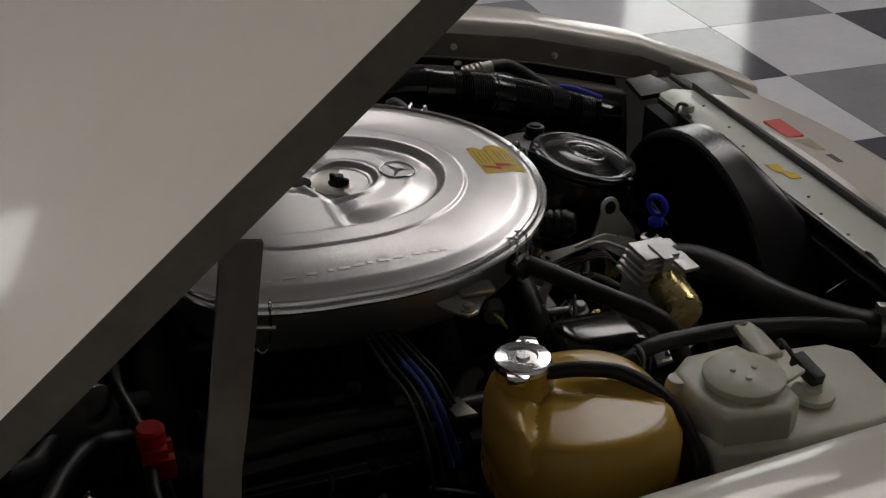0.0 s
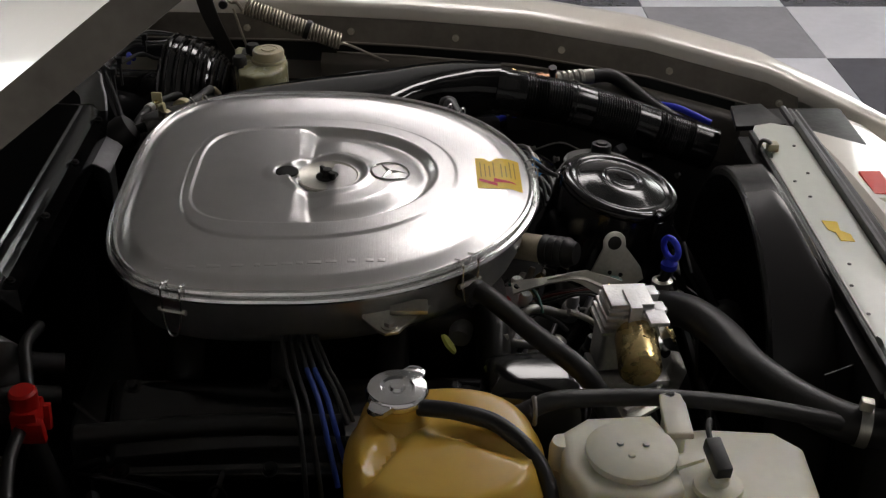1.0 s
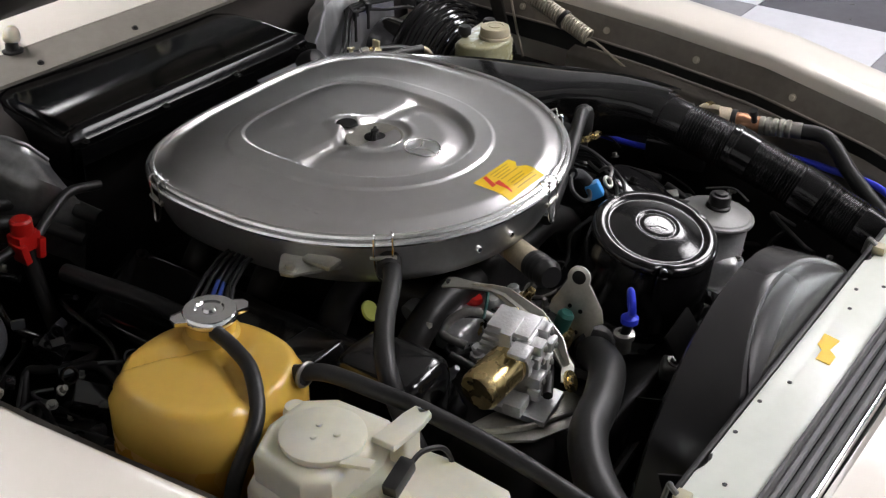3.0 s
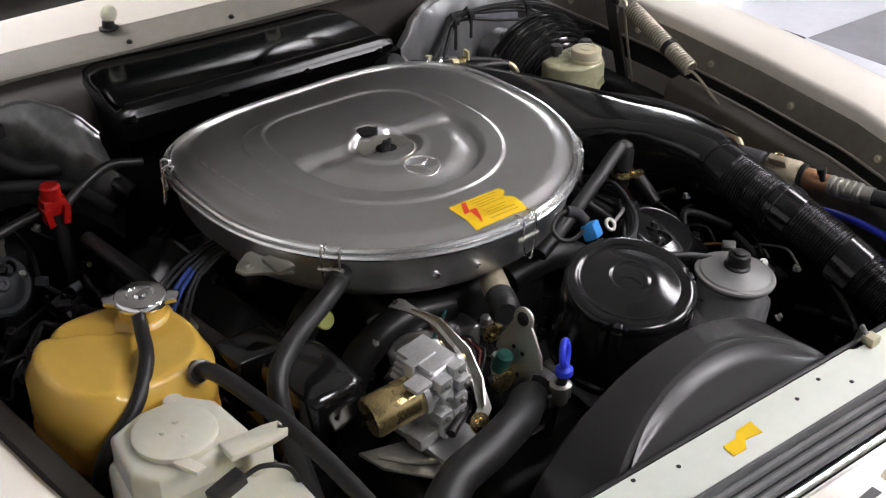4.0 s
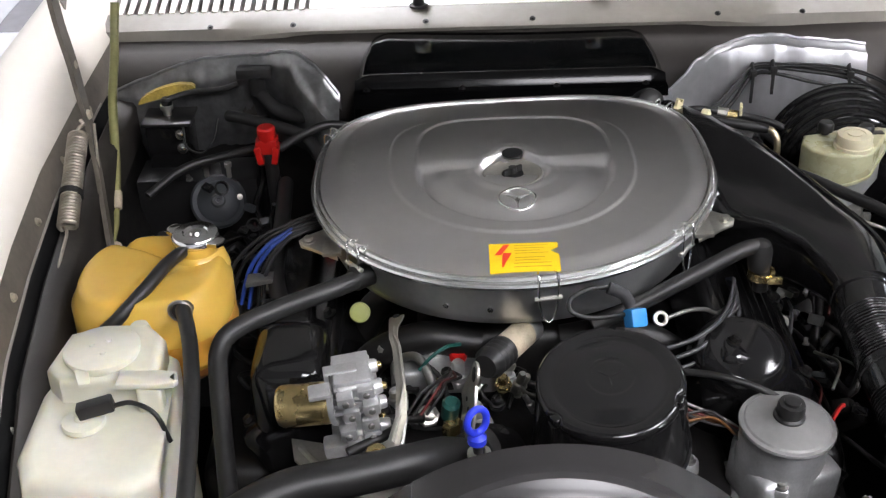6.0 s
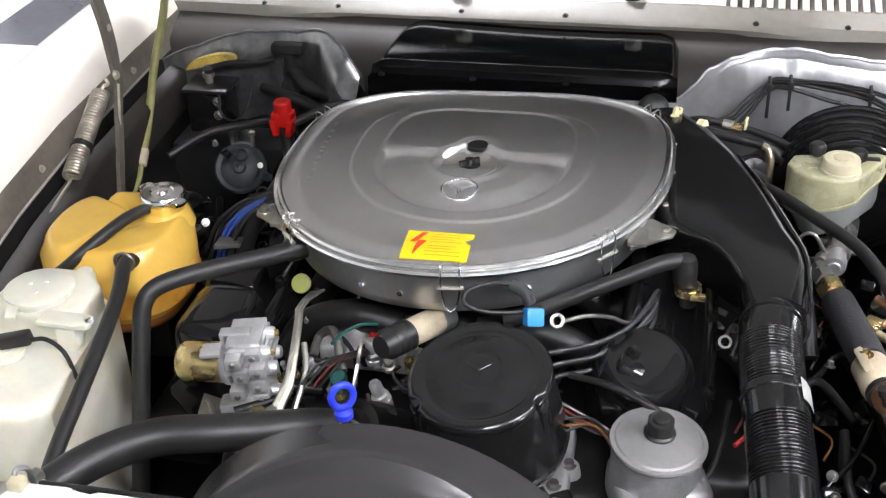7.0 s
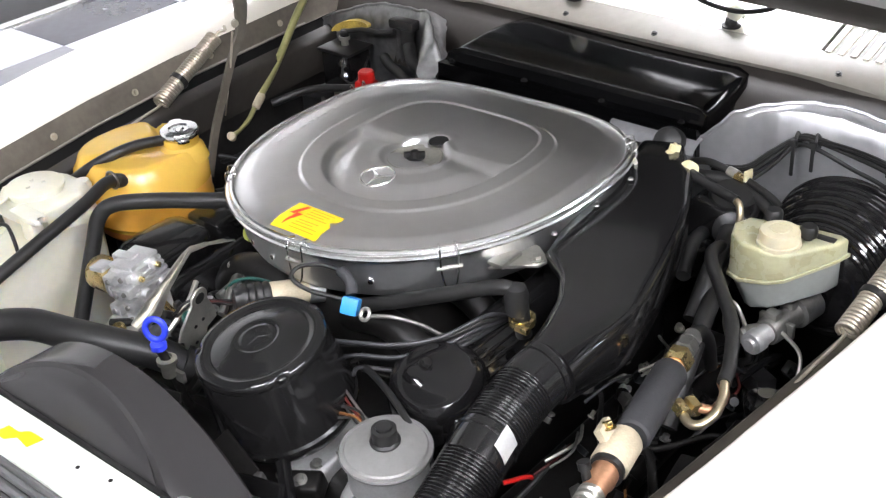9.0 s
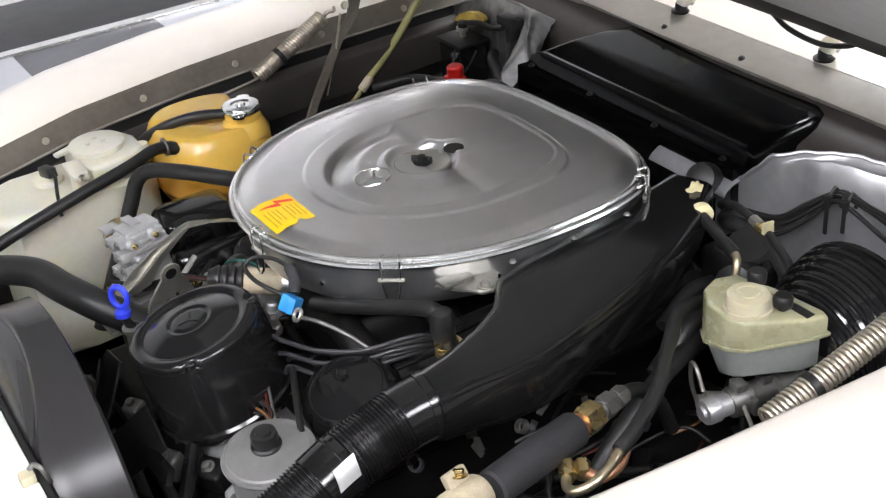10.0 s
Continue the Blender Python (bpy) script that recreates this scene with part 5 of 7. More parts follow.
# ---------------------------------------------------------------- engine block
def engine():
    e = thing("engine", (0, 0, -0.55), "dark greasy engine block with black valve covers", "engine")
    part("block", box((-0.24, -0.40, -0.56), (0.24, 0.30, -0.20), 0.03, None, None, 3), M["dark"], e, "dark engine block")
    for s in (-1, 1):
        m = pose(s * 0.275, -0.03, -0.132 if s > 0 else -0.185, 0, s * 28, 0)
        vc = part("valve_cover", box((-0.065, -0.27, -0.05), (0.065, 0.27, 0.03), 0.022, m, None, 4), M["black"], e, "glossy black valve cover")
        for k in range(7 if s > 0 else 0):
            part("rib", box((-0.045 + 0.013 * k, -0.24, 0.028), (-0.039 + 0.013 * k, 0.20, 0.033), 0.002, m), M["black"], vc)
        for yy in (-0.24, -0.08, 0.08, 0.24):
            for xx in (-0.05, 0.05):
                bolt(vc, m @ Vector((xx, yy, 0.028)), m.to_3x3() @ Vector((0, 0, 1)), 0.006, 0.009, M["dark"])
        part("exhaust_manifold", box((s * 0.36 - 0.05, -0.26, -0.36), (s * 0.36 + 0.05, 0.24, -0.27), 0.03, None, None, 3), M["dark"], e)
    part("filler_neck", lathe([(0.056, -0.12), (0.0635, -0.06), (0.0630, -0.030), (0.0600, -0.015), (0.0540, -0.005), (0.0450, 0.001), (0.0420, 0.0005), (0.0380, 0.002), (0.0200, 0.0045), (0, 0.0050)], aim((0.260, -0.272, -0.091), (0.16, -0.35, 1)), 48), M["black"], e, "rounded glossy black front cover")
    # inlet manifold, pipes running out from under the air cleaner
    part("plenum", box((-0.13, -0.20, -0.22), (0.13, 0.24, -0.11), 0.03, None, None, 3), M["dark"], e)
    for k in range(4):
        for s in (-1, 1):
            y = -0.20 + 0.12 * k
            part("runner", sweep(spline([(s * 0.05, y, -0.125), (s * 0.12, y, -0.115), (s * 0.18, y, -0.14), (s * 0.21, y, -0.19)], 6), 0.021, 12), M["dark"], e)
    part("front_cover", box((-0.17, -0.45, -0.50), (0.17, -0.38, -0.20), 0.02, None, None, 3), M["dark"], e)
    part("water_housing", lathe([(0.0, -0.05), (0.032, -0.05), (0.032, 0.0), (0.036, 0.004), (0.036, 0.012), (0.026, 0.016), (0.026, 0.03), (0, 0.03)], aim((-0.055, -0.37, -0.160), (-0.5, -0.6, 0.5)), 24), M["dark"], e, "cast thermostat housing")
    for x, y, z, r in ((0.03, -0.505, -0.27, 0.06), (-0.17, -0.47, -0.30, 0.055), (0.24, -0.47, -0.30, 0.065), (0.02, -0.46, -0.42, 0.07)):
        bm = lathe([(0, -0.012), (r * 0.7, -0.012), (r, -0.010), (r * 0.86, -0.002), (r * 0.86, 0.002), (r, 0.010), (r * 0.7, 0.012), (0, 0.012)], aim((x, y, z), (0, 1, 0)), 36)
        part("pulley", bm, M["dark"], e)
    for pts in (((0.235, -0.47, -0.235), (0.03, -0.468, -0.212), (-0.17, -0.47, -0.245), (-0.225, -0.47, -0.30), (-0.17, -0.47, -0.355), (0.02, -0.47, -0.49), (0.24, -0.47, -0.365), (0.305, -0.47, -0.30)),
                ((0.03, -0.485, -0.20), (0.09, -0.485, -0.26), (0.09, -0.485, -0.42), (0.02, -0.485, -0.49), (-0.05, -0.485, -0.42), (-0.03, -0.485, -0.26))):
        part("belt", sweep(spline(list(pts) + [pts[0]], 6), 0.007, 8), M["rubber"], e)
    # belt stay, brackets and castings below the canister
    part("brace", ribbon([(-0.06, -0.472, -0.228), (0.02, -0.474, -0.205), (0.10, -0.4756, -0.183), (0.16, -0.477, -0.166), (0.205, -0.478, -0.154)], 0.020, 0.008, (0, 0.5, 1)), M["blackpaint"], e, "black diagonal brace")
    for x, y, z, sx, sy, sz, mm in ((0.175, -0.420, -0.200, 0.024, 0.016, 0.014, "dark"), (0.120, -0.455, -0.205, 0.018, 0.014, 0.016, "steel"), (0.010, -0.455, -0.190, 0.014, 0.012, 0.012, "steel"), (0.235, -0.445, -0.225, 0.022, 0.014, 0.020, "dark")):
        c = part("casting", box((-sx, -sy, -sz), (sx, sy, sz), 0.006, pose(x, y, z, 12, -8, 25), None, 3), M[mm], e)
        bolt(c, (x, y - sy * 0.3, z + sz * 0.9), (0.1, -0.4, 1), 0.006, 0.008, M["steel"])
    # stays at the front
    tube("stay", [(0.155, -0.43, -0.165), (0.21, -0.475, -0.21), (0.24, -0.52, -0.26)], 0.010, M["black"], "", "", e, 4, 6)
    tube("coolant_rail", [(-0.34, 0.25, -0.13), (-0.33, 0.10, -0.125), (-0.325, -0.02, -0.130), (-0.30, -0.12, -0.15)], 0.012, M["rubber"], "", "", e)
    # rounded black covers beside the right-hand manifold
    part("side_cover", box((-0.325, -0.30, -0.20), (-0.235, -0.18, -0.090), 0.028, pose(0, 0, 0, 0, 0, 0), None, 5), M["black"], e, "rounded glossy black cover")
    part("coil_cover", box((-0.335, -0.16, -0.19), (-0.262, -0.10, -0.112), 0.010, None, None, 3), M["blackpaint"], e)
    return e


ENGINE = engine()


def clutter_on_engine():
    """Small fittings between air cleaner and fan: switches, unions, nipples."""
    e = thing("engine_fittings", (-0.05, -0.25, -0.18), "small switches, unions and nipples on the inlet manifold", "fittings")
    part("test_plug", lathe([(0, 0.004), (0.0125, 0.003), (0.0135, 0), (0, -0.004)], aim((-0.2013, -0.1455, -0.111), (0.1, -0.8, 0.6)), 18), M["plug"], e, "pale green plastic plug")
    part("knurled_union", lathe([(0, -0.03), (0.013, -0.03), (0.0145, -0.02), (0.0145, 0.012), (0.012, 0.016), (0, 0.016)], aim((-0.114, -0.167, -0.136), (0.9, -0.2, 0.2)), 18), M["alu"], e)
    part("red_switch", lathe([(0, -0.014), (0.010, -0.014), (0.011, 0.002), (0.008, 0.006), (0, 0.006)], aim((-0.078, -0.218, -0.131), (0, -0.3, 1)), 16), M["red"], e, "rust-red switch")
    part("teal_plug", lathe([(0, -0.018), (0.010, -0.018), (0.0105, 0.006), (0.007, 0.010), (0, 0.010)], aim((-0.087, -0.353, -0.102), (0.1, -0.3, 1)), 16), M["green"], e, "teal sensor plug")
    part("brass_sensor", lathe([(0, -0.03), (0.010, -0.03), (0.012, -0.018), (0.012, -0.006), (0.008, 0), (0, 0)], aim((-0.085, -0.358, -0.118), (0.1, -0.3, 1)), 6), M["gold"], e)
    tube("teal_hose", [(-0.125, -0.262, -0.118), (-0.108, -0.256, -0.102), (-0.090, -0.243, -0.098), (-0.075, -0.225, -0.108)], 0.0022, M["green"], "thin teal hose", "", e)
    for k, (mm, dx) in enumerate((("rubber", 0.0), ("redwire", 0.008), ("rubber", -0.008), ("rubber", 0.015))):
        tube("wire", [(-0.13 + dx, -0.345, -0.12), (-0.112 + dx, -0.330, -0.100), (-0.10 + 0.5 * dx, -0.305, -0.105), (-0.09 + dx, -0.275, -0.12), (-0.085, -0.25, -0.13)], 0.0018, M[mm], "", "", e)
    part("pale_connector", box((-0.009, -0.006, -0.005), (0.009, 0.006, 0.005), 0.002, pose(-0.020, -0.275, -0.105, 10, 20, 40)), M["zinc"], e)
    part("manifold_boss", lathe([(0.016, -0.03), (0.016, 0.0), (0.012, 0.004), (0, 0.004)], aim((-0.108, -0.205, -0.112), (0, -0.3, 1)), 20), M["alu"], e)
    part("cross_casting", box((-0.15, -0.245, -0.17), (-0.03, -0.205, -0.135), 0.008, None, None, 3), M["alu"], e)
    rnd = random.Random(11)
    for k in range(34):
        x, y = rnd.uniform(-0.19, 0.16), rnd.uniform(-0.33, -0.20)
        z = -0.150 - 0.03 * rnd.random()
        m = aim((x, y, z), (rnd.uniform(-0.6, 0.6), rnd.uniform(-0.8, 0.1), 1))
        r, h = rnd.uniform(0.005, 0.013), rnd.uniform(0.012, 0.042)
        bm = lathe([(0, 0), (r, 0), (r, h * 0.5), (r * 0.7, h * 0.55), (r * 0.7, h * 0.9), (r * 0.5, h), (0, h)], m, 10)
        prism(hexagon(r * 1.15), h * 0.15, h * 0.35, 0.001, m, bm, 1)
        part("nipple", bm, M[rnd.choice(("alu", "dark", "zinc", "alu", "rubber", "gold", "steel"))], e)
    for k in range(16):
        x, y = rnd.uniform(-0.18, 0.14), rnd.uniform(-0.34, -0.22)
        p = [Vector((x, y, -0.13 - 0.05 * rnd.random()))]
        for j in range(3):
            p.append(p[-1] + Vector((rnd.uniform(-0.06, 0.06), rnd.uniform(-0.04, 0.05), rnd.uniform(-0.025, 0.025))))
        tube("thin_pipe", p, rnd.choice((0.0025, 0.003, 0.0045, 0.006)), M[rnd.choice(("rubber", "dark", "steel", "rubber", "dark"))], "", "", e, 6, 8)


clutter_on_engine()


# ---------------------------------------------------------------- cruise actuator (cast block with a gold can)
def actuator():
    e = thing("actuator", (-0.2, -0.345, -0.16), "cast aluminium actuator block with a gold-plated can", "actuator")
    m = pose(-0.193, -0.345, -0.088, 3, -5, 8)
    def lump(name, lo, hi, b=0.003):
        return part(name, box(lo, hi, b, m, None, 2), M["alu"], body)
    body = part("casting", box((-0.020, -0.030, -0.056), (0.020, 0.026, 0.036), 0.006, m, None, 3), M["alu"], e, "rough cast aluminium block")
    # stacked flanges with grooves between them
    for k in range(5):
        lump("flange", (-0.027 + 0.0015 * k, -0.035 + 0.002 * k, 0.002 + 0.0085 * k), (0.026 - 0.0015 * k, 0.032 - 0.002 * k, 0.0075 + 0.0085 * k), 0.0018)
    lump("clip_plate", (-0.031, -0.010, 0.004), (-0.026, 0.004, 0.044), 0.0015)
    lump("clip_top", (-0.031, -0.010, 0.041), (0.006, 0.004, 0.0445), 0.0012)
    lump("tongue", (-0.050, -0.037, 0.031), (-0.026, -0.014, 0.037), 0.002)
    # staggered bosses on the front face
    for x0, x1, z0, z1, d in ((-0.021, -0.002, 0.018, 0.032, 0.012), (0.003, 0.022, 0.024, 0.037, 0.009), (0.006, 0.025, 0.004, 0.019, 0.014), (-0.017, 0.002, -0.006, 0.010, 0.009),
                              (0.002, 0.021, -0.019, -0.003, 0.012), (-0.024, -0.005, -0.028, -0.012, 0.014), (0.001, 0.022, -0.037, -0.023, 0.010), (-0.018, 0.004, -0.053, -0.036, 0.012), (0.007, 0.022, -0.053, -0.042, 0.008)):
        lump("boss", (x0, -0.032 - d, z0), (x1, -0.026, z1), 0.0035)
        part("boss_screw", lathe([(0.0040, 0), (0.0038, 0.002), (0.0025, 0.003), (0, 0.003)], m @ aim((0.5 * (x0 + x1), -0.032 - d, 0.5 * (z0 + z1)), (0, -1, 0)), 10), M["steel"], body)
    # lugs and screws on the engine side
    for y, z, h in ((-0.024, 0.026, 0.010), (0.010, 0.028, 0.008), (-0.020, 0.000, 0.012), (0.012, -0.002, 0.010), (-0.022, -0.032, 0.012)):
        part("lug", lathe([(0.0085, -0.004), (0.0080, h * 0.7), (0.0065, h), (0, h)], m @ aim((0.021, y, z), (1, 0, 0)), 16), M["alu"], body)
        if z > 0.01:
            part("screw", lathe([(0.0042, 0), (0.004, 0.004), (0.0025, 0.005), (0, 0.005)], m @ aim((0.021 + h, y, z), (1, 0, 0)), 12), M["gold"], body)
    lump("foot", (-0.046, -0.034, -0.060), (-0.016, -0.010, -0.042), 0.005)
    lump("shelf", (-0.036, -0.060, -0.070), (0.024, 0.03, -0.060), 0.003)
    part("can", lathe([(0, 0), (0.0235, 0), (0.0242, 0.004), (0.0242, 0.056), (0.0215, 0.0605), (0, 0.061)], aim((-0.219, -0.358, -0.088), (-0.97, 0.06, -0.13)), 36), M["gold"], e, "gold chromate solenoid can")
    part("can_collar", lathe([(0, 0), (0.027, 0), (0.027, 0.007), (0, 0.007)], aim((-0.212, -0.358, -0.0868), (-0.97, 0.06, -0.13)), 28), M["alu"], e)
    # strap bracket running forwards from under the air cleaner, down to its bolt
    pts = [Vector(p) for p in ((-0.150, -0.222, -0.068), (-0.150, -0.232, -0.064), (-0.152, -0.262, -0.056), (-0.151, -0.290, -0.0505), (-0.147, -0.305, -0.054), (-0.142, -0.345, -0.076), (-0.142, -0.372, -0.100), (-0.150, -0.395, -0.118), (-0.168, -0.406, -0.126))]
    part("strap", ribbon(pts, [0.018, 0.018, 0.011, 0.010, 0.010, 0.011, 0.013, 0.016, 0.016], 0.0025, (1, 0.0, 0.25)), M["zinc"], e, "pressed steel strap")
    part("strap_web", ribbon(pts[2:8], [0.006, 0.010, 0.018, 0.028, 0.034, 0.020], 0.002, (0.1, 0.5, 1)), M["zinc"], e)
    # black disc as the hole's dark inside
    part("hole", lathe([(0, 0.0022), (0.004, 0.0022), (0.004, 0), (0, 0)], aim((-0.150, -0.227, -0.0655), (0, -0.3, 1)), 12), M["slot"], e)
    part("washer", lathe([(0, 0.006), (0.006, 0.006), (0.007, 0.003), (0.0125, 0.003), (0.013, 0), (0, 0)], aim((-0.169, -0.409, -0.122), (0.1, -0.9, 0.5)), 24), M["gold"], e, "gold washer and bolt")
    part("lever", sweep(spline([(-0.150, -0.29, -0.10), (-0.14, -0.32, -0.12), (-0.145, -0.36, -0.15)], 5), 0.004, 8), M["zinc"], e)
    plate = part("bracket", prism([(-0.275, -0.325), (-0.268, -0.362), (-0.235, -0.405), (-0.18, -0.432), (-0.14, -0.43), (-0.13, -0.39), (-0.18, -0.37), (-0.22, -0.34)], -0.170, -0.165, 0.0015), M["zinc"], e, "bright sheet-metal bracket")
    part("bracket_rib", sweep(spline([(-0.262, -0.345, -0.163), (-0.23, -0.385, -0.161), (-0.17, -0.415, -0.163)], 6), 0.004, 8), M["zinc"], plate)


actuator()


def lifting_eye():
    e = thing("lifting_eye", (-0.055, -0.37, -0.13), "flat zinc lifting bracket with a round eye", "bracket")
    nz = Vector((-0.97, -0.14, 0.20)).normalized()
    up = (Vector((0, 0, 1)) - nz * nz.z).normalized()
    m = Matrix.Translation((-0.057, -0.354, -0.058)) @ Matrix((up.cross(nz), up, nz)).transposed().to_4x4()
    out = [(0.0145 * math.cos(a), 0.0145 * math.sin(a)) for a in [math.pi * (-0.15 + 1.3 * k / 12) for k in range(13)]]
    out += [(-0.020, -0.018), (-0.030, -0.036), (-0.033, -0.050), (-0.014, -0.056), (-0.008, -0.095), (0.020, -0.095), (0.026, -0.056), (0.038, -0.050), (0.034, -0.034), (0.020, -0.014)]
    part("plate", prism(out, 0, 0.0035, 0.001, m), M["zinc"], e)
    # eye and small holes are dark discs, their shade put into the colour
    part("eye", lathe([(0, 0.0041), (0.0080, 0.0041), (0.0088, 0.0035), (0.0080, -0.0006), (0, -0.0006)], m, 20), M["dark"], e, "dark eye hole")
    for x, y in ((0.008, -0.042), (-0.006, -0.038), (0.006, -0.07)):
        part("hole", lathe([(0, 0.0041), (0.0028, 0.0041), (0.0028, -0.0006), (0, -0.0006)], m @ Matrix.Translation((x, y, 0)), 12), M["dark"], e)


lifting_eye()


def dipstick():
    e = thing("dipstick", (-0.055, -0.43, -0.2), "blue plastic ring-pull dipstick", "dipstick")
    c = Vector((-0.0592, -0.4252, -0.066))
    w = Vector((0.55, -0.80, 0.10)).normalized()
    u = Vector((0, 0, 1)) - w * w.z
    u.normalize()
    v = w.cross(u)
    part("ring", sweep([c + 0.0125 * (math.cos(2 * math.pi * k / 28) * u * 1.15 + math.sin(2 * math.pi * k / 28) * v) for k in range(28)], 0.0042, 10, closed=True), M["blue"], e, "bright blue plastic ring")
    part("grip", lathe([(0.006, 0), (0.0105, 0.002), (0.0105, 0.009), (0.006, 0.013), (0, 0.016)], Matrix.Translation(c - Vector((0, 0, 0.030))), 16), M["blue"], e)
    part("collar", lathe([(0.0085, -0.018), (0.0095, -0.016), (0.0095, 0.0), (0.0130, 0.002), (0.0130, 0.008), (0.0075, 0.010)], Matrix.Translation(c - Vector((-0.002, -0.006, 0.055))), 18), M["zinc"], e, "bright metal collar")
    part("tab", box((-0.018, -0.003, -0.008), (0.018, 0.003, 0.008), 0.002, Matrix.Translation(c - Vector((-0.006, -0.012, 0.072)))), M["steel"], e)
    tube("pipe", [c + Vector((0, 0, -0.028)), c + Vector((0.003, 0.01, -0.07)), c + Vector((0.004, 0.03, -0.16))], 0.006, M["dark"], "", "", e)


dipstick()

# ---------------------------------------------------------------- hoses round the engine
def top_hose():
    e = thing("radiator_hose", (-0.2, -0.47, -0.15), "thick black rubber top radiator hose", "hose")
    tube("hose", [(-0.064, -0.380, -0.155), (-0.095, -0.405, -0.130), (-0.135, -0.438, -0.112), (-0.195, -0.464, -0.105), (-0.258, -0.482, -0.105), (-0.310, -0.518, -0.110), (-0.345, -0.565, -0.116), (-0.352, -0.612, -0.122)], 0.0215, M["rubber"], "", "", e, 10, 20)
    for p, w in (((-0.349, -0.580, -0.118), (-0.25, -0.95, -0.1)),):
        part("hose_clip", lathe([(0.0225, -0.006), (0.0235, -0.006), (0.0235, 0.006), (0.0225, 0.006)], aim(p, w), 28), M["zinc"], e, "steel hose clip")
        part("clip_screw", box((-0.006, -0.004, -0.007), (0.006, 0.008, 0.007), 0.002, aim(Vector(p) + Vector((0, 0, 0.026)), w)), M["zinc"], e)


top_hose()


def breather_right():
    e = thing("breather_hose", (-0.3, -0.25, -0.1), "black rubber breather hose from the air cleaner", "hose")
    tube("hose", [(-0.185, -0.165, -0.040), (-0.215, -0.192, -0.040), (-0.285, -0.235, -0.042), (-0.335, -0.272, -0.046), (-0.352, -0.292, -0.062), (-0.354, -0.310, -0.10), (-0.350, -0.35, -0.18), (-0.345, -0.40, -0.28)], 0.0115, M["rubber"], "", "", e, 10, 16)
    part("nozzle", lathe([(0.015, -0.01), (0.0155, 0.014), (0.013, 0.018), (0, 0.018)], aim((-0.190, -0.168, -0.041), (-0.75, -0.55, 0)), 18), M["rubber"], e)


def breather_left():
    e = thing("breather_pipe", (0.2, -0.2, -0.1), "satin black elbow pipe beside the air cleaner", "pipe")
    tube("pipe", [(0.085, -0.222, -0.088), (0.14, -0.208, -0.068), (0.215, -0.185, -0.040), (0.268, -0.166, -0.022), (0.290, -0.159, -0.022), (0.299, -0.156, -0.042), (0.301, -0.154, -0.085)], 0.0098, M["rubber"], "", "", e, 10, 16)
    part("elbow", lathe([(0.013, -0.026), (0.0145, -0.020), (0.015, 0.0), (0.012, 0.010), (0.006, 0.014), (0, 0.0145)], Matrix.Translation((0.295, -0.158, -0.026)), 20), M["rubber"], e)
    part("hose_clip", lathe([(0.0125, -0.005), (0.0165, -0.005), (0.0165, 0.005), (0.0125, 0.005)], Matrix.Translation((0.300, -0.155, -0.062)), 20), M["gold"], e, "brass-coloured hose clip")
    part("clip_screw", box((0.302, -0.176, -0.066), (0.322, -0.168, -0.058), 0.002), M["gold"], e)


breather_right()
breather_left()


def warm_air_hose():
    e = thing("warm_air_hose", (0, -0.25, -0.12), "tan paper sleeve with black ribbed rubber boot", "hose")
    a, b = Vector((0.002, -0.226, -0.093)), Vector((-0.048, -0.312, -0.080))
    w = (b - a).normalized()
    part("sleeve", lathe([(0.0165, 0), (0.0175, 0.002), (0.0175, 0.050), (0.016, 0.052)], aim(a, w), 24), M["tan"], e, "tan sleeve")
    part("collar", lathe([(0.0, -0.02), (0.0170, -0.02), (0.0170, 0.002), (0.015, 0.003)], aim(a, w), 24), M["housing"], e)
    prof = [(0.016, 0.050)]
    for k in range(4):
        prof += [(0.0195, 0.053 + 0.010 * k), (0.0195, 0.057 + 0.010 * k), (0.0165, 0.061 + 0.010 * k)]
    part("boot", lathe(prof + [(0.014, 0.098), (0, 0.098)], aim(a, w), 24), M["rubber"], e, "ribbed rubber boot")


warm_air_hose()


def ignition_lead():
    e = thing("ignition_lead", (0.13, -0.27, -0.08), "black lead with a light blue plug", "lead")
    part("plug", box((-0.011, -0.010, -0.011), (0.011, 0.010, 0.011), 0.004, pose(0.128, -0.270, -0.045, -30, 10, 25)), M["cyan"], e, "light blue plastic plug")
    tube("boot", [(0.124, -0.262, -0.034), (0.115, -0.255, -0.022), (0.098, -0.252, -0.014)], 0.0075, M["foam"], "", "", e)
    tube("wire", [(0.098, -0.252, -0.014), (0.075, -0.262, -0.009), (0.052, -0.278, -0.012), (0.052, -0.292, -0.020), (0.075, -0.290, -0.030), (0.105, -0.275, -0.038), (0.122, -0.262, -0.044)], 0.0028, M["rubber"], "", "", e)
    part("ring_terminal", sweep([(0.1564 + 0.0065 * math.cos(a), -0.2749 + 0.0045 * math.sin(a), -0.0437 + 0.0055 * math.sin(a)) for a in [2 * math.pi * k / 18 for k in range(18)]], 0.0025, 8, closed=True), M["zinc"], e)
    tube("pale_wire", [(0.163, -0.274, -0.044), (0.19, -0.262, -0.042), (0.215, -0.240, -0.056), (0.235, -0.22, -0.075), (0.26, -0.19, -0.08)], 0.0026, M["steel"], "", "", e)


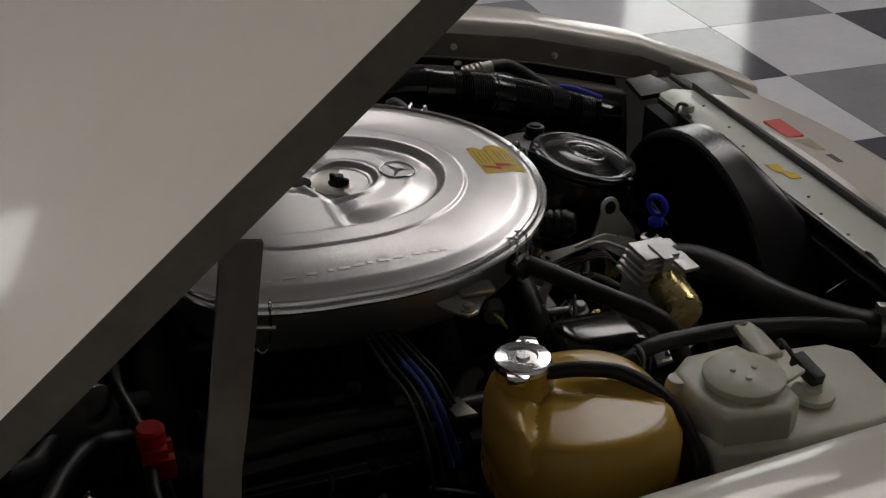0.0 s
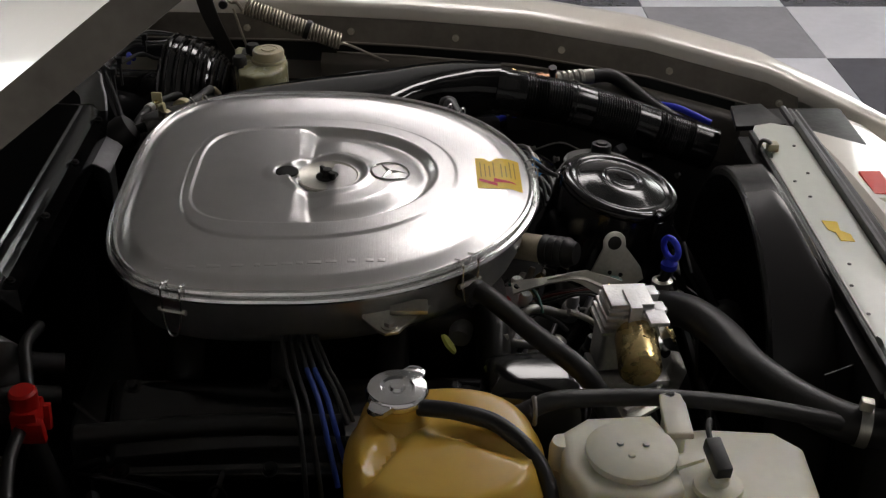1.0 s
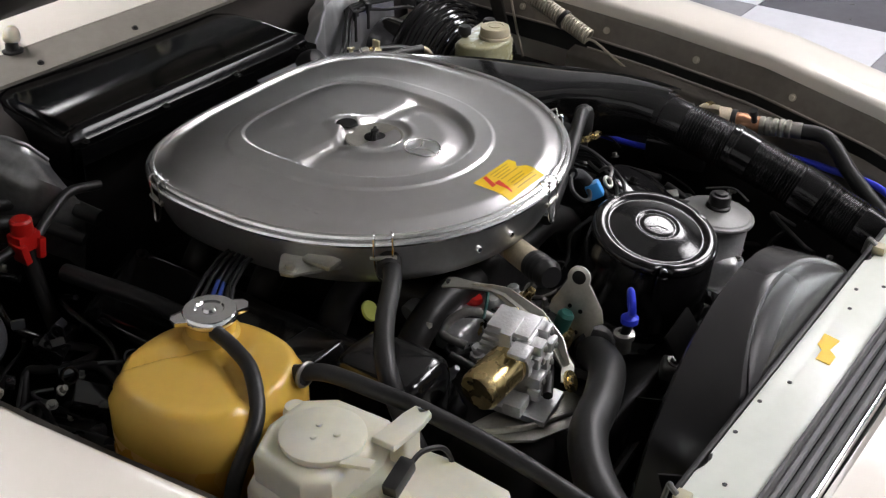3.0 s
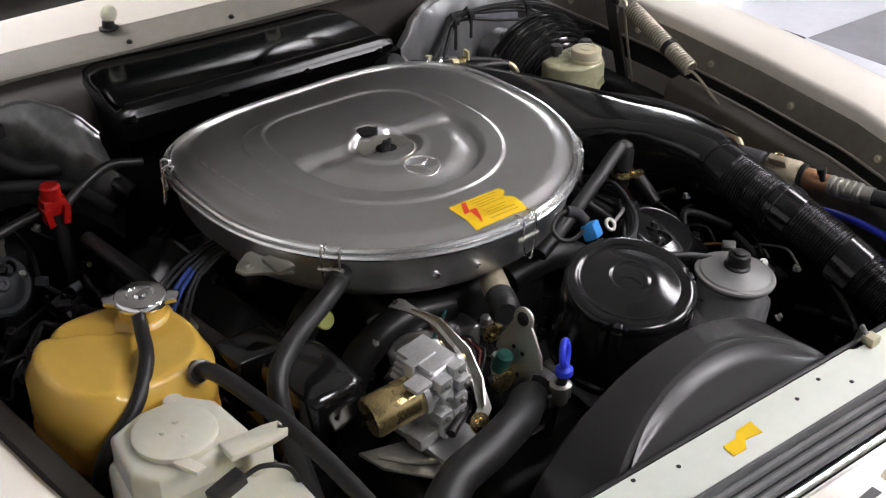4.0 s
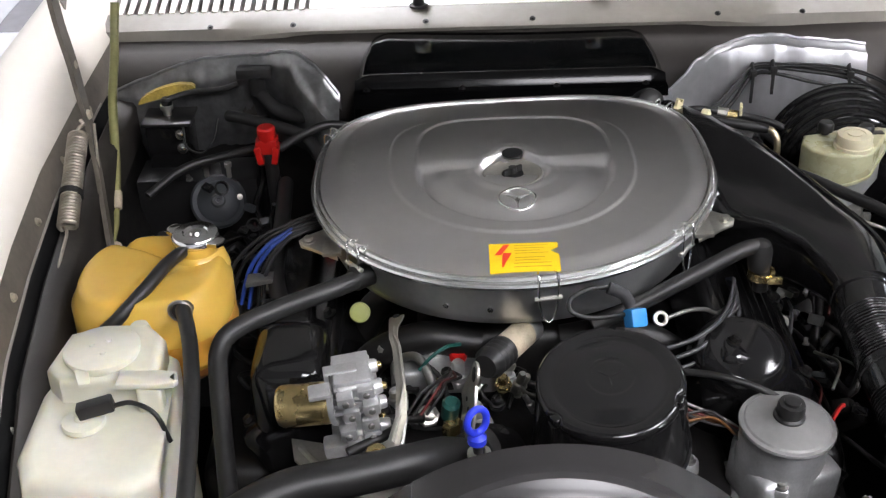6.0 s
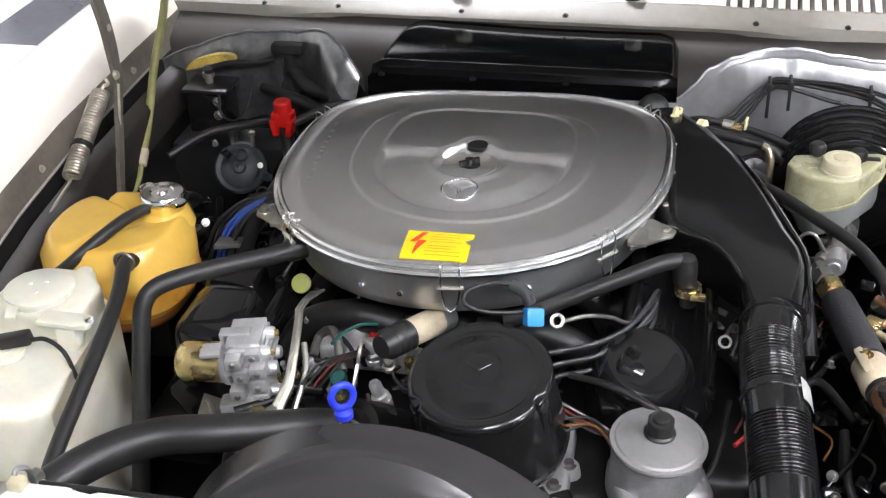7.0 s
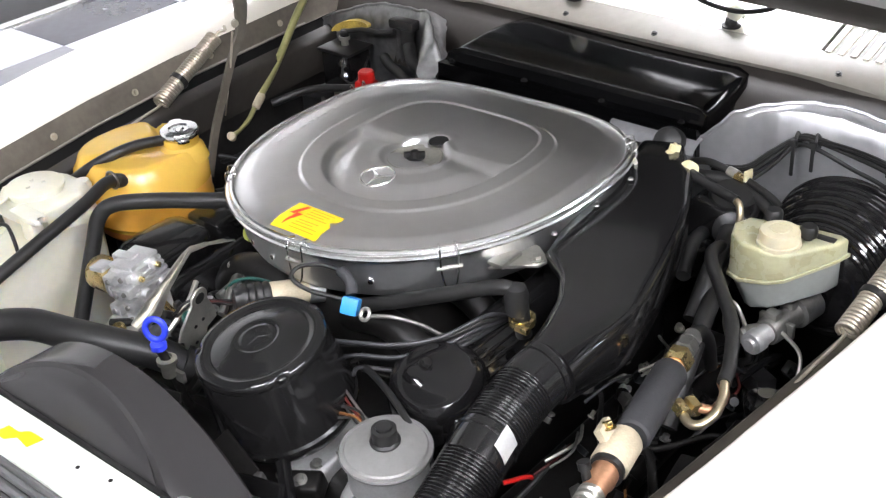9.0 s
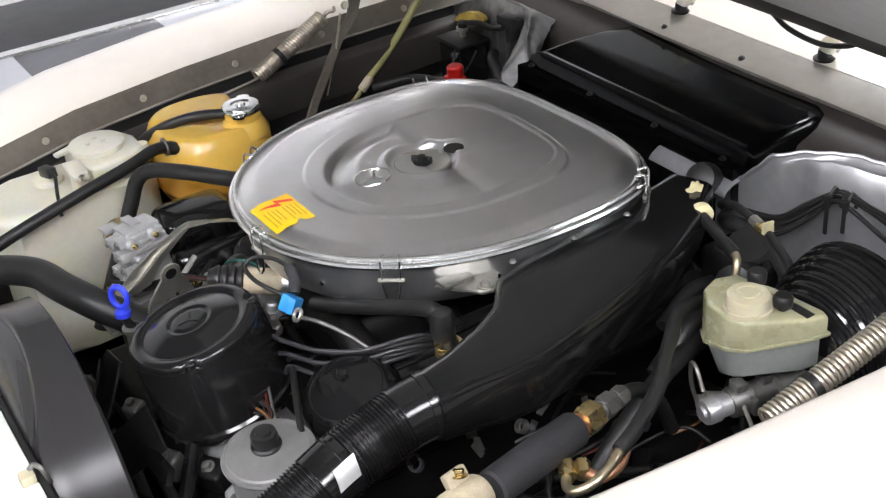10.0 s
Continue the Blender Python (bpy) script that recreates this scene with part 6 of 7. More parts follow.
def plug_leads():
    e = thing("plug_leads", (0.2, -0.25, -0.09), "grey-black ignition leads bundled beside the canister", "leads")
    for k in range(5):
        dz, dy = -0.009 * k, 0.010 * (k % 2)
        tube("lead", [(0.11 + 0.01 * k, -0.30 + dy, -0.085 + dz), (0.16, -0.295 + dy, -0.072 + dz), (0.205, -0.275 + dy, -0.068 + dz), (0.24, -0.235 + dy, -0.066 + dz * 0.7), (0.262, -0.175 - 0.01 * k, -0.060 + dz * 0.5), (0.265, -0.13, -0.085)],
             0.0027, M["rubber" if k % 2 else "lead"], "", "", e)
    for k, mm in enumerate(("steel", "redwire", "rubber", "brownwire", "rubber", "brownwire", "rubber")):
        tube("wire", [(0.150 + 0.004 * k, -0.325 - 0.006 * k, -0.112 - 0.004 * k), (0.195 + 0.003 * k, -0.340 - 0.006 * (k % 3), -0.124 - 0.005 * (k % 4)), (0.235, -0.352 - 0.005 * k, -0.140), (0.26, -0.37 - 0.005 * k, -0.165)], 0.0017, M[mm], "", "", e)
    tube("wire", [(0.175, -0.300, -0.100), (0.22, -0.318, -0.096), (0.27, -0.338, -0.104), (0.33, -0.36, -0.135)], 0.0042, M["rubber"], "", "", e)


ignition_lead()
plug_leads()


def blue_wires():
    e = thing("injector_wires", (-0.33, -0.04, -0.1), "blue and black wires running under the air cleaner", "wires")
    for k, (mm, dx) in enumerate((("bluewire", 0.0), ("bluewire", 0.012), ("rubber", 0.026), ("rubber", -0.016), ("rubber", 0.034), ("rubber", -0.03))):
        line = [(-0.225, 0.024 - dx * 0.5, -0.068), (-0.262, 0.018 - dx * 0.6, -0.066), (-0.300, 0.008 - dx * 0.7, -0.074), (-0.333 + dx * 0.4, -0.006 - dx * 0.7, -0.090), (-0.360 + dx * 0.7, -0.016 - dx * 0.8, -0.122), (-0.376 + dx, -0.026 - dx, -0.172)]
        tube("wire", line[:3], 0.0026, M["rubber"], "", "", e)
        tube("wire", line[2:], 0.0030 if mm == "bluewire" else 0.0026, M[mm], "", "", e)


blue_wires()


# ---------------------------------------------------------------- left rear: brakes and cables
def brakes():
    e = thing("brake_booster", (0.54, 0.28, -0.25), "ribbed black brake servo on the bulkhead", "brake servo")
    m = aim((0.516, 0.190, -0.120), (0.05, 1, 0.04)) @ Matrix.Diagonal((0.98, 0.98, 1, 1))
    prof = [(0, 0), (0.05, 0), (0.06, 0.004), (0.072, 0.010), (0.086, 0.022), (0.098, 0.040), (0.108, 0.062), (0.114, 0.088), (0.115, 0.100), (0.106, 0.108), (0.055, 0.112), (0.052, 0.20), (0, 0.20)]
    part("shell", lathe(prof, m, 56), M["black"], e, "domed black shell", 50)
    for k, (r, d) in enumerate(((0.071, 0.009), (0.080, 0.0165), (0.0885, 0.025), (0.096, 0.036), (0.1025, 0.049), (0.108, 0.063), (0.112, 0.078), (0.1145, 0.094))):
        part("ring", sweep([m @ Vector((r * math.cos(2 * math.pi * q / 64), r * math.sin(2 * math.pi * q / 64), d)) for q in range(64)], 0.0042, 8, closed=True), M["black"], e)
    t = thing("brake_reservoir", (0.49, 0.13, -0.1), "yellowed brake fluid reservoir on the master cylinder", "reservoir")
    out = [(0.414, 0.140), (0.424, 0.112), (0.450, 0.093), (0.490, 0.090), (0.512, 0.098), (0.552, 0.160), (0.560, 0.186), (0.548, 0.191), (0.478, 0.180), (0.424, 0.168)]
    def grown(s):
        return [(0.487 + (x - 0.487) * s * 0.94, 0.13 + (y - 0.13) * s * 0.92) for x, y in out]
    def sloped(bm, below):
        """The seam rises towards the wing."""
        for v in bm.verts:
            if v.co.z < below:
                v.co.z += 0.036 * (v.co.x - 0.43) / 0.13
        return bm
    part("upper_shell", sloped(prism(grown(0.98), -0.088, -0.029, 0.005, None, None, 3), -0.07), M["resin"], t, "yellowed translucent upper half", 40)
    part("seam", sloped(prism(grown(1.03), -0.091, -0.086, 0.001), 0.0), M["resin"], t)
    low = sloped(prism(grown(0.90), -0.132, -0.091, 0.004, None, None, 3), -0.06)
    for v in low.verts:
        if v.co.z < -0.10:
            v.co.x, v.co.y = 0.492 + (v.co.x - 0.492) * 0.72, 0.135 + (v.co.y - 0.135) * 0.8
    part("lower_shell", low, M["fluidgrey"], t, "grey fluid showing through the lower half", 40)
    part("cap", lathe([(0.026, -0.037), (0.0255, -0.031), (0.0235, -0.030), (0.0235, -0.019), (0.0220, -0.016), (0.014, -0.0150), (0.0135, -0.016), (0.010, -0.016), (0.0095, -0.0145), (0, -0.0145)], Matrix.Translation((0.4890, 0.124, 0.006)) @ Matrix.Diagonal((1.07, 1.07, 1, 1)), 36), M["cream"], t, "milky round screw cap")
    for x, y in ((0.460, 0.166), (0.514, 0.152)):
        part("vent_cap", lathe([(0.006, -0.036), (0.006, -0.026), (0.011, -0.024), (0.0115, -0.014), (0.009, -0.010), (0, -0.0095)], Matrix.Translation((x, y, 0)), 16), M["rubber"], t, "black rubber cap")
    part("plug", box((0.512, 0.158, -0.040), (0.545, 0.172, -0.028), 0.003), M["rubber"], t)
    c = thing("master_cylinder", (0.49, 0.1, -0.16), "cast aluminium brake master cylinder", "master cylinder")
    mc = aim((0.492, 0.060, -0.145), (0.15, 1, 0.02))
    part("nose", lathe([(0, -0.004), (0.008, -0.004), (0.009, 0.0), (0.0145, 0.001), (0.0155, 0.004), (0.0155, 0.018), (0.013, 0.020), (0.013, 0.034), (0, 0.034)], mc, 24), M["alu"], c, "bright turned end plug")
    part("body", lathe([(0, 0.034), (0.017, 0.034), (0.0185, 0.038), (0.0185, 0.062), (0.016, 0.064), (0.016, 0.092), (0.022, 0.094), (0.022, 0.13), (0, 0.13)], mc, 24), M["steel"], c, "dull cast cylinder body")
    part("flange", box((-0.026, -0.010, 0.052), (0.026, 0.012, 0.060), 0.003, mc), M["steel"], c)
    part("lug", box((-0.008, 0.010, 0.040), (0.010, 0.026, 0.056), 0.003, mc), M["steel"], c)
    part("lug", box((-0.008, 0.010, 0.076), (0.010, 0.026, 0.090), 0.003, mc), M["steel"], c)
    part("union", lathe([(0, -0.02), (0.013, -0.02), (0.013, 0.004), (0.009, 0.008), (0.009, 0.014), (0, 0.014)], aim((0.480, 0.080, -0.146), (-0.4, -0.7, 0.1)), 16), M["zinc"], c)
    tube("brake_pipe", [(0.478, 0.072, -0.128), (0.462, 0.075, -0.105), (0.446, 0.082, -0.112), (0.440, 0.09, -0.15), (0.445, 0.10, -0.19)], 0.0026, M["zinc"], "", "", c)
    tube("brake_pipe", [(0.515, 0.10, -0.14), (0.55, 0.08, -0.15), (0.56, 0.05, -0.18)], 0.0026, M["zinc"], "", "", c)


brakes()


def along(tab, x):
    """y and z of a ridge given as rows of x, y, z."""
    for (a, ya, za), (b, yb, zb) in zip(tab, tab[1:]):
        if x <= b:
            t = smooth(0, 1, (x - a) / (b - a)) * 0.5 + 0.5 * (x - a) / (b - a)
            return lerp(ya, yb, t), lerp(za, zb, t)
    return tab[-1][1:]


def foil(side):
    """Silvery insulation laid over the bulkhead's corner: a rolled edge, a groove, a second fold and a crumpled apron."""
    rows = []
    n = 64
    if side > 0:
        ridge = ((0.222, 0.330, -0.052), (0.245, 0.332, -0.042), (0.262, 0.335, -0.030), (0.285, 0.338, -0.008), (0.305, 0.346, 0.016), (0.34, 0.375, 0.026), (0.40, 0.402, 0.031), (0.45, 0.424, 0.022), (0.50, 0.438, 0.010), (0.555, 0.448, 0.000), (0.60, 0.454, -0.010))
        fall = ((0.034, -0.030), (0.014, -0.008), (0.004, -0.001), (0.0, 0.0), (-0.004, -0.003), (-0.009, -0.0075), (-0.012, -0.0085), (-0.017, -0.0090), (-0.022, -0.015), (-0.026, -0.028),
                (-0.030, -0.044), (-0.033, -0.066), (-0.034, -0.10), (-0.030, -0.16), (-0.01, -0.24))
    else:
        ridge = ((0.258, 0.362, -0.034), (0.264, 0.365, -0.026), (0.283, 0.375, -0.003), (0.300, 0.392, 0.008), (0.328, 0.415, 0.018), (0.358, 0.438, 0.014), (0.386, 0.455, 0.003), (0.43, 0.464, -0.003), (0.474, 0.466, -0.006), (0.527, 0.468, -0.016), (0.60, 0.470, -0.043), (0.672, 0.472, -0.076))
        fall = ((0.055, -0.035), (0.022, -0.010), (0.004, -0.001), (0.0, 0.0), (-0.003, -0.004), (-0.005, -0.010), (-0.008, -0.015), (-0.010, -0.026), (-0.012, -0.044), (-0.012, -0.066), (-0.010, -0.10), (0.0, -0.16))
    for dy, dz in fall:
        row = []
        depth = min(1.0, -dz / 0.03)
        for k in range(n + 1):
            t = k / n
            x = lerp(ridge[0][0], ridge[-1][0], t)
            y, z = along(ridge, x)
            w = 0.0010 * math.sin(15 * t + 30 * dz) + 0.0009 * math.sin(33 * t + 1.3 - 50 * dz) + 0.0006 * math.sin(71 * t + 60 * dy)
            w += depth * ((0.0030 if side > 0 else 0.0050) * noise.noise((9 * t * 4, 30 * dz, side * 3.1)) + (0.0014 if side > 0 else 0.0026) * noise.noise((40 * t, 90 * dz, side * 7.7)))
            if side > 0:
                y -= dy * (1 - smooth(0.30, 0.43, x)) * (1 if dy < 0 else 0)
            if side < 0:
                y -= 0.046 * smooth(0.37, 0.272, x) * smooth(-0.006, -0.055, dz)
            row.append((side * x, y + dy + w, z + dz + 0.5 * w))
        rows.append(row)
    ob = part("heat_shield", sheet(rows, 0.002), M["foil" if side > 0 else "pad"], None, "", 40)
    tagged(ob, "crinkled silver foil insulation on the bulkhead" if side > 0 else "dull grey insulation pad on the bulkhead", "insulation")
    edge = [Vector(p) + Vector((0, -0.001, 0.001)) for p in rows[3]]
    part("heat_shield_edge", sweep(edge, 0.0028, 8), M["foil" if side > 0 else "pad"], ob, "rolled edge")


foil(1)
foil(-1)


def heater_valve():
    """Dark hoses and a valve in front of the foil."""
    e = thing("heater_valve", (0.36, 0.26, -0.12), "black heater valve with rubber hoses", "valve")
    part("body", box((0.300, 0.225, -0.20), (0.395, 0.285, -0.070), 0.016, None, None, 4), M["blackpaint"], e)
    part("dome", lathe([(0.034, -0.04), (0.034, 0.0), (0.028, 0.010), (0.012, 0.014), (0, 0.014)], aim((0.352, 0.262, -0.070), (0.1, -0.35, 1)), 28), M["rubber"], e)
    part("flange", lathe([(0.020, 0.0), (0.026, 0.003), (0.026, 0.010), (0.016, 0.014), (0, 0.014)], aim((0.375, 0.222, -0.095), (0.35, -0.9, 0.3)), 24), M["blacksatin"], e)
    tube("hose", [(0.270, 0.300, -0.075), (0.300, 0.282, -0.062), (0.340, 0.285, -0.060), (0.400, 0.272, -0.072), (0.440, 0.25, -0.10)], 0.011, M["rubber"], "", "", e)
    tube("hose", [(0.378, 0.205, -0.090), (0.392, 0.170, -0.085), (0.400, 0.12, -0.10), (0.41, 0.06, -0.14)], 0.013, M["rubber"], "", "", e)
    tube("hose", [(0.330, 0.225, -0.115), (0.345, 0.17, -0.10), (0.365, 0.11, -0.115)], 0.010, M["rubber"], "", "", e)


heater_valve()


def cable_bundle():
    e = thing("cable_bundle", (0.42, 0.37, -0.02), "bundle of black cables held by cable ties", "cables")
    rnd = random.Random(3)
    for k in range(5):
        o = Vector((0, 0.006 * math.sin(2.1 * k), 0.006 * math.cos(1.7 * k)))
        low = 0.018 * (k % 3)
        tube("cable", [Vector(p) + o for p in ((0.285, 0.318, -0.066 - 0.5 * low), (0.334, 0.330, -0.060 - 0.4 * low), (0.365, 0.346, -0.034 - 0.4 * low), (0.395, 0.362, -0.012), (0.425, 0.358, -0.006), (0.48, 0.354, -0.005 - 0.4 * low), (0.54, 0.342, -0.009 - 0.6 * low), (0.59, 0.32, -0.022 - low), (0.635, 0.26, -0.05))],
             rnd.choice((0.0020, 0.0026, 0.0032)), M["rubber"], "", "", e)
    tube("blue_cable", [(0.585, 0.362, -0.062), (0.603, 0.371, -0.066), (0.640, 0.382, -0.076), (0.665, 0.39, -0.10)], 0.0045, M["blue"], "short blue cable", "", e)
    for x, y, z, d in ((0.395, 0.362, -0.011, -0.05), (0.4255, 0.358, -0.005, -0.040), (0.541, 0.342, -0.009, -0.025)):
        part("cable_tie", sweep([(x, y - 0.010, z - 0.012), (x, y - 0.012, z), (x, y, z + 0.012), (x, y + 0.012, z), (x, y + 0.008, z - 0.012)], 0.0028, 6), M["rubber"], e)
        part("tie_tail", box((x - 0.0025, y - 0.014, z + d), (x + 0.0025, y - 0.011, z + 0.004), 0.0008), M["rubber"], e)
        part("tie_head", box((x - 0.005, y - 0.017, z - 0.004), (x + 0.005, y - 0.009, z + 0.006), 0.0015), M["rubber"], e)


cable_bundle()


def vacuum_line():
    e = thing("vacuum_line", (0.27, 0.25, -0.06), "black vacuum hose with yellowed ivory connectors", "vacuum hose")
    part("grommet", lathe([(0.024, -0.02), (0.024, 0.0), (0.021, 0.010), (0.012, 0.015), (0, 0.016)], aim((0.226, 0.300, -0.034), (0.2, -0.8, 0.5)), 24), M["rubber"], e, "black rubber grommet")
    w = Vector((0.040, -0.017, -0.002))
    part("nut", lathe([(0, -0.006), (0.0095, -0.006), (0.0105, 0.002), (0.008, 0.006), (0, 0.006)], aim((0.260, 0.246, -0.026), w), 8), M["ivoryplastic"], e)
    part("tab", box((-0.0025, -0.008, -0.002), (0.0025, 0.008, 0.012), 0.001, aim((0.262, 0.252, -0.020), (0.2, 0.2, 1))), M["ivoryplastic"], e)
    part("tab", box((-0.006, -0.002, 0.009), (0.006, 0.002, 0.013), 0.001, aim((0.262, 0.252, -0.020), (0.2, 0.2, 1))), M["ivoryplastic"], e)
    part("valve", lathe([(0, -0.007), (0.0100, -0.007), (0.0150, -0.005), (0.0155, 0.005), (0.0105, 0.007), (0, 0.007)], aim((0.2985, 0.2295, -0.030), w), 24), M["ivoryplastic"], e, "yellowed ivory check valve")
    tube("hose", [(0.232, 0.285, -0.034), (0.245, 0.255, -0.028), (0.258, 0.246, -0.0285), (0.2985, 0.2295, -0.030), (0.345, 0.214, -0.033), (0.378, 0.206, -0.036), (0.388, 0.203, -0.037)], 0.0072, M["rubber"], "", "", e)
    tube("pipe", [(0.384, 0.2046, -0.0368), (0.394, 0.200, -0.040), (0.400, 0.193, -0.052), (0.400, 0.188, -0.075), (0.398, 0.182, -0.105)], 0.0050, M["brass"], "bent brass pipe", "", e)
    tube("hose", [(0.255, 0.305, -0.062), (0.275, 0.299, -0.050), (0.30, 0.292, -0.042), (0.335, 0.288, -0.046), (0.37, 0.280, -0.050), (0.42, 0.262, -0.060), (0.45, 0.24, -0.08)], 0.0055, M["rubber"], "", "", e)
    for p, q in (((0.338, 0.2875, -0.0465), "zinc"), ((0.352, 0.2835, -0.049), "gold")):
        part("union", lathe([(0, -0.008), (0.0075, -0.008), (0.0075, 0.008), (0, 0.008)], aim(p, (1, -0.2, -0.1)), 8), M[q], e)
    part("union_tab", box((-0.002, -0.008, -0.004), (0.002, 0.008, 0.012), 0.001, pose(0.364, 0.281, -0.044, 0, 0, -10)), M["ivoryplastic"], e)
    tube("black_hose", [(0.385, 0.20, -0.10), (0.41, 0.10, -0.06), (0.455, 0.04, -0.058), (0.505, -0.02, -0.062), (0.534, -0.075, -0.072), (0.543, -0.105, -0.080)], 0.0085, M["rubber"], "", "", e)
    tube("black_hose", [(0.40, 0.16, -0.12), (0.43, 0.06, -0.12), (0.45, -0.02, -0.15), (0.46, -0.08, -0.2)], 0.012, M["rubber"], "", "", e)


vacuum_line()


# ---------------------------------------------------------------- left side: refrigerant line
def ac_line():
    e = thing("refrigerant_line", (0.5, -0.2, -0.12), "foam-wrapped refrigerant line with brass and copper fittings", "pipe")
    a, b = Vector((0.4795, -0.112, -0.0885)), Vector((0.508, -0.240, -0.084))
    w = (b - a).normalized()
    part("foam_sleeve", lathe([(0.0, 0), (0.019, 0), (0.0205, 0.003), (0.021, 0.066), (0.0205, 0.128), (0.018, 0.131), (0, 0.131)], aim(a, w), 28), M["foam"], e, "dark grey foam sleeve")
    part("hex_nut", prism(hexagon(0.0180), -0.014, 0.013, 0.004, aim(a - w * 0.022, w)), M["gold"], e, "yellow brass nut")
    part("collar", lathe([(0.011, -0.010), (0.0135, -0.006), (0.0135, 0.010), (0.011, 0.012)], aim(a - w * 0.008, w), 20), M["copper"], e)
    fit = lathe([(0, -0.034), (0.010, -0.034), (0.0105, -0.016), (0.0105, 0.02), (0, 0.02)], aim(a - w * 0.050, w), 20)
    prism(hexagon(0.0150), -0.012, 0.006, 0.002, aim(a - w * 0.050, w), fit)
    prism(hexagon(0.0130), -0.030, -0.018, 0.002, aim(a - w * 0.050, w), fit)
    part("fitting", fit, M["steel"], e, "stacked steel hex nuts")
    tube("feed", [a - w * 0.075, a - w * 0.11 + Vector((0, 0, -0.01)), (0.45, 0.03, -0.14), (0.44, 0.06, -0.2)], 0.009, M["rubber"], "", "", e)
    c = Vector((0.5125, -0.278, -0.081))
    part("clamp", lathe([(0.0, -0.03), (0.0185, -0.030), (0.021, -0.026), (0.021, 0.018), (0.018, 0.022), (0, 0.022)], aim(c, w), 24), M["tan"], e, "pale coated clamp")
    part("clamp_ear", box((-0.005, -0.012, -0.016), (0.005, 0.016, 0.012), 0.003, aim(c + Vector((-0.012, 0.004, 0.016)), w, 0.6)), M["tan"], e)
    bolt(e, c + Vector((-0.014, 0.008, 0.024)), (-0.4, 0.2, 1), 0.006, 0.008, M["gold"])
    part("seal_ring", lathe([(0.012, 0.022), (0.0195, 0.022), (0.0195, 0.030), (0.012, 0.030)], aim(c, w), 24), M["rubber"], e)
    part("copper_tube", lathe([(0, 0.028), (0.0155, 0.028), (0.016, 0.044), (0.0135, 0.048), (0.0135, 0.066), (0, 0.066)], aim(c, w), 24), M["copper"], e, "copper coloured tube end")
    part("valve_stub", lathe([(0.005, 0), (0.005, 0.012), (0.007, 0.013), (0.007, 0.022), (0, 0.022)], aim(c + w * 0.06 + Vector((-0.008, 0, 0.008)), (-0.3, 0.1, 1)), 12), M["rubber"], e)
    prof = [(0.012, 0.064)]
    for k in range(5):
        prof += [(0.0145, 0.067 + 0.010 * k), (0.0145, 0.072 + 0.010 * k), (0.0120, 0.074 + 0.010 * k)]
    part("hose_end", lathe(prof + [(0.013, 0.13), (0, 0.13)], aim(c, w), 20), M["zinc"], e, "crimped metal hose end")
    tube("hose", [c + w * 0.12, c + w * 0.17 + Vector((-0.002, 0, -0.006)), (0.515, -0.50, -0.115), (0.48, -0.57, -0.15)], 0.012, M["rubber"], "", "", e)
    # brass U-bend beside the sleeve
    tube("u_bend", [(0.543, -0.103, -0.080), (0.553, -0.125, -0.083), (0.557, -0.148, -0.090), (0.549, -0.164, -0.098), (0.535, -0.166, -0.101), (0.520, -0.155, -0.100)], 0.0055, M["brass"], "bent brass pipe", "", e)
    part("bend_nut", prism(hexagon(0.0095), -0.012, 0.010, 0.002, aim((0.518, -0.152, -0.100), (0.85, -0.5, -0.05))), M["gold"], e)
    part("bend_nut", prism(hexagon(0.0095), -0.010, 0.010, 0.002, aim((0.523, -0.136, -0.102), (0.85, -0.5, -0.05))), M["gold"], e)
    tube("second_bend", [(0.530, -0.085, -0.098), (0.545, -0.105, -0.098), (0.545, -0.128, -0.102), (0.528, -0.136, -0.102)], 0.0058, M["copper"], "", "", e)
    tube("blue_cable", [(0.572, 0.08, -0.19), (0.566, -0.03, -0.190), (0.556, -0.14, -0.185), (0.553, -0.25, -0.160), (0.550, -0.34, -0.134), (0.540, -0.40, -0.124), (0.526, -0.47, -0.120), (0.512, -0.54, -0.12), (0.49, -0.60, -0.14)], 0.0056, M["blue"], "bright blue cable along the inner wing", "cable")
    h = thing("wing_relay", (0.565, 0.0, -0.17), "black round relay and box on the inner wing", "relay")
    part("relay", lathe([(0.024, -0.03), (0.026, -0.006), (0.022, 0.0), (0.012, 0.003), (0.010, 0.008), (0, 0.008)], Matrix.Translation((0.556, -0.02, -0.150)), 24), M["black"], h)
    part("box", box((-0.03, -0.05, -0.02), (0.03, 0.05, 0.02), 0.005, pose(0.560, -0.20, -0.175, 0, 0, 10)), M["blacksatin"], h)
    part("box", box((-0.02, -0.04, -0.02), (0.02, 0.04, 0.012), 0.004, pose(0.572, -0.30, -0.16, 0, 10, 12)), M["blacksatin"], h)


ac_line()


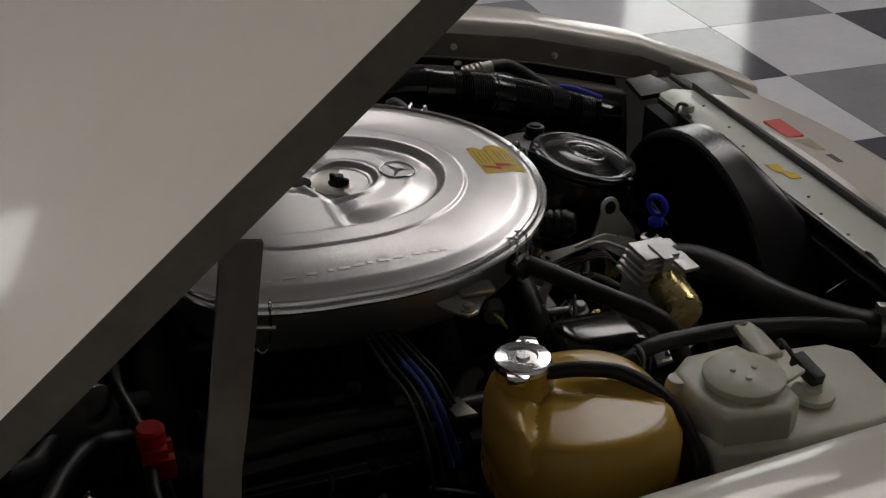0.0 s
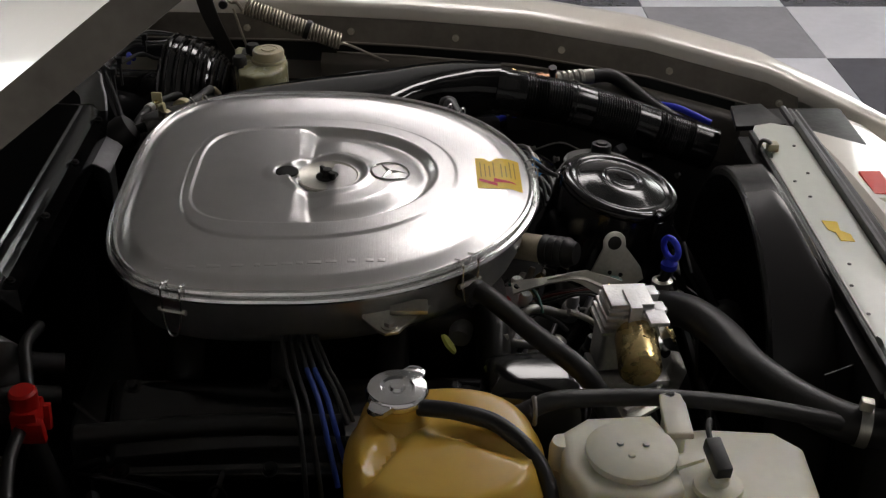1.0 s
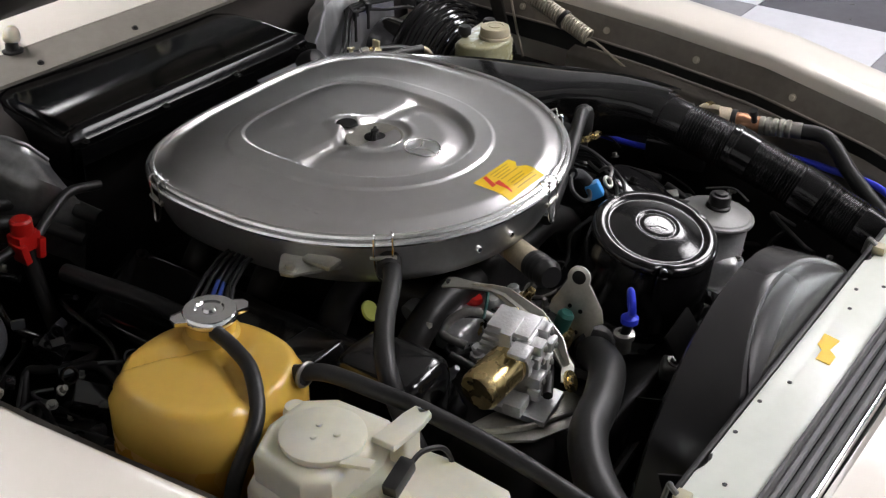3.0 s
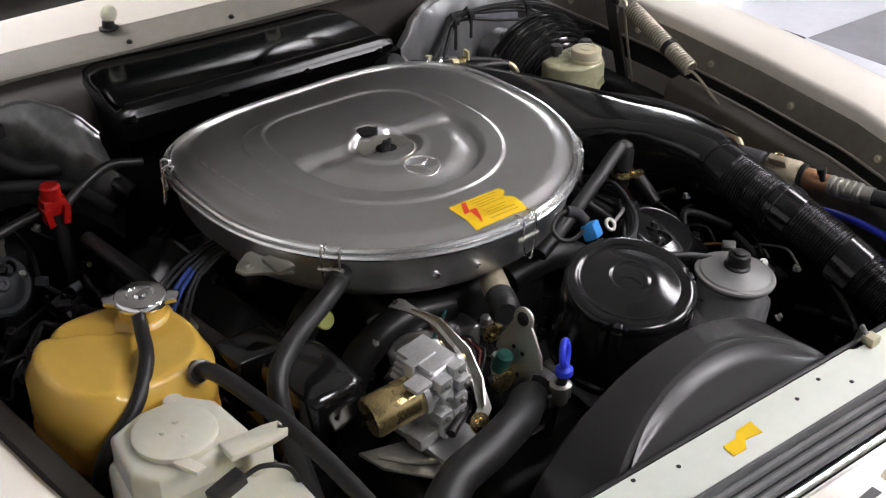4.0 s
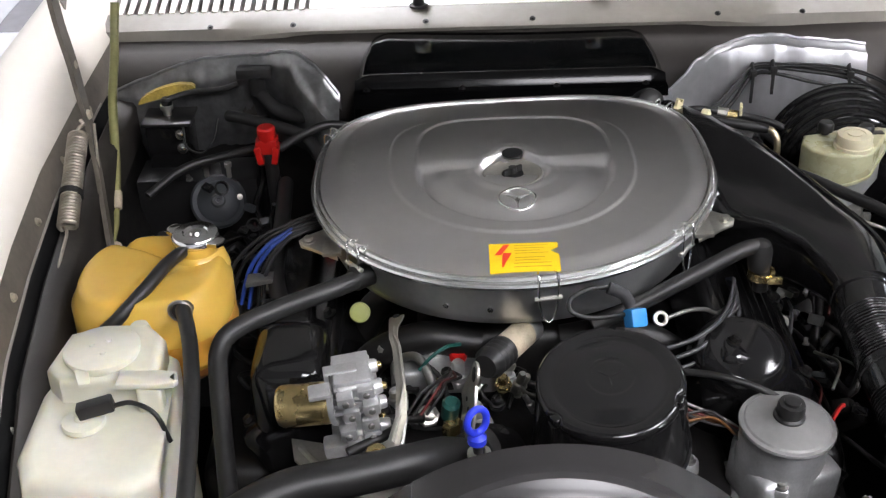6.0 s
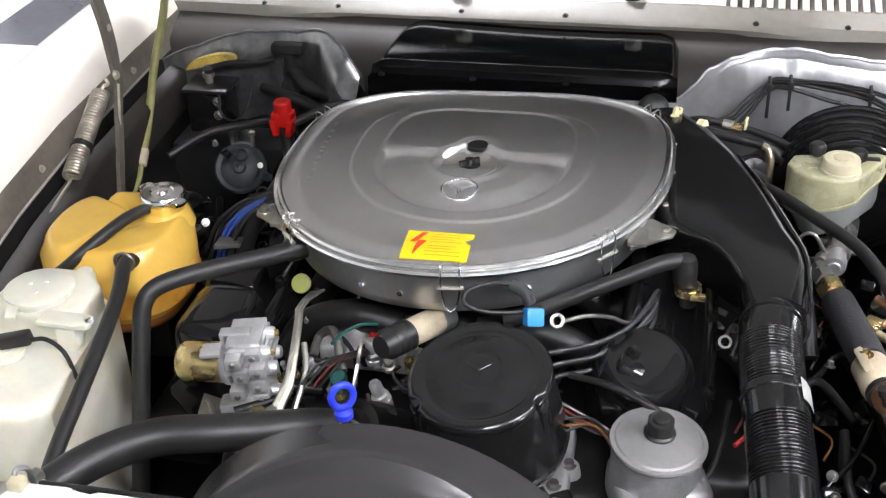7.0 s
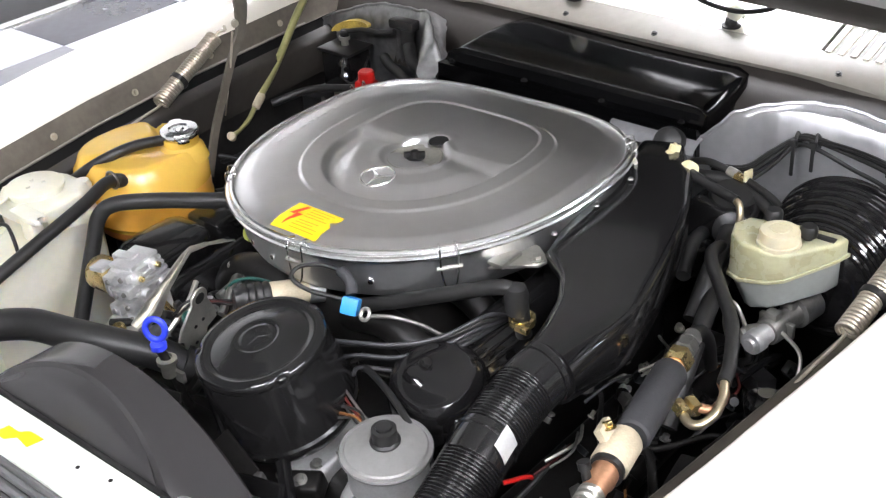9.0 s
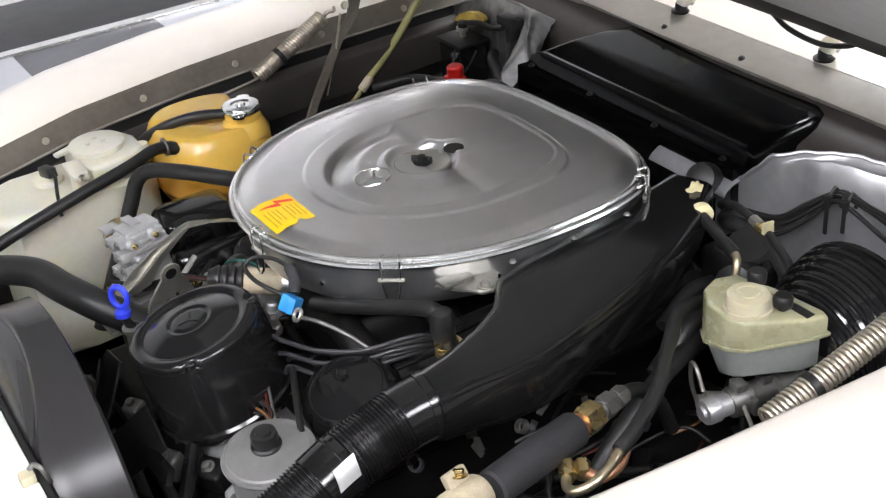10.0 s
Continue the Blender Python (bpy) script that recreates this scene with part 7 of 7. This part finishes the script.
# ---------------------------------------------------------------- right rear: battery corner
def battery_corner():
    b = thing("battery", (-0.5, 0.36, -0.35), "black battery with a red terminal cap", "battery")
    part("case", box((-0.60, 0.335, -0.36), (-0.40, 0.42, -0.165), 0.008), M["blacksatin"], b)
    part("red_cap", prism([(-0.016, -0.012), (0.016, -0.012), (0.018, 0.0), (0.016, 0.014), (-0.016, 0.014), (-0.018, 0)], -0.022, 0.002, 0.003, Matrix.Translation((-0.368, 0.284, -0.070))), M["red"], b, "bright red terminal cover")
    part("red_top", lathe([(0.0135, -0.004), (0.0145, 0.0), (0.0145, 0.018), (0.012, 0.021), (0, 0.021)], Matrix.Translation((-0.368, 0.286, -0.070)), 24), M["red"], b)
    for s in (-1, 1):
        part("red_skirt", box((-0.005, -0.014, -0.022), (0.005, 0.012, 0.006), 0.002, pose(-0.368 + s * 0.014, 0.280, -0.084, 0, s * 10, 0)), M["red"], b)
    tube("terminal_post", [(-0.366, 0.284, -0.09), (-0.364, 0.282, -0.13), (-0.36, 0.27, -0.19), (-0.36, 0.25, -0.25)], 0.011, M["rubber"], "", "", b)
    tube("cable", [(-0.380, 0.290, -0.088), (-0.43, 0.290, -0.098), (-0.50, 0.27, -0.110), (-0.55, 0.22, -0.13)], 0.007, M["rubber"], "black battery cable", "", b)
    tube("cable", [(-0.350, 0.288, -0.088), (-0.31, 0.300, -0.070), (-0.27, 0.31, -0.060), (-0.22, 0.31, -0.07)], 0.007, M["rubber"], "", "", b)
    f = thing("fuse_box", (-0.53, 0.42, -0.12), "black control box on the bulkhead with small wires", "control box")
    part("box", box((-0.584, 0.385, -0.18), (-0.512, 0.445, -0.088), 0.006), M["black"], f)
    part("lip", box((-0.589, 0.380, -0.091), (-0.506, 0.450, -0.084), 0.003), M["blacksatin"], f)
    part("stud", lathe([(0.007, 0), (0.007, 0.010), (0.011, 0.011), (0.011, 0.018), (0, 0.018)], Matrix.Translation((-0.5500, 0.418, -0.084)), 14), M["zinc"], f)
    part("stud_cap", lathe([(0.009, 0), (0.010, 0.008), (0.007, 0.012), (0, 0.012)], Matrix.Translation((-0.5490, 0.419, -0.066)), 14), M["rubber"], f)
    pts = [(-0.552 + 0.050 * math.cos(a), 0.447, -0.060 + 0.014 * math.cos(a) + 0.018 * math.sin(a)) for a in [math.pi * k / 12 for k in range(13)]]
    part("yellow_pad", prism([(x, z) for x, y, z in pts], 0, 0.012, 0.002, Matrix.Translation((0, 0.446, 0)) @ pose(0, 0, 0, 90, 0, 0)), M["yellowed"], f, "faded yellow pad")
    tube("wire", [(-0.549, 0.420, -0.058), (-0.51, 0.428, -0.050), (-0.46, 0.428, -0.046), (-0.43, 0.43, -0.038)], 0.005, M["rubber"], "", "", f)
    tube("wire", [(-0.52, 0.385, -0.085), (-0.515, 0.37, -0.12), (-0.49, 0.365, -0.130), (-0.47, 0.375, -0.11), (-0.462, 0.39, -0.08)], 0.0018, M["rubber"], "", "", f)
    for x, z in ((-0.525, -0.105), (-0.525, -0.13)):
        bolt(f, (x, 0.384, z), (0, -1, 0.2), 0.006, 0.008, M["chrome"])
    p = thing("bulkhead_plug", (-0.4, 0.43, -0.05), "black rubber plug on the insulation", "plug")
    part("head", box((-0.430, 0.415, -0.026), (-0.372, 0.440, -0.008), 0.005), M["rubber"], p)
    part("stem", lathe([(0.014, 0), (0.014, 0.03), (0.018, 0.034), (0, 0.036)], Matrix.Translation((-0.398, 0.430, -0.055)), 16), M["rubber"], p)
    tube("hose", [(-0.395, 0.428, -0.055), (-0.36, 0.40, -0.075), (-0.31, 0.38, -0.080), (-0.27, 0.34, -0.085), (-0.25, 0.28, -0.10)], 0.012, M["rubber"], "", "", p)
    tube("hose", [(-0.45, 0.42, -0.09), (-0.41, 0.39, -0.085), (-0.36, 0.37, -0.09), (-0.31, 0.34, -0.10), (-0.28, 0.28, -0.12)], 0.010, M["rubber"], "", "", p)
    h = thing("horn", (-0.46, 0.29, -0.25), "dark grey round horn disc", "horn")
    m = aim((-0.4583, 0.2915, -0.181), (0.15, -0.80, 0.60))
    part("disc", lathe([(0, -0.016), (0.036, -0.016), (0.044, -0.006), (0.0445, 0.0), (0.041, 0.003), (0.034, 0.0), (0.030, 0.004), (0.012, 0.007), (0.009, 0.012), (0.004, 0.012), (0.003, 0.008), (0, 0.008)], m, 44), M["hornmat"], h, "blue-grey pressed disc")
    part("bracket", box((-0.010, 0.03, -0.03), (0.010, 0.08, -0.022), 0.002, m), M["dark"], h)
    for s in (-1, 1):
        part("terminal", lathe([(0.004, 0), (0.004, 0.018), (0.006, 0.019), (0.006, 0.026), (0, 0.027)], Matrix.Translation((-0.4583 + s * 0.018, 0.315, -0.150)), 10), M["zinc"], h)
    rnd = random.Random(21)
    d = thing("wiring_loom", (-0.45, 0.2, -0.3), "dark tangle of hoses and wires beside the engine", "wiring")
    for k in range(26):
        x, y = rnd.uniform(-0.56, -0.33), rnd.uniform(0.0, 0.30)
        p_ = [Vector((x, y, rnd.uniform(-0.30, -0.19)))]
        for j in range(4):
            p_.append(p_[-1] + Vector((rnd.uniform(-0.05, 0.06), rnd.uniform(-0.08, 0.06), rnd.uniform(-0.03, 0.03))))
        tube("loom_wire", p_, rnd.choice((0.003, 0.004, 0.006, 0.009)), M[rnd.choice(("rubber", "dark", "rubber", "foam", "black"))], "", "", d, 6, 8)
    for k in range(14):
        x, y, z = rnd.uniform(-0.56, -0.34), rnd.uniform(0.02, 0.30), rnd.uniform(-0.30, -0.21)
        s = rnd.uniform(0.012, 0.03)
        part("connector", box((-s, -s * 0.7, -s * 0.6), (s, s * 0.7, s * 0.6), 0.003, pose(x, y, z, rnd.uniform(-30, 30), rnd.uniform(-30, 30), rnd.uniform(0, 180))), M[rnd.choice(("blacksatin", "dark", "black", "dark"))], d)
    for k in range(34):
        x, y = rnd.uniform(-0.57, -0.34), rnd.uniform(0.02, 0.36)
        z = rnd.uniform(-0.20, -0.12) if y > 0.2 else rnd.uniform(-0.26, -0.19)
        w_ = (rnd.uniform(-0.5, 0.5), rnd.uniform(-1, 0), rnd.uniform(0.2, 1))
        if k % 3 == 0:
            bolt(d, (x, y, z), w_, rnd.uniform(0.003, 0.005), rnd.uniform(0.006, 0.012), M[rnd.choice(("zinc", "steel"))])
        elif k % 3 == 1:
            part("hose_clip", lathe([(0.009, -0.004), (0.0115, -0.004), (0.0115, 0.004), (0.009, 0.004)], aim((x, y, z), w_), 18), M[rnd.choice(("blackpaint", "black", "blackpaint"))], d)
        else:
            part("connector", box((-0.009, -0.006, -0.005), (0.009, 0.006, 0.005), 0.002, aim((x, y, z), w_)), M[rnd.choice(("blackpaint", "milk", "hornmat", "black"))], d)


battery_corner()


def lower_left():
    rnd = random.Random(8)
    d = thing("lower_pipes", (0.45, 0.0, -0.3), "dark pipes and linkages low beside the engine", "pipes")
    for k in range(34):
        x, y = rnd.uniform(0.36, 0.57), rnd.uniform(-0.52, 0.30)
        p_ = [Vector((x, y, rnd.uniform(-0.34, -0.20)))]
        for j in range(3):
            p_.append(p_[-1] + Vector((rnd.uniform(-0.05, 0.05), rnd.uniform(-0.10, 0.10), rnd.uniform(-0.04, 0.04))))
        tube("pipe", p_, rnd.choice((0.0025, 0.0035, 0.004, 0.006)), M[rnd.choice(("rubber", "dark", "dark", "black", "rubber"))], "", "", d, 6, 8)
    for k in range(22):
        x, y, z = rnd.uniform(0.36, 0.56), rnd.uniform(-0.52, 0.25), rnd.uniform(-0.34, -0.24)
        s = rnd.uniform(0.010, 0.022)
        part("bracket", box((-s, -s * 0.7, -s * 0.6), (s, s * 0.7, s * 0.6), 0.004, pose(x, y, z, rnd.uniform(-40, 40), rnd.uniform(-40, 40), rnd.uniform(0, 180))), M[rnd.choice(("dark", "blacksatin", "dark", "black"))], d)
    for k in range(40):
        x, y, z = rnd.uniform(0.37, 0.57), rnd.uniform(-0.54, 0.12), rnd.uniform(-0.25, -0.16)
        w_ = (rnd.uniform(-0.6, 0.6), rnd.uniform(-1, 0.3), rnd.uniform(0.2, 1))
        if k % 3 == 0:
            bolt(d, (x, y, z), w_, rnd.uniform(0.003, 0.005), rnd.uniform(0.006, 0.012), M[rnd.choice(("zinc", "steel"))])
        elif k % 3 == 1:
            tube("thin_wire", [(x, y, z), (x + 0.01, y + 0.03, z + 0.008), (x + rnd.uniform(-0.02, 0.02), y + 0.07, z)], 0.0018, M[rnd.choice(("steel", "redwire", "rubber", "zinc", "brownwire"))], "", "", d, 5, 6)
        else:
            part("connector", box((-0.010, -0.007, -0.006), (0.010, 0.007, 0.006), 0.002, aim((x, y, z), w_)), M[rnd.choice(("blackpaint", "black", "steel", "hornmat"))], d)
    # linkage between the valve cover and the air duct
    for k in range(26):
        x, y, z = rnd.uniform(0.305, 0.40), rnd.uniform(-0.24, 0.02), rnd.uniform(-0.22, -0.155)
        w_ = (rnd.uniform(-0.6, 0.6), rnd.uniform(-1, 0.3), rnd.uniform(0.2, 1))
        if k % 4 == 0:
            bolt(d, (x, y, z), w_, rnd.uniform(0.004, 0.006), rnd.uniform(0.006, 0.014), M[rnd.choice(("zinc", "steel", "alu"))])
        elif k % 4 == 1:
            part("bracket", box((-0.012, -0.004, -0.002), (0.012, 0.004, 0.002), 0.001, aim((x, y, z), w_)), M[rnd.choice(("steel", "hornmat", "zinc"))], d)
        elif k % 4 == 2:
            tube("rod", [(x, y, z), (x + rnd.uniform(-0.02, 0.02), y + 0.04, z + 0.01), (x + rnd.uniform(-0.02, 0.02), y + 0.08, z)], 0.0022, M[rnd.choice(("steel", "zinc", "dark", "lead"))], "", "", d, 5, 6)
        else:
            part("clip", lathe([(0.006, -0.004), (0.009, -0.004), (0.009, 0.004), (0.006, 0.004)], aim((x, y, z), w_), 14), M[rnd.choice(("blackpaint", "steel", "hornmat"))], d)
    part("red_sleeve", sweep(spline([(0.368, -0.288, -0.188), (0.384, -0.266, -0.186), (0.390, -0.260, -0.188)], 5), 0.003, 8), M["red"], d, "short red sleeve")


lower_left()

# ---------------------------------------------------------------- floor tiles, last
TILE = 0.56
tile_mesh = {}
for key in ("tile_l", "tile_m", "tile_d"):
    tile_mesh[key] = to_mesh("tile", box((-TILE / 2 + 0.001, -TILE / 2 + 0.001, -0.004), (TILE / 2 - 0.001, TILE / 2 - 0.001, 0.0), 0.001, None, None, 1), M[key])
rnd = random.Random(4)
joined = {k: fresh() for k in tile_mesh}
for i in range(-1, 15):
    for j in range(-13, 7):
        x, y = -2.92 + TILE * (i + 0.5), 1.80 + TILE * (j - 0.5)
        if x < -3.2 or y < -4.8 or y > 4.9:
            continue
        key = "tile_l" if (i + j) % 2 == 0 else ("tile_d" if j % 2 == 0 else "tile_m")
        near = (1.2 < x < 3.9 and -3.2 < y < 1.9) or (x < -1.7 and -0.6 < y < 3.0)
        if near:
            o = link("tile", tile_mesh[key], FLOOR)
            o.location = (x, y, FLOOR_Z)
        else:
            box((x - TILE / 2 + 0.001, y - TILE / 2 + 0.001, FLOOR_Z - 0.004), (x + TILE / 2 - 0.001, y + TILE / 2 - 0.001, FLOOR_Z), 0, None, joined[key])
for key, bm in joined.items():
    part("far_tiles", bm, M[key], FLOOR, "", 38, False, "stuff")
